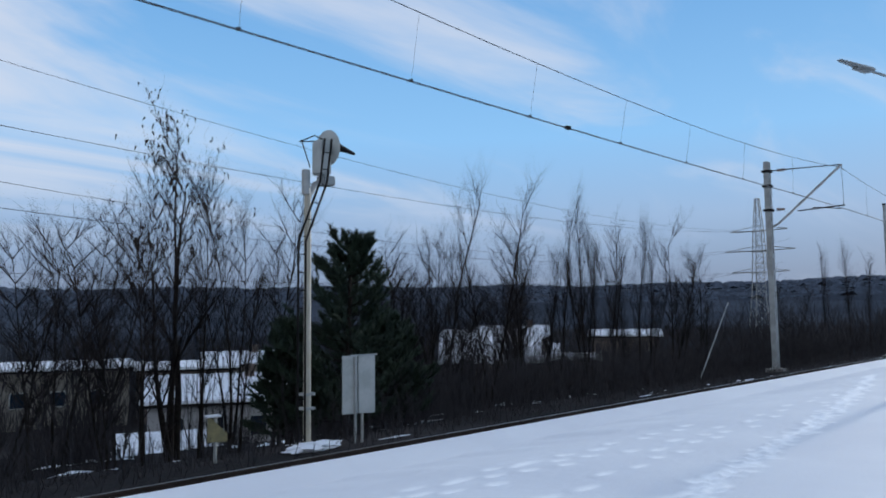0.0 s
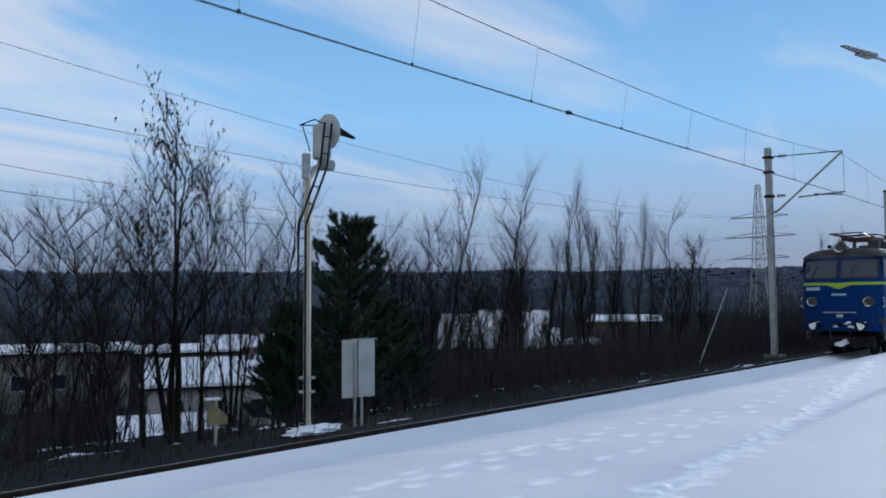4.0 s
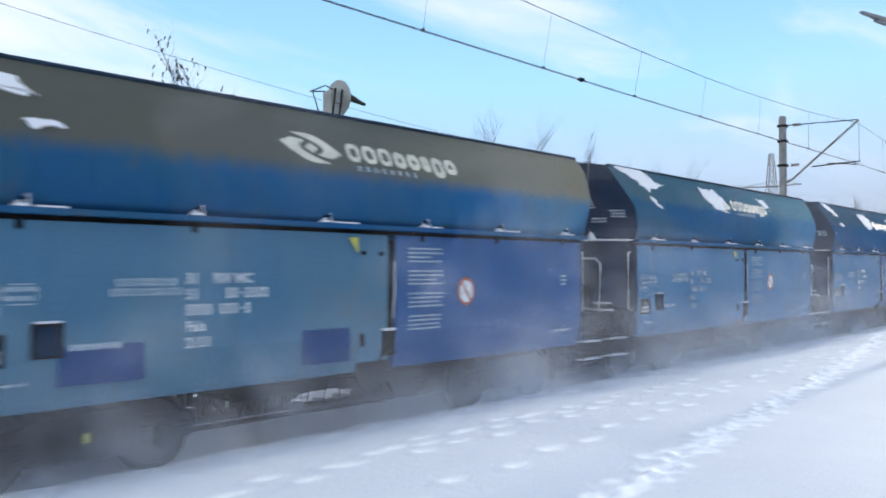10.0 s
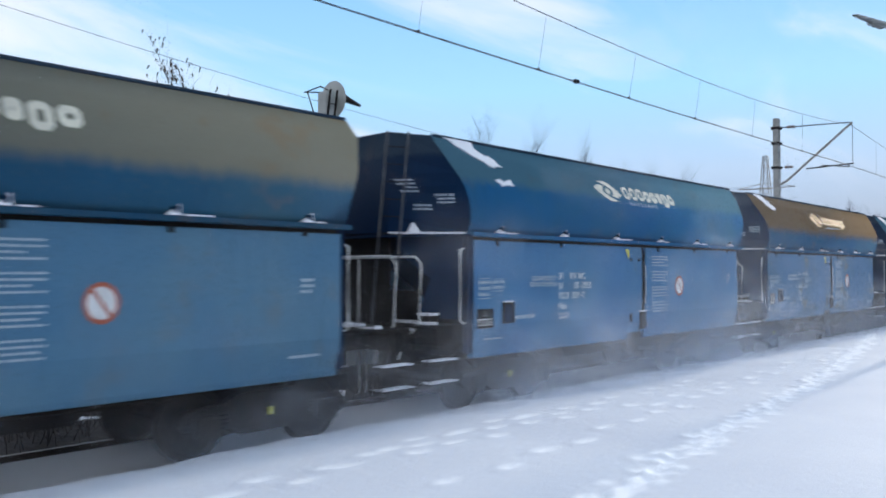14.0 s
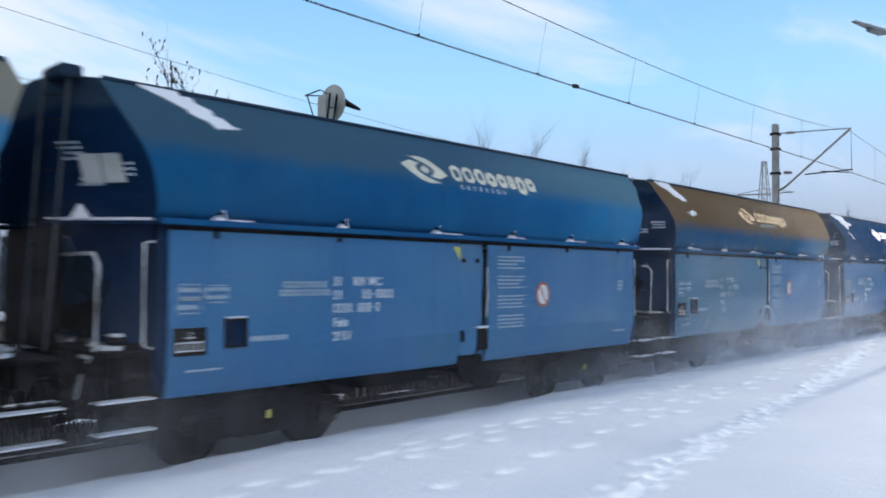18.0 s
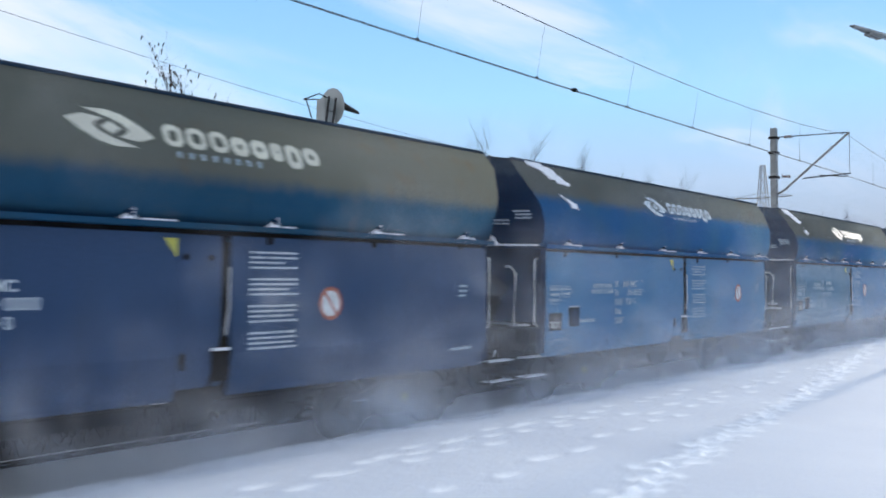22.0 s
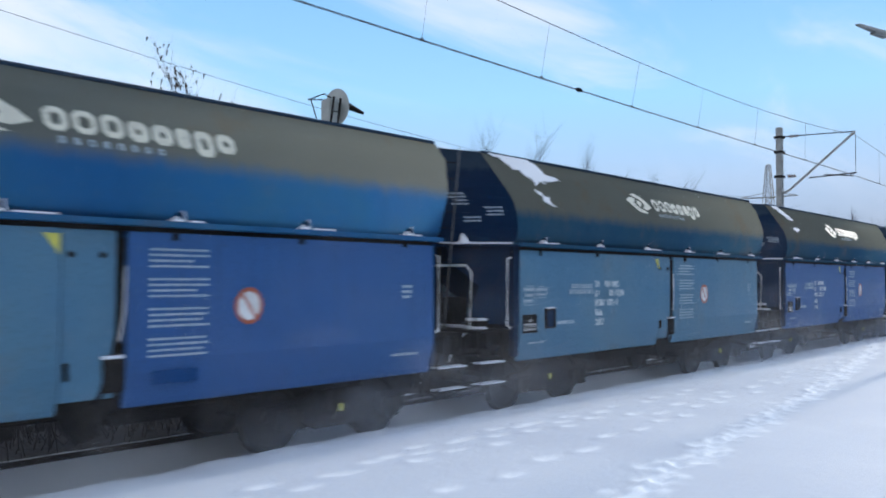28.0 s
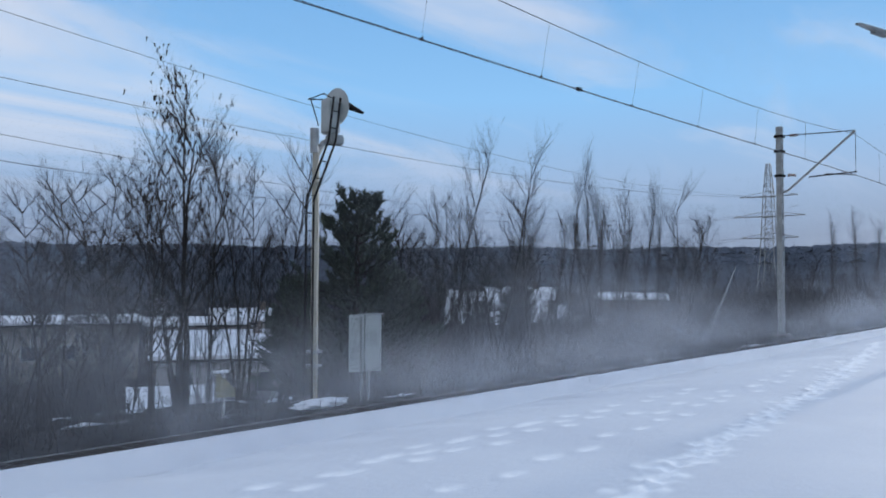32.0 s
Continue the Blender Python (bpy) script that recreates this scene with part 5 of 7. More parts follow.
            part("grab_rail", tube(B(), [(e * 5.30, s * 1.40, 2.44), (e * 5.42, s * 1.42, 2.42), (e * 5.42, s * 1.42, 1.28), (e * 5.30, s * 1.40, 1.24)], 0.017, 7), WHITE, t)
            for z in (0.68, 0.34):
                part("step", soft_box(*sorted((e * 5.42, e * 6.12)), *sorted((s * 1.12, s * 1.42)), z - 0.03, z, 0.008), IRON, t)
                part("step_snow", soft_box(*sorted((e * 5.45, e * 6.10)), *sorted((s * 1.22, s * 1.425)), z + 0.001, z + 0.018, 0.006), SNOW, t)
            for x in (5.45, 6.08):
                part("step_hanger", tube(B(), [(e * x, s * 1.30, 1.2), (e * x, s * 1.40, 0.34)], 0.016, 6), BLACK, t)
        part("deck", soft_box(*sorted((e * 5.25, e * 6.05)), -1.38, 1.38, 1.17, 1.22, 0.01), BLACK, t)
        bm = B()
        for k in range(9):
            x, y = e * rng.uniform(5.45, 5.9), rng.uniform(-1.2, 1.2)
            rx, ry = rng.uniform(0.08, 0.16), rng.uniform(0.12, 0.3)
            slab(bm, [(x + rx * math.cos(a) * rng.uniform(0.7, 1.1), y + ry * math.sin(a) * rng.uniform(0.7, 1.1)) for a in (j * math.tau / 9 for j in range(9))], lambda u, v, d: Vector((u, v, 1.22 + d * 6)), 0.008)
        part("deck_snow", bm, SNOW, t)
        part("end_beam", box(B(), *sorted((e * 5.68, e * 5.82)), -1.30, 1.30, 0.90, 1.168), BLACK, t)
        hoop = [(e * 6.0, 1.0, 0.70), (e * 6.0, 1.08, 1.25), (e * 6.0, 1.1, 2.18), (e * 6.0, 1.0, 2.30), (e * 6.0, -1.0, 2.30), (e * 6.0, -1.12, 2.18), (e * 6.0, -1.08, 1.25), (e * 6.0, -0.72, 0.92), (e * 6.0, -0.62, 0.66)]
        part("handrail_hoop", tube(B(), hoop, 0.020, 7), WHITE, t, "frost-white tubular handrail")
        part("handrail_post", tube(B(), [(e * 6.0, 0.35, 1.2), (e * 6.0, 0.35, 2.3)], 0.016, 6), WHITE, t)
        part("valve_gear", soft_box(*sorted((e * 5.30, e * 5.62)), -0.45, 0.25, 1.26, 1.75, 0.04), BLACK, t)
        part("air_tank", tube(B(), [(e * 5.45, 0.35, 1.5), (e * 5.45, 1.1, 1.5)], 0.17, 14), IRON, t)
        part("hand_wheel", tube(B(), [(e * 5.66 + 0.0, 0.17 * math.cos(a), 1.68 + 0.17 * math.sin(a)) for a in (k * math.tau / 12 for k in range(13))], 0.014, 5), IRON, t)
        if e < 0:
            # the leading end stands out in a bay whose faces slant towards both sides
            bay = B()
            rows = []
            for z in (2.70, 2.92, 3.20, 3.43, 3.63, 3.95, 4.22):
                y, lean = (float(np.interp(z, [h[1] for h in HOPPER], [h[i] for h in HOPPER])) for i in (0, 2))
                xc = -5.285 - lean
                rows.append([bay.verts.new(p) for p in ((xc, -y, z), (-6.12, -0.5, z + 0.10 * (z > 4)), (-6.12, 1.1, z + 0.10 * (z > 4)), (xc, y, z))])
            for p, q in zip(rows, rows[1:]):
                for i in range(3):
                    bay.faces.new((p[i], p[i + 1], q[i + 1], q[i]))
            bay.faces.new(rows[0][::-1])
            bay.faces.new(rows[-1])
            bmesh.ops.recalc_face_normals(bay, faces=bay.faces)
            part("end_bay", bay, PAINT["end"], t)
            shelf = B()
            tray = [(-5.24, -1.55), (-5.34, -1.58), (-6.16, -0.52), (-6.16, 1.12), (-5.34, 1.58), (-5.24, 1.55)]
            low, high = ([shelf.verts.new((x, y, z)) for x, y in tray] for z in (2.625, 2.665))
            for i in range(6):
                shelf.faces.new((low[i], low[(i + 1) % 6], high[(i + 1) % 6], high[i]))
            shelf.faces.new(low[::-1])
            shelf.faces.new(high)
            part("end_shelf", shelf, PAINT["end"], t)
            # black sheet added under the bay for the shade between wagons
            part("end_screen", soft_box(-5.94, -5.90, -0.35, 1.30, 1.22, 2.622, 0.01), BLACK, t)
            top, foot = ((-6.06, -0.90, 4.28), (-6.20, -0.56, 4.32)), ((-6.16, -0.64, 1.22), (-6.26, -0.26, 1.22))
            for p, q in zip(top, foot):
                part("ladder_stile", tube(B(), [p, q], 0.017, 6), LADDER, t)
            for k in range(10):
                f = 0.08 + 0.09 * k
                part("ladder_rung", tube(B(), [Vector(p).lerp(Vector(q), f) for p, q in zip(top, foot)], 0.009, 5), IRON, t)
            heap = B()
            slab(heap, [(0.02, -0.015), (0.5, -0.03), (0.9, -0.02), (1.25, -0.03), (1.25, 0.045), (0.8, 0.03), (0.3, 0.025)], lambda u, v, d: bay_put(u, 2.70, v) + Vector((0, 0, -0.035 + d * 3)), 0.012)
            tube(heap, [bay_put(0.85, 2.70, 0.02) - Vector((0, 0, 0.03)), bay_put(0.87, 2.70, 0.01) + Vector((0, 0, 0.15))], [0.13, 0.02], 7)
            part("ledge_snow", heap, SNOW, t)
            marks = B()
            for u, z, rows in ((0.22, 3.30, 3), (0.78, 3.55, 4), (0.62, 3.14, 2)):
                text_bars(marks, bay_put, u, u + 0.30, z, rows, 0.06, rng, 1)
            part("end_marking", marks, FADED, t)
            part("brake_valve", soft_box(-5.80, -5.52, -1.10, -0.78, 1.24, 1.36, 0.02), IRON, t)
            part("valve_snow", soft_box(-5.79, -5.53, -1.09, -0.79, 1.362, 1.40, 0.015), SNOW, t)
        buffers(t, e * 5.66, e, 1.03)
        coupling(t, e * 5.83, e)
        b = bogie(t, e * 3.75)
        for dx in (-0.92, 0.92):
            w = part("wheelset", wheelset_mesh(0.46), IRON, b)
            w.matrix_basis = pose(e * 3.75 + dx, 0, 0.46)
    # painted marks on the side towards the platform
    for s in (-1,):
        f = 1 if s < 0 else -1
        put, side = hopper_put(s), flat_put(1.515, s)
        u0 = -0.9 if s < 0 else 2.2
        part("emblem", emblem(B(), put, u0 - 0.36, 0.24, 0.96, 0.42, f), CREAM, t)
        bm = word_blocks(B(), put, u0 + f * 0.72, 0.33, 0.82, 0.26, (0.9, 0.95, 0.9), f, 0.062)
        word_blocks(bm, put, u0 + f * 1.59, 0.32, 1.32, 0.24, (1.0, 1.0, 0.75, 1.0, 1.05), f, 0.078, 3)
        part("wordmark", bm, CREAM, t)
        part("subline", digit_blocks(B(), put, -0.06, 0.20, "o o o o o o o o", 0.055, 0.075, f), FADED, t)
        for k in range(4):
            bm = text_bars(B(), side, 0.70, 1.42, 2.40 - 0.33 * k, 4, 0.062, rng, f, 0.42)
            part("stencil_block", bm, FADED, t)
        ring = B()
        for k in range(20):
            a, b = k * math.tau / 20, (k + 1) * math.tau / 20
            slab(ring, [(f * 2.17 + r * math.cos(c), 1.74 + 1.12 * r * math.sin(c)) for r, c in ((0.155, a), (0.20, a), (0.20, b), (0.155, b))], side, 0.007)
        slab(ring, [(f * 2.17 - 0.12, 1.88), (f * 2.17 - 0.09, 1.90), (f * 2.17 + 0.12, 1.60), (f * 2.17 + 0.09, 1.58)], side, 0.007)
        bmesh.ops.recalc_face_normals(ring, faces=ring.faces)
        dsc = slab(B(), disc(f * 2.17, 1.74, 0.17, 24, 0.19), side, 0.005)
        bmesh.ops.recalc_face_normals(dsc, faces=dsc.faces)
        part("sign_disc", dsc, WHITE, t)
        part("sign_ring", ring, RED, t)
        part("mark", text_bars(B(), side, 4.55, 4.75, 1.98, 3, 0.075, rng, f), FADED, t)
        part("mark", text_bars(B(), side, 4.35, 4.85, 1.0, 1, 0.07, rng, f), FADED, t)
        part("mark", text_bars(B(), side, -5.05, -4.78, 1.92, 3, 0.10, rng, f), FADED, t)
        part("mark", text_bars(B(), side, -4.70, -4.42, 1.92, 2, 0.09, rng, f), FADED, t)
        bm = digit_blocks(B(), side, -3.62, 1.905, "oooooooo", 0.065, 0.085, f)
        digit_blocks(bm, side, -3.68, 1.80, "oooooooooo", 0.06, 0.085, f)
        part("data_plate", bm, FADED, t)
        bm = B()
        for u0_, u1_, v0_, v1_ in ((-5.08, -4.75, 1.80, 1.96), (-5.08, -4.75, 1.62, 1.78), (-4.72, -4.40, 1.74, 1.95)):
            hollow(bm, side, u0_, u1_, v0_, v1_, 0.012, 0.004)
        bmesh.ops.recalc_face_normals(bm, faces=bm.faces)
        part("mark", bm, FADED, t)
        part("mark", text_bars(B(), side, -4.1, -3.55, 1.32, 1, 0.12, rng, f), FADED, t)
        part("mark", text_bars(B(), side, -4.95, -4.5, 0.98, 1, 0.05, rng, f), FADED, t)
        turnp = pose(0, 0, 0, 90, 0, 0) if s < 0 else pose(0, 0, 0, 90, 0, 180)
        for k, (line_text, bars) in enumerate((("31    RIV MC", ""), ("51", "      oo-oooo"), ("", "oooo ooo-o"), ("Fals", ""), ("2151", ""))):
            z = 1.93 - 0.183 * k
            if line_text:
                lettering(line_text, 0.165, FADED, t, Matrix.Translation((f * -2.52, s * 1.522, z)) @ turnp, "stencil", 0.004)
            if bars:
                part("number_bars", digit_blocks(B(), side, -2.51, z, bars, 0.062, 0.125, f), FADED, t)
        pl = part("load_plate", slab(B(), rect(*sorted((f * -5.12, f * -4.70)), 1.14, 1.46), side, 0.006), BLACK, t)
        bm = B()
        for a in (-5.08, -4.965, -4.85):
            for r in (rect(a, a + 0.10, 1.19, 1.205), rect(a, a + 0.10, 1.285, 1.30), rect(a, a + 0.012, 1.205, 1.285), rect(a + 0.088, a + 0.10, 1.205, 1.285)):
                slab(bm, [(f * u, v) for u, v in r], side, 0.009)
        slab(bm, [(f * u, v) for u, v in rect(-4.97, -4.85, 1.34, 1.352)], side, 0.009)
        slab(bm, [(f * u, v) for u, v in rect(-4.916, -4.904, 1.352, 1.42)], side, 0.009)
        part("load_sign", bm, WHITE, pl)
        bm = B()
        for a0, a1, z0, z1 in ((-4.46, -4.43, 1.20, 1.55), (-4.19, -4.16, 1.20, 1.55), (-4.43, -4.19, 1.20, 1.225), (-4.43, -4.19, 1.52, 1.55)):
            box(bm, *sorted((f * a0, f * a1)), *sorted((s * 1.50, s * 1.545)), z0, z1)
        part("label_holder", bm, BLACK, t)
        part("holder_plate", box(B(), *sorted((f * -4.43, f * -4.19)), *sorted((s * 1.505, s * 1.525)), 1.225, 1.52), PAINT["end"], t)
        part("holder_snow", box(B(), *sorted((f * -4.44, f * -4.18)), *sorted((s * 1.51, s * 1.55)), 1.552, 1.572), SNOW, t)
        tri = slab(B(), [(f * -0.42, 2.52), (f * -0.26, 2.52), (f * -0.26, 2.30)], side, 0.007)
        bmesh.ops.recalc_face_normals(tri, faces=tri.faces)
        part("corner_mark", tri, YELLOW, t)
    return t


W0 = wagon()
# looks of the wagons in train order: hopper, front flap, rear flap, lettering
LOOKS = [
    ("clean", "side", "side", CREAM), ("brown", "side_grey", "side_grey", OCHRE), ("olive_high", "side", "side", CREAM), ("tan", "side_rusty", "side", OCHRE),
    ("olive", "side_grey", "side_royal", CREAM), ("teal", "side", "side", CREAM), ("clean", "side", "side_royal", CREAM), ("teal", "side", "side", FADED),
    ("olive_low", "side_grey", "side_grey", CREAM), ("olive_low", "side_grey", "side_grey", CREAM), ("teal", "side", "side", CREAM), ("brown", "side_rusty", "side_rusty", OCHRE),
    ("teal", "side", "side", CREAM), ("olive", "side_grey", "side", CREAM), ("olive_high", "side", "side", CREAM), ("clean", "side", "side", CREAM),
    ("brown", "side_grey", "side", OCHRE), ("dull", "side", "side", CREAM), ("olive", "side", "side", CREAM), ("olive_high", "side", "side", CREAM),
    ("olive_low", "side_navy", "side_navy", CREAM), ("olive_high", "side", "side", FADED), ("olive", "side_grey", "side", CREAM), ("teal", "side", "side", CREAM),
    ("olive", "side_grey", "side_grey", CREAM), ("olive_high", "side_grey", "side_grey", FADED), ("olive", "side", "side", CREAM), ("brown", "side_grey", "side_grey", CREAM),
    ("olive", "side_grey", "side_royal", CREAM), ("olive_low", "side_grey", "side_grey", CREAM), ("olive_low", "side_royal", "side_royal", CREAM), ("olive", "side_grey", "side_grey", CREAM),
    ("royal", "side_royal", "side_royal", CREAM),
]
WORDS = {"dull": "dull blue hopper wagon with spray-painted letters on its flap", "royal": "royal-blue repainted hopper wagon with snow on its ledges", "clean": "blue four-axle hopper wagon with snow on its ledges", "teal": "faded teal-blue hopper wagon with snow on its ledges",
         "olive": "blue hopper wagon dulled olive by coal dust", "olive_high": "blue hopper wagon with an olive dusty top", "olive_low": "hopper wagon grey-olive with coal dust, over blue flaps", "tan": "tan dust-covered hopper wagon with rust-stained blue flaps", "brown": "rust-brown topped hopper wagon with blue sides"}


def paint_wagon(w, look_of):
    hop, front, rear, letters = look_of
    for o in w.children_recursive:
        kind = o.name.split(".")[0]
        use = {"hopper": PAINT[hop], "front_flap": PAINT[front], "rear_flap": PAINT[rear], "centre_post": PAINT[front], "ledge": PAINT[hop], "emblem": letters, "wordmark": letters}.get(kind)
        if use:
            o.material_slots[0].link = "OBJECT"
            o.material_slots[0].material = use
    tagged(w, WORDS[hop], "hopper wagon", "hopper wagons of the freight train")


wagons = [W0] + [copy_thing(W0, pose(0, 0, 0)) for k in range(32)]
NEWER = (0, 6, 7, 19, 31, 32)        # repainted wagons with shorter inscriptions
FORWARD_BODIES = (8, 9, 16, 17, 21, 23)      # wagons with bodies moved forward to fit the camera's view, the wider platform behind
BRIGHT = (0, 4, 6, 7, 8, 9, 10, 12, 13, 14, 15, 17, 19, 20, 23, 24, 25, 27, 28, 29, 30, 31, 32)   # fresher inscriptions
LOGO = {0: (0.28, 0.70), 6: (0.28, 0.72), 7: (0.28, 0.72), 19: (-0.7, 1.0), 31: (-0.35, 1.0), 32: (-0.66, 0.75)}
SHIFT = {"stencil": (-0.1, -0.30), "number_bars": (-0.1, -0.30), "sign_disc": (1.04, -0.2), "sign_ring": (1.04, -0.2)}
FIXED = ("bogie", "sole_bar", "brake_rod", "step", "step_snow", "step_hanger", "deck", "deck_snow", "end_beam", "handrail_hoop", "handrail_post", "valve_gear", "brake_valve", "valve_snow", "air_tank", "hand_wheel")
for k, (w, lk) in enumerate(zip(wagons, LOOKS)):
    paint_wagon(w, lk)
    newer = k in NEWER
    blocks = 0
    for o in list(w.children):
        kind = o.name.split(".")[0]
        if kind in ("mark", "data_plate", "stencil_block", "number_bars", "wordmark", "subline", "deck_snow", "end_marking", "stencil"):
            tagged(o, kind="stuff")
        if (kind in ("stencil", "number_bars") or kind == "stencil_block" and k in (19, 20, 31, 32)) and k in BRIGHT:
            o.material_slots[0].link = "OBJECT"
            o.material_slots[0].material = PALE
        if kind in SHIFT and k not in (1, 3):
            dx = SHIFT[kind][0 if newer else 1] + (0.15 if k == 31 and kind in ("stencil", "number_bars") else -0.16 if k == 32 and kind in ("sign_disc", "sign_ring") else 1.4 if k == 21 and kind in ("sign_disc", "sign_ring") else 0)
            o.matrix_basis = Matrix.Translation((dx, 0, 0)) @ o.matrix_basis
        if kind in ("emblem", "wordmark", "subline") and k not in (1, 3):
            dx, size = LOGO.get(k, (-0.25, 1.0))
            g = 1 - size               # smaller about a line on the leaning side
            o.matrix_basis = Matrix.Translation((dx, -1.499 * g, 3.63 * g)) @ Matrix.Scale(size, 4)
        if kind == "stencil_block" and (newer or k == 24):
            blocks += 1
            if blocks % 2 and k != 19 or blocks == 1:
                o.matrix_basis = Matrix.Translation((-0.15 if k > 23 else 0.05, 0, (-0.14 if blocks == 1 else 0.06) - (0.26 if k == 24 else 0.12 if k == 32 else 0)))
            else:
                bpy.data.objects.remove(o)
        elif kind in ("handrail_hoop", "handrail_post") and o.data.vertices[0].co.x > 0 and k not in FORWARD_BODIES and k != 32:
            bpy.data.objects.remove(o)         # the short trailing end has no rail
        elif k in (1, 24) and kind in ("sign_disc", "sign_ring"):
            bpy.data.objects.remove(o)

# snow lying on the leading shoulder of each hopper
PATCHES = [
    [(-5.72, 1.0), (-4.75, 1.0), (-4.3, 0.84), (-3.5, 0.66), (-3.9, 0.60), (-4.7, 0.66), (-5.2, 0.86)],
    [(-5.65, 1.0), (-5.0, 1.0), (-4.7, 0.8), (-4.35, 0.62), (-4.7, 0.60), (-5.1, 0.78)],
    [(-5.7, 1.0), (-4.6, 1.0), (-4.15, 0.78), (-3.75, 0.70), (-4.3, 0.62), (-4.6, 0.52), (-4.9, 0.70), (-5.25, 0.85)],
    [(-5.45, 1.0), (-4.95, 1.0), (-4.6, 0.82), (-4.25, 0.62), (-4.55, 0.60), (-4.9, 0.76)],
]
FLECKS = [[(-4.62, 0.34), (-4.3, 0.38), (-4.2, 0.30), (-4.45, 0.26)], [(-4.7, 0.40), (-4.45, 0.30), (-4.28, 0.16), (-4.5, 0.20)]]
BIG = [(-1.95, 0.78), (-1.2, 0.80), (-0.75, 0.62), (-0.95, 0.30), (-1.5, 0.26), (-1.75, 0.48)]


def snow_shape(outline, rng):
    """A ragged skin of snow of a few centimetres."""
    put = hopper_put(-1)
    pts = []
    n = len(outline)
    for i in range(n):
        a, b = outline[i], outline[(i + 1) % n]
        for k in range(4):
            f = k / 4
            v = a[1] + (b[1] - a[1]) * f
            j = 0.0 if v > 0.97 else 0.035
            pts.append((a[0] + (b[0] - a[0]) * f + rng.uniform(-j, j) * 2, v + rng.uniform(-j, j)))
    bm = slab(B(), pts, put, 0.022)
    bmesh.ops.recalc_face_normals(bm, faces=bm.faces)
    return bm


for k, w in enumerate(wagons):
    rng = random.Random(300 + k)
    part("snow_patch", snow_shape(PATCHES[1 if k in (18, 22) else 3 if k in (11, 23) or k and k % 3 == 0 else k % 3], rng), SNOW, w)
    if k % 4 != 3:
        part("snow_fleck", snow_shape(FLECKS[k % 2], rng), SNOW, w)
    if k in (5, 6):
        part("snow_patch", snow_shape(BIG, rng), SNOW, w)
        part("snow_fleck", snow_shape([(1.5, 0.75), (2.0, 0.72), (2.15, 0.55), (1.8, 0.5)], rng), SNOW, w)

# rectangles painted over where old inscriptions stood
OVERPAINT = wagon_paint("fresh_overpaint", (0.012, 0.055, 0.17), OLIVE, 9.0, 0.5, 0.5, rusty=0.02, fade=(0.016, 0.065, 0.19))
for k, u0, u1, v0, v1 in ((1, -4.05, -2.95, 0.98, 1.30), (1, -1.95, -1.2, 1.06, 1.30), (1, 3.2, 3.95, 1.2, 1.4), (2, 2.3, 3.6, 1.06, 1.42), (31, -3.85, -2.95, 1.05, 1.45), (28, 0.75, 1.3, 0.9, 1.05), (4, -4.2, -3.3, 0.9, 1.3), (4, -1.2, -0.4, 0.85, 1.3)):
    part("overpainted_patch", slab(B(), rect(u0, u1, v0, v1), flat_put(1.5135, -1), 0.002), OVERPAINT, wagons[k])

for o in wagons[31].children:
    if o.name.startswith("holder_plate"):
        o.material_slots[0].link = "OBJECT"
        o.material_slots[0].material = WHITE

for o in wagons[23].children:
    if o.name.startswith("holder_plate"):
        o.material_slots[0].link = "OBJECT"
        o.material_slots[0].material = RUSTY_RED

# these bodies are shifted forward on their frames to fit the camera's view
def shift_bodies():
    for k in (*FORWARD_BODIES, 15):
        back = {8: -0.62, 9: -0.62, 15: -0.2}.get(k, -0.42)
        for o in wagons[k].children:
            if o.name.split(".")[0] not in FIXED and not o.name.startswith(("buffer", "coupl", "brake_hose")):
                o.matrix_basis = Matrix.Translation((back, 0, 0)) @ o.matrix_basis


# rust that has run down the flaps of two wagons
RUST_STAIN = surface("thin_rust_stain", (0.115, 0.110, 0.062), (0.045, 0.12, 0.19), 3.0, 0.7)
for k, u0, u1, v0, v1 in ((0, -1.52, -1.36, 0.80, 2.50), (3, -3.95, -3.10, 1.30, 2.10), (3, -2.75, -2.66, 0.95, 2.45), (3, -3.75, -3.25, 1.02, 1.22)):
    rng = random.Random(40 + k)
    up = [v0 + (v1 - v0) * i / 8 for i in range(9)]
    pts = [(u0 + rng.uniform(0, 0.18) * (u1 - u0), v) for v in up[::-1]] + [(u1 - rng.uniform(0, 0.3) * (u1 - u0), v) for v in up]
    part("rust_stain", slab(B(), pts, flat_put(1.5128, -1), 0.002), RUST_STAIN, wagons[k])

# spray-painted letters on the rear flap of one wagon
w = wagons[17]
sp = flat_put(1.516, -1)
part("graffiti_ground", slab(B(), [(0.9, 1.03), (5.0, 1.03), (5.15, 1.3), (5.1, 1.9), (4.8, 2.05), (4.2, 2.0), (3.9, 2.12), (3.0, 2.05), (2.2, 2.15), (1.4, 2.05), (0.95, 2.0)], sp, 0.005), SPRAYCAN_LILAC, w)
GRAFFITI = [(0.98, "D"), (1.92, "A"), (2.86, "S"), (3.86, "!")]
for u, ch in GRAFFITI:
    back = lettering(ch, 1.80, BLACK, w, Matrix.Translation((u, -1.522, 0.86)) @ pose(0, 0, 0, 90, 0, 0) @ Matrix.Diagonal((1.0, 1.0, 1, 1)), "graffiti_outline", 0.13)
    lettering(ch, 1.80, SPRAYCAN_SILVER, w, Matrix.Translation((u, -1.528, 0.86)) @ pose(0, 0, 0, 90, 0, 0) @ Matrix.Diagonal((1.0, 1.0, 1, 1)), "graffiti_letter", 0.075)
star = B()
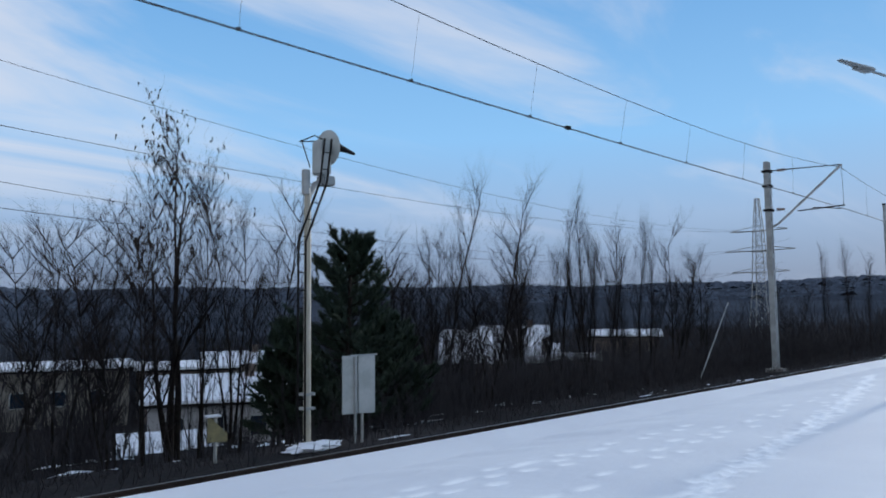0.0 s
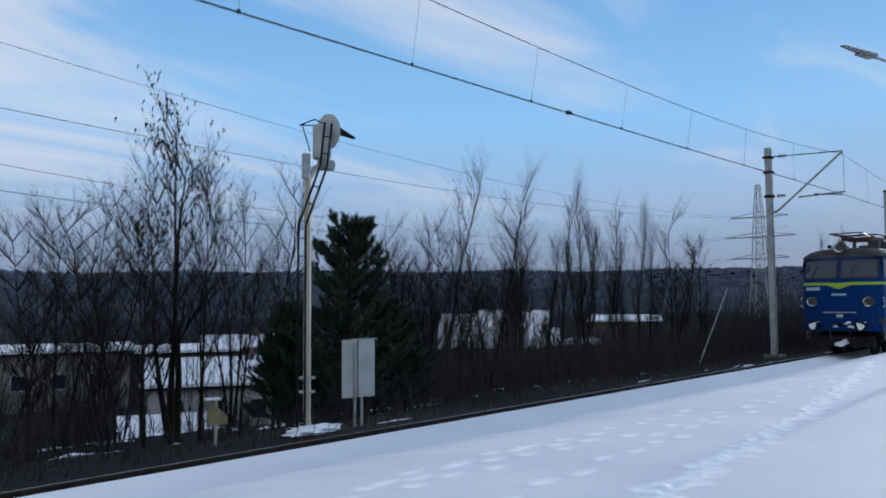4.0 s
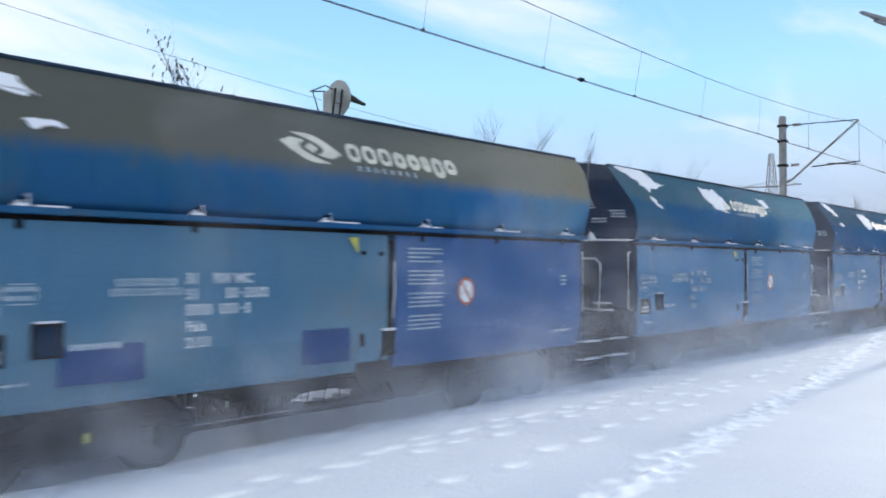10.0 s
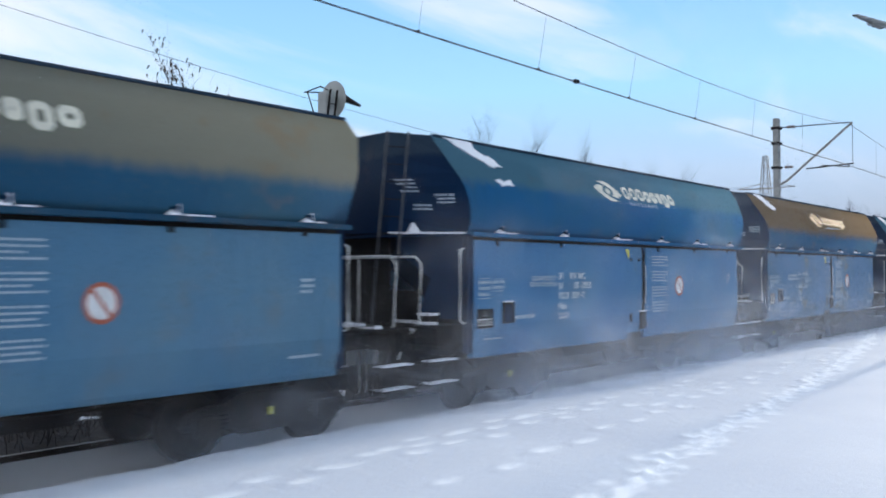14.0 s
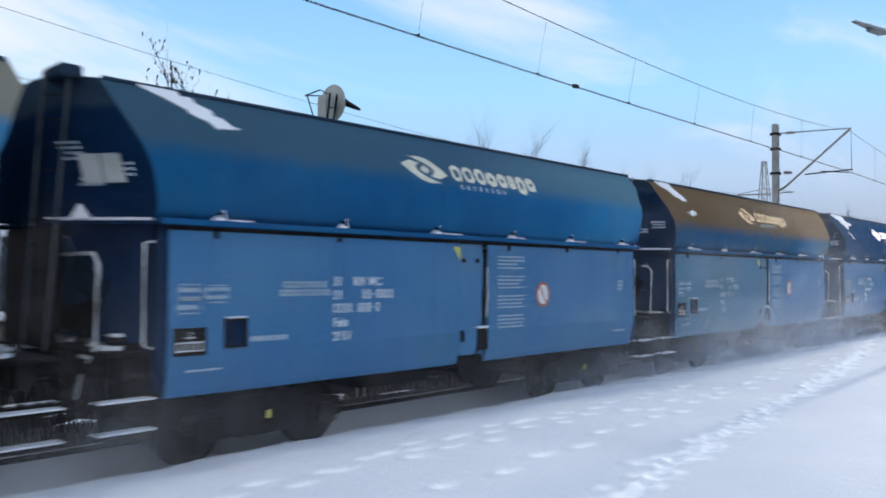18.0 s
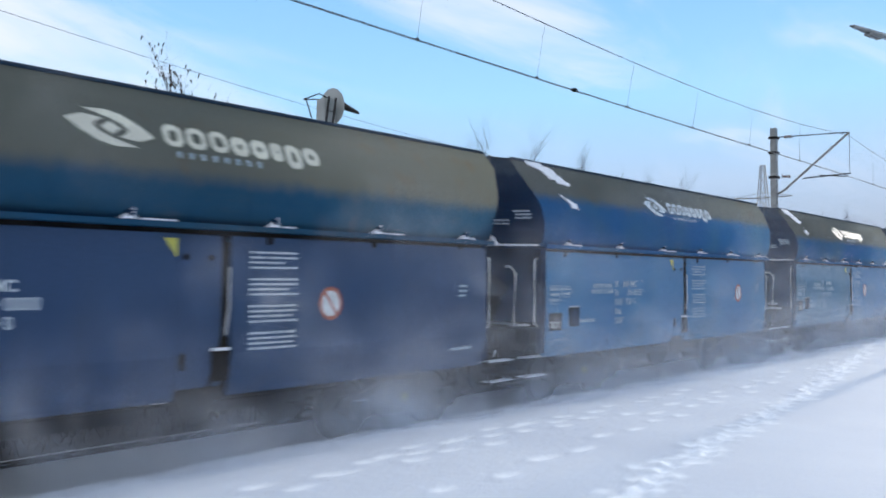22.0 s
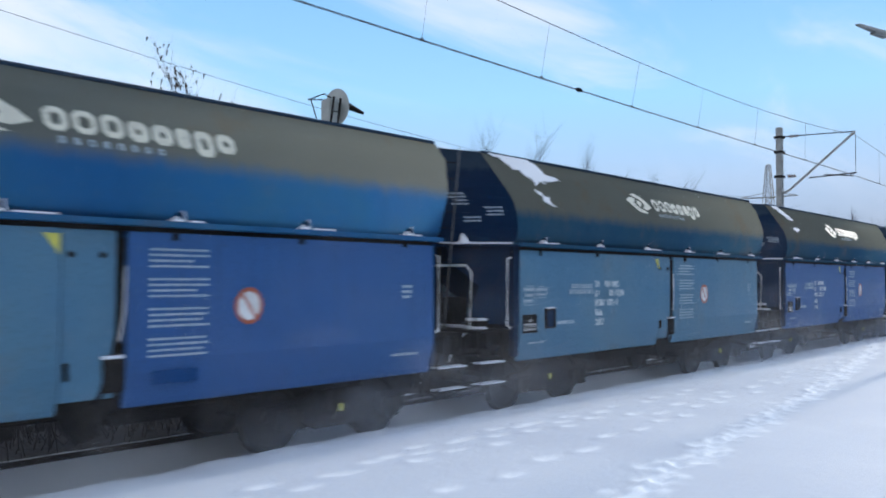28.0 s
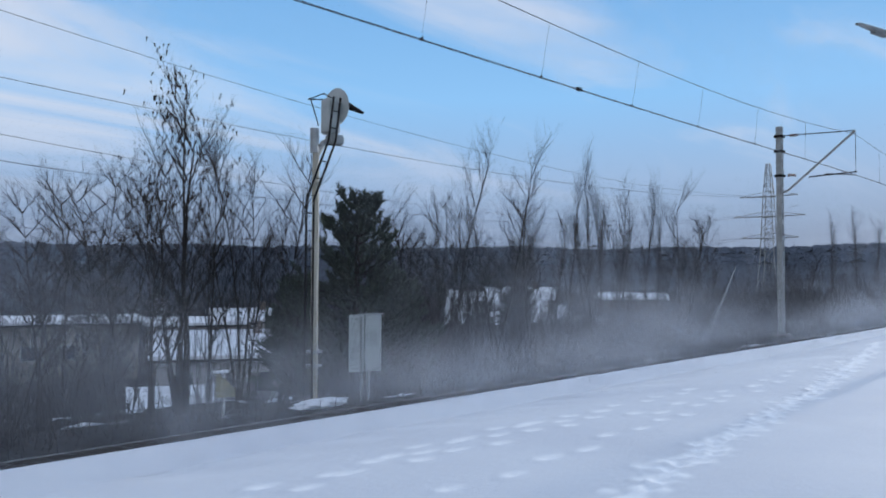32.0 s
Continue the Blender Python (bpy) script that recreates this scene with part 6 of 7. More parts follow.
for a in range(4):
    c, s_ = math.cos(a * math.pi / 4), math.sin(a * math.pi / 4)
    slab(star, [(4.78 + 0.2 * c - 0.01 * s_, 1.5 + 0.26 * s_ + 0.01 * c), (4.78 + 0.2 * c + 0.01 * s_, 1.5 + 0.26 * s_ - 0.01 * c), (4.78 - 0.2 * c + 0.01 * s_, 1.5 - 0.26 * s_ - 0.01 * c), (4.78 - 0.2 * c - 0.01 * s_, 1.5 - 0.26 * s_ + 0.01 * c)], sp, 0.010)
part("graffiti_star", star, WHITE, w)
# two pale panels on the leading end of another
panels = B()
for u0 in (0.34, 0.61):
    slab(panels, rect(u0, u0 + 0.25, 3.08, 3.40), bay_put, 0.010)
bmesh.ops.recalc_face_normals(panels, faces=panels.faces)
part("notice_panel", panels, BOARD, wagons[15])
part("ladder_head", soft_box(-6.20, -5.95, -1.0, -0.55, 4.22, 4.36, 0.02), PAINT["end"], wagons[15])
# a warning plate on the leading end of another
for k, u0, z0 in ((7, 0.35, 3.3), (19, 0.22, 3.12)):
    plate = slab(B(), rect(u0, u0 + 0.22, z0, z0 + 0.22), bay_put, 0.012)
    bmesh.ops.recalc_face_normals(plate, faces=plate.faces)
    part("warning_plate", plate, YELLOW, wagons[k])


# ---- electric locomotive, its front towards -x ----
LB = 18.5


def nose_x(y, z):
    """How far the front stands back from the buffers' plane."""
    a = min(1.0, abs(y) / 1.52)
    x = 0.62 + 0.16 * a ** 2 + 0.30 * a ** 7
    if z > 2.82:
        x += (z - 2.82) * 0.36
    if z < 1.3:
        x += (1.3 - z) * 0.06
    return x


NY = [1.52 * v for v in (-1, -0.985, -0.95, -0.88, -0.75, -0.55, -0.3, 0, 0.3, 0.55, 0.75, 0.88, 0.95, 0.985, 1)]


def body_ring(bm, z, grow=0.0, dip=0.0):
    pts = []
    for y in NY:
        pts.append((nose_x(y, z) - grow, y * (1 + grow / 1.52), z - dip * max(0.0, 1 - abs(y) / 0.36)))
    for y in NY[::-1]:
        pts.append((LB - nose_x(y, z) + grow, y * (1 + grow / 1.52), z - dip * max(0.0, 1 - abs(y) / 0.36)))
    return [bm.verts.new(p) for p in pts]


def loft(bm, rings, cap=True):
    n = len(rings[0])
    for p, q in zip(rings, rings[1:]):
        for k in range(n):
            bm.faces.new((p[k], p[(k + 1) % n], q[(k + 1) % n], q[k]))
    if cap:
        bm.faces.new(rings[0][::-1])
        bm.faces.new(rings[-1])
    bmesh.ops.recalc_face_normals(bm, faces=bm.faces)
    return bm


def nose_patch(bm, y0, y1, z0, z1, rear, off, slant=0.0):
    """A pane or plate laid on the rounded front."""
    ny, nz = 8, 5
    def at(i, j, d):
        y = y0 + (y1 - y0) * i / ny
        z = z0 + (z1 - z0) * j / nz
        y += slant * (z - z0)
        x = nose_x(y, z) - d
        return (LB - x, y, z) if rear else (x, y, z)
    outer = [[bm.verts.new(at(i, j, off)) for i in range(ny + 1)] for j in range(nz + 1)]
    inner = [[bm.verts.new(at(i, j, -0.03)) for i in range(ny + 1)] for j in range(nz + 1)]
    for g in (outer, inner):
        for a, b in zip(g, g[1:]):
            for i in range(ny):
                bm.faces.new((a[i], a[i + 1], b[i + 1], b[i]))
    for i in range(ny):
        bm.faces.new((outer[0][i], inner[0][i], inner[0][i + 1], outer[0][i + 1]))
        bm.faces.new((outer[-1][i], outer[-1][i + 1], inner[-1][i + 1], inner[-1][i]))
    bmesh.ops.recalc_face_normals(bm, faces=bm.faces)
    return bm


def side_plate(x0, x1, z0, z1, s, depth=0.02, inset=0.0, r=0.03):
    bm = soft_box(x0, x1, *sorted((s * (1.50 - inset), s * (1.52 + depth))), z0, z1, min(r, abs(depth) + 0.012))
    return bm


def lamp(t, x, y, z, r, rear=False):
    way = 1 if rear else -1
    bm = tube(B(), [(x - way * 0.16, y, z), (x + way * 0.02, y, z), (x + way * 0.06, y, z), (x + way * 0.05, y, z)], [r * 1.02, r * 1.08, r, r * 0.86], 28)
    body = part("headlight", bm, LOCO_ROOF, t)
    bowl = B()
    rings = [[bowl.verts.new((x + way * (0.055 - 0.09 * (1 - q * q)), y + r * 0.86 * q * math.cos(a), z + r * 0.86 * q * math.sin(a))) for a in (k * math.tau / 24 for k in range(24))] for q in (1.0, 0.8, 0.6, 0.4, 0.2)]
    for p, q in zip(rings, rings[1:]):
        for k in range(24):
            bowl.faces.new((p[k], p[(k + 1) % 24], q[(k + 1) % 24], q[k]))
    bowl.faces.new(rings[-1])
    for fc in bowl.faces:
        fc.smooth = True
    bmesh.ops.translate(bowl, verts=bowl.verts, vec=(way * 0.02, 0, 0))
    part("reflector", bowl, SILVER, body, "bright silvered reflector")
    part("bulb", tube(B(), [(x - way * 0.01, y, z), (x + way * 0.03, y, z), (x + way * 0.05, y, z)], [0.05, 0.065, 0.03], 12), LIT, body, "lit white lamp")


def pantograph(t, cx, raised):
    top = 6.255 if raised else 4.86
    zb, yk = 4.66, 0.62
    p = part("pantograph", box(B(), cx - 0.95, cx + 0.95, -0.62, -0.54, zb - 0.05, zb + 0.05), PANTO_RED, t, "rust-red pantograph frame")
    part("base_beam", box(B(), cx - 0.95, cx + 0.95, 0.54, 0.62, zb - 0.05, zb + 0.05), PANTO_RED, p)
    for x in (-0.85, 0.85):
        part("cross_beam", box(B(), cx + x - 0.05, cx + x + 0.05, -0.62, 0.62, zb - 0.06, zb + 0.04), PANTO_RED, p)
    for e in (-1, 1):
        kx, kz = (cx + e * 1.52, 5.42) if raised else (cx + e * 2.45, 4.80)
        hx = cx + e * 0.13
        for s in (-1, 1):
            part("lower_arm", tube(B(), [(cx + e * 0.42, s * 0.40, zb + 0.05), (kx, s * yk, kz)], [0.05, 0.032], 8), PANTO_RED, p)
            part("upper_arm", tube(B(), [(kx, s * yk, kz), (hx, s * 0.30, top - 0.12)], [0.02, 0.016], 6), BLACK, p)
            part("brace", tube(B(), [(kx, s * yk, kz), (hx, -s * 0.30, top - 0.12)], 0.011, 5), BLACK, p)
        part("knee_bar", tube(B(), [(kx, -yk, kz), (kx, yk, kz)], 0.024, 7), BLACK, p)
    for e in (-1, 1):
        x = cx + e * 0.17
        part("contact_strip", tube(B(), [(x, -0.98, top - 0.26), (x, -0.86, top - 0.08), (x, -0.62, top), (x, 0.62, top), (x, 0.86, top - 0.08), (x, 0.98, top - 0.26)], 0.022, 6), BLACK, p)
    for s in (-1, 1):
        part("head_carrier", tube(B(), [(cx - 0.2, s * 0.45, top - 0.04), (cx, s * 0.32, top - 0.14), (cx + 0.2, s * 0.45, top - 0.04)], 0.02, 6), BLACK, p)
    for x in (-0.9, 0.9):
        for s in (-1, 1):
            bm = B()
            for i in range(4):
                tube(bm, [(cx + x, s * 0.58, 4.28 + i * 0.085), (cx + x, s * 0.58, 4.36 + i * 0.085)], [0.10, 0.065], 12)
            part("insulator", bm, INSULATOR, p)
    return p


def loco_bogie(t, cx):
    b = part("bogie", box(B(), cx - 2.2, cx + 2.2, -0.8, 0.8, 0.62, 0.92), BLACK, t)
    for s in (-1, 1):
        outline = [(-2.5, 0.62), (-2.4, 0.98), (-1.9, 1.02), (-1.3, 0.86), (1.3, 0.86), (1.9, 1.02), (2.4, 0.98), (2.5, 0.62), (2.1, 0.50), (1.3, 0.56), (0.5, 0.5), (-0.5, 0.5), (-1.3, 0.56), (-2.1, 0.50)]
        bm = xz_prism(B(), outline, s * 1.10 - 0.07, s * 1.10 + 0.07)
        bmesh.ops.translate(bm, verts=bm.verts, vec=(cx, 0, 0))
        part("side_frame", bm, IRON, b)
        for dx in (-1.75, 0, 1.75):
            part("axle_box", soft_box(cx + dx - 0.19, cx + dx + 0.19, s * 1.24 - 0.10, s * 1.24 + 0.10, 0.40, 0.82, 0.05), BLACK, b)
            part("axle_cap", tube(B(), [(cx + dx, s * 1.33, 0.62), (cx + dx, s * 1.37, 0.62)], 0.12, 14), IRON, b)
            for e in (-0.36, 0.36):
                part("spring", coil(cx + dx + e, s * 1.2, 0.42, 0.80, 0.075, 0.018, 6), IRON, b)
            part("brake_hanger", tube(B(), [(cx + dx + 0.72, s * 0.95, 0.95), (cx + dx + 0.76, s * 0.95, 0.35)], 0.04, 6), IRON, b)
        part("sand_pipe", tube(B(), [(cx - 2.35, s * 0.9, 0.9), (cx - 2.5, s * 0.86, 0.5), (cx - 2.45, s * 0.78, 0.14)], 0.025, 6), IRON, b)
        part("brake_cylinder", tube(B(), [(cx + 0.75, s * 1.22, 0.98), (cx + 1.2, s * 1.22, 0.98)], 0.12, 12), BLACK, b)
    sets = []
    for dx in (-1.75, 0, 1.75):
        w = part("wheelset", wheelset_mesh(0.625), IRON, b)
        w.matrix_basis = pose(cx + dx, 0, 0.625)
        sets.append(w)
    return b


def locomotive():
    rng = random.Random(9)
    t = tagged(new("locomotive"), "blue electric freight locomotive with a lime green stripe", "locomotive")
    bm = B()
    loft(bm, [body_ring(bm, z) for z in (1.30, 1.5, 1.9, 2.3, 2.6, 2.82, 3.1, 3.45, 3.74)])
    part("body", bm, LOCO_BLUE, t)
    bm = B()
    loft(bm, [body_ring(bm, z) for z in (1.07, 1.298)])
    part("sill", bm, LOCO_GRIME, t, "grime-coated lower edge of the body")
    bm = B()
    loft(bm, [body_ring(bm, 2.622, 0.005, 0.17), body_ring(bm, 2.735, 0.005, 0.03)])
    part("stripe", bm, LIME, t, "lime green stripe round the body")
    # roof: shoulders and a flat top, drawn in at both ends
    bm = B()
    prof = [(1.535, 3.742), (1.53, 3.80), (1.46, 3.93), (1.30, 4.05), (1.0, 4.15), (0.5, 4.20), (0.0, 4.215)]
    rings = []
    for x, k, dz in ((1.00, 0.92, 0.05), (1.10, 0.965, 0.45), (1.4, 0.985, 0.78), (2.2, 1.0, 0.95), (4.0, 1.0, 1.0), (5.9, 1.0, 1.0), (9.25, 1.0, 1.0), (12.8, 1.0, 1.0), (14.5, 1.0, 1.0), (16.3, 1.0, 0.95), (17.1, 0.985, 0.78), (17.4, 0.965, 0.45), (17.5, 0.92, 0.05)):
        zz = 0.25 + 0.75 * dz
        row = [(y * k, 3.742 + (z - 3.742) * zz) for y, z in prof]
        row = row + [(-y, z) for y, z in row[-2::-1]]
        rings.append([bm.verts.new((x, y, z)) for y, z in row])
    n = len(rings[0])
    for i, (p, q) in enumerate(zip(rings, rings[1:])):
        for k in range(n - 1):
            f = bm.faces.new((p[k], p[k + 1], q[k + 1], q[k]))
            f.smooth = True
            f.material_index = 1 if i < 4 else 0
        bm.faces.new((p[0], q[0], q[-1], p[-1]))
    bm.faces.new(rings[0])
    bm.faces.new(rings[-1][::-1])
    bmesh.ops.recalc_face_normals(bm, faces=bm.faces)
    roof = part("roof", bm, LOCO_ROOF, t)
    roof.data.materials.append(ROOF_FRONT)
    for x in (5.9, 8.9, 12.9):
        pts = [(x, y * 1.008, z + 0.006) for y, z in prof] + [(x, -y * 1.008, z + 0.006) for y, z in prof[-2::-1]]
        part("roof_seam", tube(B(), pts, 0.02, 5), ROOF_FRONT, t)
    for s in (-1, 1):
        part("gutter", box(B(), 1.3, 17.2, *sorted((s * 1.52, s * 1.555)), 3.725, 3.75), ROOF_FRONT, t)
        part("gutter_snow", box(B(), 4.25, 5.0, *sorted((s * 1.54, s * 1.575)), 3.752, 3.775), SNOW, t)
        part("gutter_snow", box(B(), 8.2, 10.4, *sorted((s * 1.545, s * 1.57)), 3.752, 3.765), SNOW, t)
    # brow that carries the top headlight, at both ends
    for rear in (False, True):
        way = 1 if rear else -1
        x = LB - 1.05 if rear else 1.05
        brow = tube(B(), [(x + way * 0.04, 0.0, 4.16), (x - way * 0.7, 0.0, 4.14)], [0.25, 0.15], 16)
        part("lamp_housing", brow, ROOF_FRONT, t)
        lamp(t, x + way * 0.10, 0.0, 4.16, 0.22, rear)
        for s in (-1, 1):
            lamp(t, (LB - nose_x(1.05, 1.95) if rear else nose_x(1.05, 1.95)) + way * 0.02, s * 1.06, 1.95, 0.20, rear)
        for y0, y1, sl in ((-1.36, -0.09, 0.10), (0.09, 1.36, -0.10)):
            part("windscreen_rubber", nose_patch(B(), y0 - 0.04, y1 + 0.04, 2.88, 3.66, rear, 0.012), GUM, t)
            part("windscreen", nose_patch(B(), y0 + 0.02, y1 - 0.02, 2.94, 3.60, rear, 0.02), GLASS, t)
            part("wiper", tube(B(), [(nose_x(y1 - 0.3, 2.9) - 0.05 if not rear else LB - nose_x(y1 - 0.3, 2.9) + 0.05, y1 - 0.3, 2.9), (nose_x(y1 - 0.5, 3.4) - 0.04 if not rear else LB - nose_x(y1 - 0.5, 3.4) + 0.04, y1 - 0.5, 3.4)], 0.012, 5), BLACK, t)
        part("front_number_bars", nose_patch(B(), 0.72, 1.32, 2.42, 2.54, rear, 0.006), FADED, t)
        part("front_number_bars", nose_patch(B(), -0.28, 0.28, 2.20, 2.28, rear, 0.006), FADED, t)
        part("coupler_shelf", nose_patch(B(), -0.62, 0.62, 1.50, 1.54, rear, 0.06), GALV, t)
        part("plate", nose_patch(B(), -0.12, 0.12, 1.32, 1.44, rear, 0.01), FADED, t)
        part("buffer_beam", nose_patch(B(), -1.35, 1.35, 0.78, 1.28, rear, 0.02), LOCO_BLUE, t)
        for s in (-1, 1):
            gx = nose_x(1.45, 1.9)
            part("grab_rail", tube(B(), [(LB - gx if rear else gx, s * 1.50, 2.12), (LB - gx + 0.05 if rear else gx - 0.05, s * 1.56, 2.10), (LB - gx + 0.05 if rear else gx - 0.05, s * 1.56, 1.75), (LB - gx if rear else gx, s * 1.50, 1.73)], 0.014, 6), WHITE, t)
            outline = [(0.86, 1.075), (0.90, 0.78), (1.65, 0.74), (2.15, 1.075)]
            if rear:
                outline = [(LB - a, b) for a, b in outline]
            part("cab_skirt", xz_prism(B(), outline, *sorted((s * 1.2, s * 1.49))), LOCO_BLUE, t)
            x0, x1 = (LB - 1.62, LB - 1.28) if rear else (1.28, 1.62)
            part("foot_step", tube(B(), [(x0, s * 1.47, 0.78), (x0, s * 1.47, 0.45), (x1, s * 1.47, 0.45), (x1, s * 1.47, 0.78)], 0.015, 6), GALV, t)
        part("snow_plough", xz_prism(B(), [(LB - 0.72, 0.55), (LB - 0.62, 0.16), (LB - 1.0, 0.2), (LB - 1.0, 0.6)] if rear else [(0.72, 0.55), (0.62, 0.16), (1.0, 0.2), (1.0, 0.6)], -1.2, 1.2), BLACK, t)
        bm = B()
        for k in range(12):       # packed snow on the coupling and plough
            y, z = rng.uniform(-0.55, 0.35), rng.uniform(0.2, 0.5) if k < 7 else rng.uniform(0.9, 1.15)
            xx = 0.60 - rng.uniform(0, 0.08)
            r = rng.uniform(0.06, 0.15)
            xx = LB - xx if rear else xx
            slab(bm, [(y + r * 1.5 * math.cos(a) * rng.uniform(0.5, 1.1), z + r * 0.7 * math.sin(a) * rng.uniform(0.5, 1.1)) for a in (j * math.tau / 9 for j in range(9))], lambda u, v, d: Vector((xx + way * d * 5, u, v)), 0.012)
        bmesh.ops.recalc_face_normals(bm, faces=bm.faces)
        part("packed_snow", bm, SNOW, t)
        buffers(t, LB - 0.64 if rear else 0.64, way, 1.0)
        coupling(t, LB - 0.66 if rear else 0.66, way)
    for s in (-1, 1):
        for m in (False, True):       # cab windows, doors and grilles, mirrored end for end
            def X(a, b):
                return (LB - b, LB - a) if m else (a, b)
            for a, b in ((1.20, 1.66), (1.84, 2.46)):
                x0, x1 = X(a, b)
                part("window_rubber", side_plate(x0 - 0.05, x1 + 0.05, 2.84, 3.68, s, 0.006), GUM, t)
                part("side_window", side_plate(x0, x1, 2.90, 3.63, s, 0.012), GLASS, t)
            x0, x1 = X(3.72, 4.42)
            for e in (x0 - 0.03, x1 + 0.0):
                part("door_post", box(B(), e, e + 0.03, *sorted((s * 1.50, s * 1.535)), 1.5, 3.70), LOCO_GRIME, t)
            d = part("cab_door", side_plate(x0 + 0.05, x1 - 0.05, 1.60, 3.66, s, 0.012), LOCO_BLUE, t)
            part("door_window", side_plate(x0 + 0.14, x1 - 0.16, 2.86, 3.56, s, 0.022), BROWN_GLASS, d)
            part("door_handle", tube(B(), [(x0 + 0.10, s * 1.55, 2.60), (x0 + 0.22, s * 1.56, 2.68)], 0.014, 6), BLACK, d)
            part("door_stripe", side_plate(x0 + 0.05, x1 - 0.05, 2.612, 2.74, s, 0.016), LIME, d)
            for e in (x0 - 0.09, x1 + 0.06):
                part("door_rail", tube(B(), [(e, s * 1.52, 3.60), (e, s * 1.58, 3.56), (e, s * 1.58, 1.52), (e, s * 1.52, 1.48)], 0.016, 6), LOCO_GRIME, t)
            part("door_step", soft_box(x0, x1, *sorted((s * 1.44, s * 1.56)), 1.44, 1.50, 0.01), BLACK, t)
            # black plate set proud of the side for the recess's shade
            part("step_recess", box(B(), x0 + 0.18, x1 - 0.12, *sorted((s * 1.45, s * 1.528)), 1.20, 1.36), BLACK, t)
            x0, x1 = X(4.70, 5.82)
            if m:
                x0, x1 = 13.48, 14.60
            up = part("upper_grille", side_plate(x0, x1, 2.84, 3.70, s, 0.004), LOCO_GRIME, t)
            for i in range(22):
                xx = x0 + 0.04 + (x1 - x0 - 0.08) * i / 21
                part("slat", box(B(), xx - 0.012, xx + 0.012, *sorted((s * 1.52, s * 1.54)), 2.87, 3.67), LOCO_GRIME, up)
            lo = part("lower_grille", side_plate(x0, x1, 1.71, 2.585, s, 0.004), BLACK, t)
            for i in range(16):
                zz = 1.74 + 0.82 * i / 15
                part("slat", box(B(), x0 + 0.03, x1 - 0.03, *sorted((s * 1.52, s * 1.536)), zz - 0.010, zz + 0.012), BLACK, lo)
        for a, b in ((7.20, 7.55), (9.38, 10.11), (11.81, 12.24)):
            part("engine_window", side_plate(a, b, 2.86, 3.66, s, 0.008), BROWN_GLASS, t)
            part("glazing_bar", box(B(), a, b, *sorted((s * 1.525, s * 1.538)), 3.25, 3.29), LOCO_GRIME, t)
        f = 1 if s < 0 else -1
        put = flat_put(1.524, s)
        part("emblem", emblem(B(), put, 7.27 if f > 0 else 11.9, 1.61, 1.23, 0.88, f), CREAM, t)
        bm = word_blocks(B(), put, 8.79 if f > 0 else 10.38, 1.85, 1.13, 0.56, (0.9, 0.95, 0.9), f, 0.105)
        word_blocks(bm, put, 10.0 if f > 0 else 9.17, 1.84, 1.90, 0.46, (1.0, 1.0, 0.75, 1.0, 1.05), f, 0.125, 3)
        part("wordmark", bm, CREAM, t)
        bm = B()
        for i in range(9):
            u = (8.76 + 0.245 * i) if f > 0 else (10.41 - 0.245 * i)
            slab(bm, rect(*sorted((u, u + f * 0.045)), 1.62, 1.78), put, 0.005)
        bmesh.ops.recalc_face_normals(bm, faces=bm.faces)
        part("subline", bm, FADED, t)
        part("number_bars", digit_blocks(B(), put, 7.68 if f > 0 else -9.14, 3.28, "oo oo o ooo ooo-o", 0.066, 0.21, f), WHITE, t)
        part("number_bars", text_bars(B(), put, 8.2 if f > 0 else -8.7, 8.72 if f > 0 else -8.2, 3.22, 1, 0.10, rng, f, 0.9), FADED, t)
        part("class_bars", digit_blocks(B(), put, 10.26 if f > 0 else -11.6, 3.16, "oooo-ooo", 0.125, 0.28, f), WHITE, t)
        for u in (6.2, 8.4, 10.6, 12.4):
            part("mark", text_bars(B(), put, u if f > 0 else -u - 0.2, u + 0.2 if f > 0 else -u, 1.24, 1, 0.09, rng, f), FADED, t)
        part("notice", slab(B(), rect(4.52, 4.63, 3.55, 3.66), put, 0.008), YELLOW, t)
        # equipment boxes between the bogies
        for a, b, z0 in ((7.78, 8.42, 0.62), (8.55, 10.20, 0.37), (10.32, 10.90, 0.65)):
            part("battery_box", soft_box(a, b, *sorted((s * 0.9, s * 1.40)), z0, 1.068, 0.02), LOCO_GRIME, t)
        part("air_reservoir", tube(B(), [(6.9, s * 1.1, 0.52), (8.3, s * 1.1, 0.52)], 0.15, 14), IRON, t)
        part("pipe_run", tube(B(), [(6.6, s * 1.25, 0.38), (8.2, s * 1.25, 0.28), (8.5, s * 1.25, 0.45)], 0.035, 7), GALV, t)
        part("icicle_snow", soft_box(8.1, 8.5, *sorted((s * 1.18, s * 1.3)), 0.16, 0.22, 0.02), SNOW, t)
        part("pipe_run", tube(B(), [(9.4, s * 1.25, 0.30), (10.7, s * 1.25, 0.26), (10.8, s * 1.25, 0.5)], 0.03, 7), GALV, t)
        part("walkway_rail", tube(B(), [(5.6, s * 0.92, 4.30), (16.4, s * 0.92, 4.28)], 0.014, 5), BLACK, t)
        for k in range(19):
            x = 5.7 + 0.6 * k
            part("rail_stud", box(B(), x - 0.02, x + 0.02, *sorted((s * 0.90, s * 0.94)), 4.14, 4.29), BLACK, t)
    part("underframe", box(B(), 1.2, LB - 1.2, -0.8, 0.8, 0.92, 1.068), BLACK, t)
    # roof gear
    pantograph(t, 4.35, False)
    pantograph(t, 14.6, True)
    part("bus_bar", tube(B(), [(6.9, -0.25, 4.95), (7.6, -0.25, 4.72), (11.0, -0.25, 4.62), (12.9, -0.25, 4.52)], 0.03, 7), PANTO_RED, t)
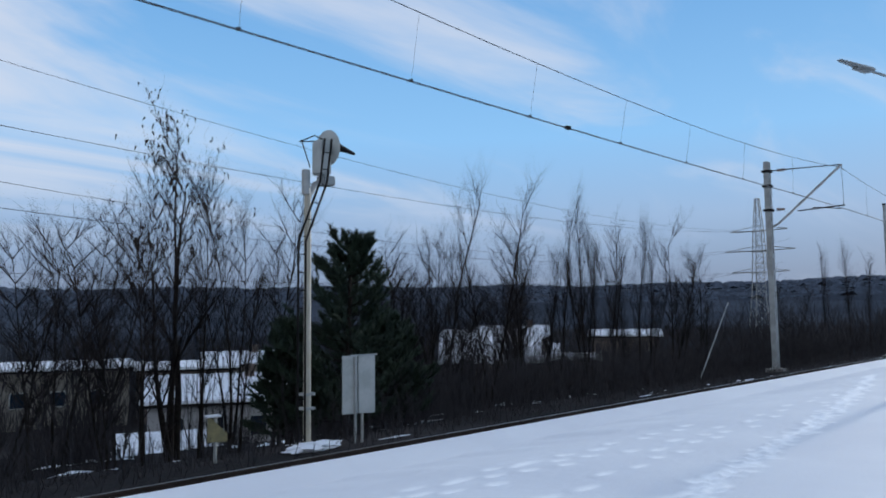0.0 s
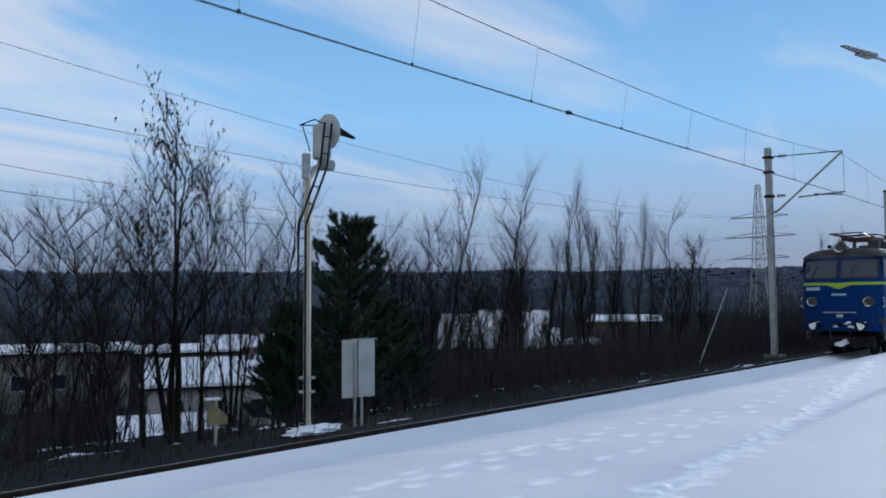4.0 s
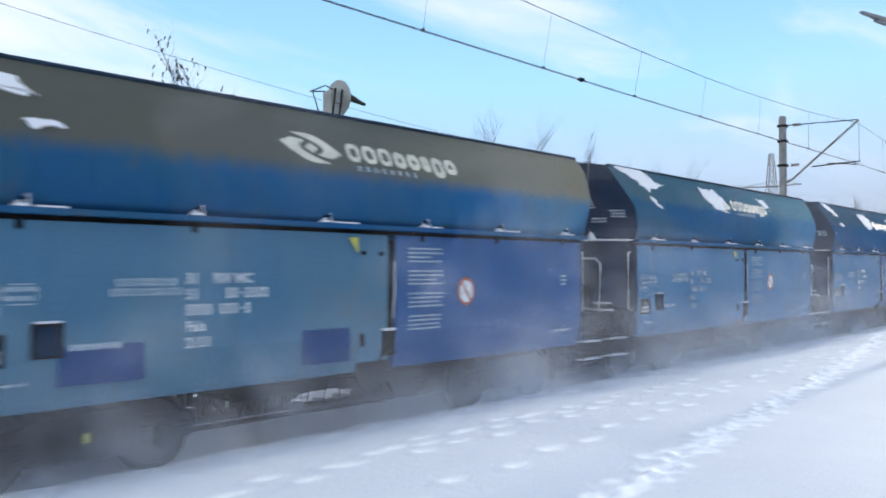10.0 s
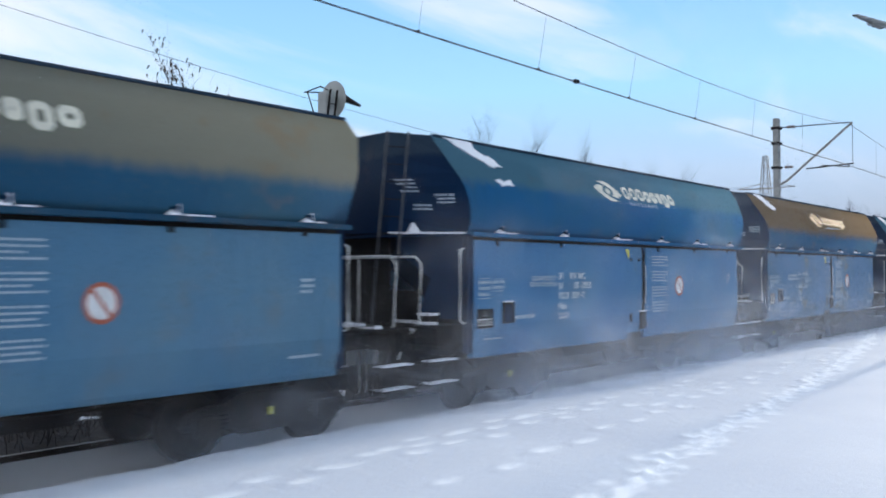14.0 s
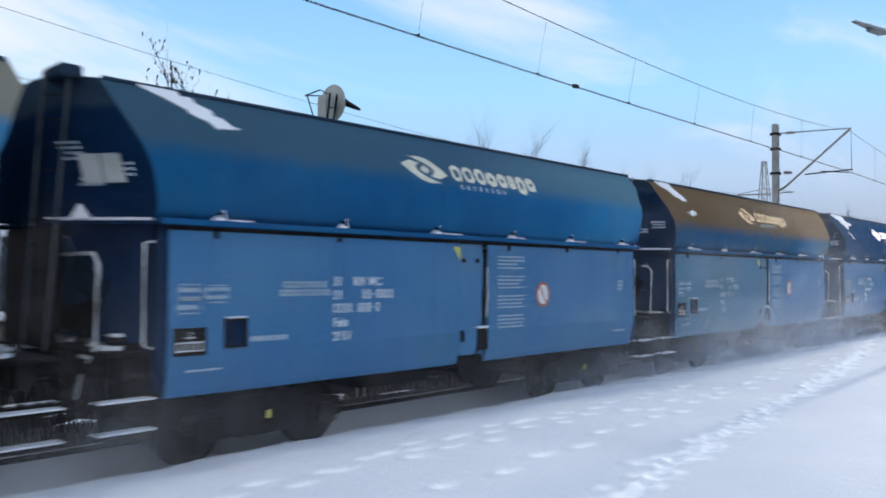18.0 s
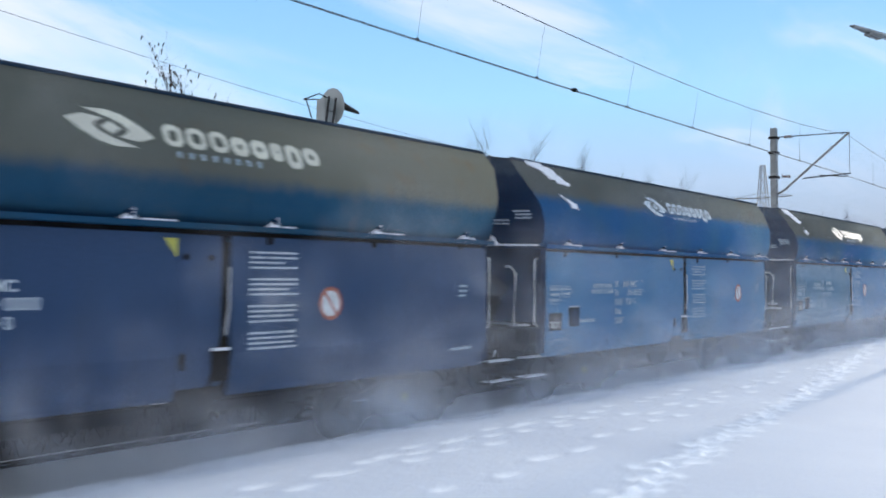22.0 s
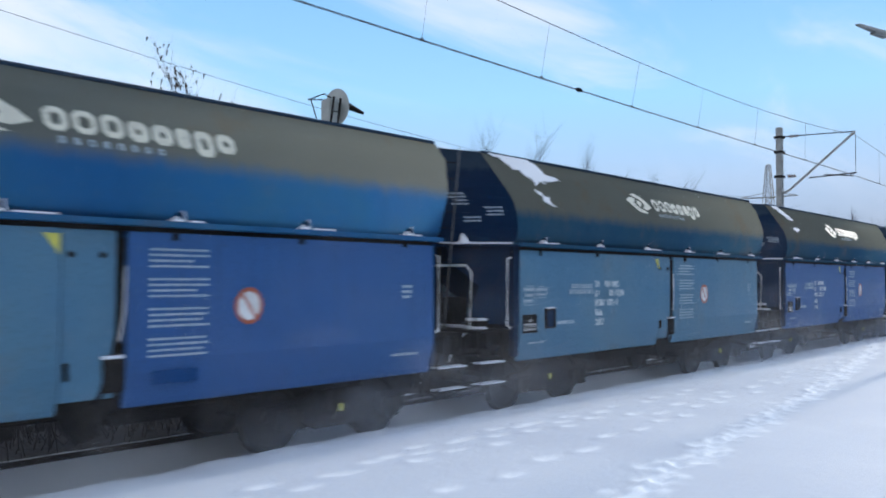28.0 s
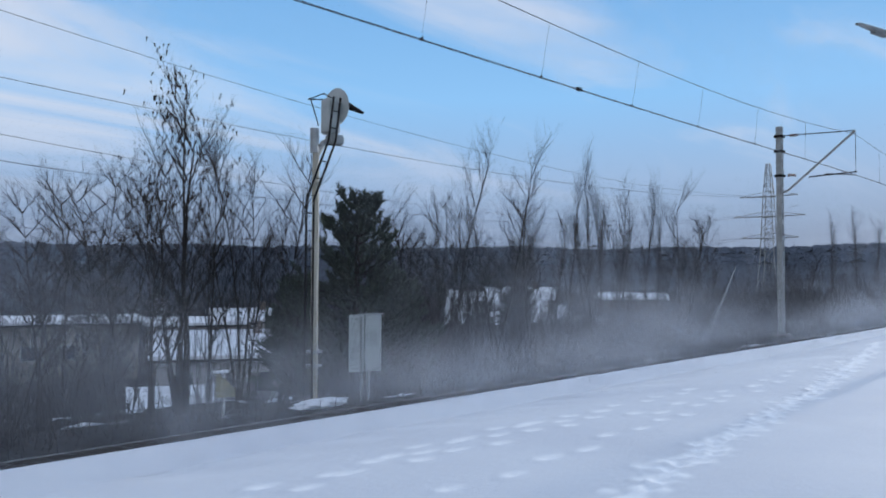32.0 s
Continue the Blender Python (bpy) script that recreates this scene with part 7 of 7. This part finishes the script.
    part("bus_bar", tube(B(), [(6.8, 0.3, 4.85), (9.5, 0.3, 4.62), (12.9, 0.3, 4.52)], 0.025, 7), PANTO_RED, t)
    for x, y in ((6.85, -0.35), (7.15, -0.2), (9.4, -0.25), (11.6, -0.25), (7.0, 0.3), (10.2, 0.3)):
        bm = B()
        for i in range(5):
            tube(bm, [(x, y, 4.2 + i * 0.085), (x, y, 4.28 + i * 0.085)], [0.085, 0.055], 12)
        part("insulator", bm, INSULATOR, t)
    for a, b, y0, y1, h in ((3.1, 3.55, -0.9, -0.5, 0.34), (5.15, 5.5, -0.9, -0.5, 0.36), (5.6, 6.4, -0.7, 0.5, 0.30), (9.2, 10.2, -0.8, 0.1, 0.22), (11.2, 11.8, -0.8, 0.0, 0.30), (12.0, 12.5, -0.9, -0.2, 0.24), (8.1, 8.5, -0.9, -0.4, 0.14)):
        part("roof_box", soft_box(a, b, y0, y1, 4.10, 4.18 + h, 0.025), LOCO_ROOF, t)
    part("horn", tube(B(), [(1.95, 0.55, 4.22), (1.5, 0.55, 4.24)], [0.03, 0.09], 10), BLACK, t)
    put = lambda u, v, d: Vector((u, -1.46 + v * 0.46, 3.935 + v * 0.21 - max(0, (2.9 - u)) * 0.04 + d * 3))
    for sh in ([(1.9, 0.25), (2.5, 0.1), (2.75, 0.3), (2.3, 0.45)], [(2.5, 0.6), (3.0, 0.3), (3.5, 0.45), (3.1, 0.8), (2.7, 0.85)], [(3.4, 0.75), (3.9, 0.2), (4.1, 0.4), (3.75, 0.9)]):
        bm = slab(B(), [(u + rng.uniform(-0.04, 0.04), v + rng.uniform(-0.04, 0.04)) for u, v in sh], put, 0.012)
        bmesh.ops.recalc_face_normals(bm, faces=bm.faces)
        part("roof_snow", bm, SNOW, t)
    loco_bogie(t, 4.40)
    loco_bogie(t, 14.10)
    return t


LOCO = locomotive()


# ---- powder snow that the train whirls up ----
def powder(name, layers, seed, label):
    """Soft thin wisps, thickest near the ground; each carries its density from the middle to nothing at its rim."""
    rs = np.random.RandomState(seed)
    verts, faces, dens = [], [], []
    seg, radii, fall = 14, (0.33, 0.66, 1.0), (0.72, 0.26, 0.0)
    for x0, x1, y0, y1, height, size, thick, slew in (lay[1:] for lay in layers for _ in range(lay[0])):
        c = np.array([rs.uniform(x0, x1), rs.uniform(y0, y1), 0.0])
        r = size * rs.uniform(0.5, 1.4)
        c[2] = -0.08 + height * rs.exponential(0.33)
        nrm = np.array([rs.normal(-0.6, 0.5) - slew, -1.0 + 0.15 * slew, rs.normal(0.1, 0.3)])
        nrm /= np.linalg.norm(nrm)
        u = np.cross(nrm, [0, 0, 1.0])
        u /= np.linalg.norm(u)
        w = np.cross(nrm, u)
        k = thick * rs.uniform(0.4, 1.3)
        base = len(verts)
        verts.append(c + nrm * 0.12 * r)
        dens.append(k)
        long = rs.uniform(1.1, 2.0)
        for q, f in zip(radii, fall):
            for j in range(seg):
                a = j * math.tau / seg
                wob = 1 + 0.25 * math.sin(3 * a + base) + 0.12 * math.sin(5 * a + 2 * base)
                verts.append(c + (u * math.cos(a) * long + w * math.sin(a) * 0.62) * r * q * wob + nrm * 0.12 * r * (1 - q * q))
                dens.append(k * f)
        for j in range(seg):
            faces.append((base, base + 1 + j, base + 1 + (j + 1) % seg))
        for ring in range(2):
            o0, o1 = base + 1 + ring * seg, base + 1 + (ring + 1) * seg
            for j in range(seg):
                faces.append((o0 + j, o1 + j, o1 + (j + 1) % seg, o0 + (j + 1) % seg))
    o = pydata(name, [tuple(v) for v in verts], faces, POWDER, smooth=True)
    at = o.data.attributes.new("wisp", "FLOAT", "POINT")
    at.data.foreach_set("value", dens)
    return tagged(o, label, "snow spray", "clouds of snow spray", "stuff")


SPRAY_WORDS = "low cloud of powder snow whirled up beside the wheels"
THICK, THIN = (1, 4, 5, 10, 16, 19, 20, 21, 22, 26), (0, 3, 7, 9, 14, 15, 17, 18, 23, 24, 27, 28, 29, 30, 31)
kinds = []
for k, (veil, high) in enumerate(((0.018, 0.006), (0.031, 0.013), (0.058, 0.030))):
    kinds.append(powder("snow_spray", [(6 + 14 * k, -6.8, 6.8, -2.7, -1.6, 0.30 + 0.06 * k, 0.42, 0.012 + 0.016 * k, 0),
                                       (92, -6.8, 6.8, -2.7, -1.7, 2.1 + 0.5 * k, 1.0, veil, 7), (34, -6.8, 6.8, -3.0, -1.8, 7.0, 1.7, high, 7),
                                       (26 + 8 * k, 1.8, 7.2, -2.2, -1.25, 0.9 + 0.35 * k, 0.55, 0.06 + 0.035 * k, 0),
                                       (10 + 26 * k, -6.8, 6.8, -2.7, -1.25, 0.55 + 0.3 * k, 0.75, 0.03 + 0.03 * k + 0.03 * (k == 2), 0)], 1 + k, SPRAY_WORDS))
first = [THIN[0], 6, THICK[0]]
spray = []
for k in range(33):
    density = 2 if k in THICK else 0 if k in THIN else 1
    o = kinds[density] if k in first else shared("snow_spray", kinds[density], None)
    spray.append(tagged(o, SPRAY_WORDS, "snow spray", "clouds of snow spray", "stuff"))
puff = powder("snow_spray", [(70, 13.0, 26.0, -3.0, -1.3, 1.0, 0.8, 0.26, 0)], 2, "burst of powder snow behind the locomotive")
shift_bodies()
# the bogies are dropped with the rails
for o in [b for v in (LOCO, *wagons) for b in v.children if b.name.startswith("bogie")]:
    o.matrix_basis = Matrix.Translation((0, 0, -BED)) @ o.matrix_basis
wake = powder("snow_wake", [(280, 2.5, 75.0, -1.6, 3.0, 1.4, 1.5, 0.05, 0), (110, -2.0, 75.0, -1.5, 3.5, 5.5, 2.8, 0.05, 0)], 3, "drifting veil of powder snow behind the train")


# ---- what moves ----
RUN_TIMES = (0, 6, 12, 18, 24, 28, 28.8, 29.4, 30, 30.5, 31, 31.4, 32)


def motions():
    """The train runs past from +x to -x; its wheels roll while they are in sight."""
    walk(LOCO, [(t, pose(train_x(t), YC, 0)) for t in RUN_TIMES])
    walk(puff, [(t, pose(train_x(t), YC, 0)) for t in RUN_TIMES])
    rolling = [(LOCO, 9.25)]
    for k, w in enumerate(wagons):
        off = FIRST_W + PITCH_W * k
        walk(w, [(t, pose(train_x(t) + off, YC, 0)) for t in RUN_TIMES])
        walk(spray[k], [(t, pose(train_x(t) + off, YC, 0)) for t in RUN_TIMES])
        rolling.append((w, off))
    walk(wake, [(t, pose(train_x(t) + FIRST_W + PITCH_W * 32 + 6.6, YC, 0)) for t in RUN_TIMES])
    for thing, off in rolling:
        middle = 6.0 + (LOCO_AT_6 + off - 20.0) / SPEED
        for ws in thing.children_recursive:
            if not ws.name.startswith("wheelset"):
                continue
            x, z = ws.matrix_basis.translation.x, ws.matrix_basis.translation.z
            first, last = max(0, frame(middle - 1.4) - 1), min(frame(32) - 1, frame(middle + 1.5) - 1)
            rows, turned = [], 0.0
            times = sorted({0.0, 32.0, *(f / FPS for f in range(first, last + 1))})
            for i, t in enumerate(times):
                if i and times[i] - times[i - 1] < 0.04:
                    turned += math.degrees((train_x(t) - train_x(times[i - 1])) / z)
                rows.append((t, pose(x, 0, z, 0, turned, 0)))
            walk(ws, rows)


motions()
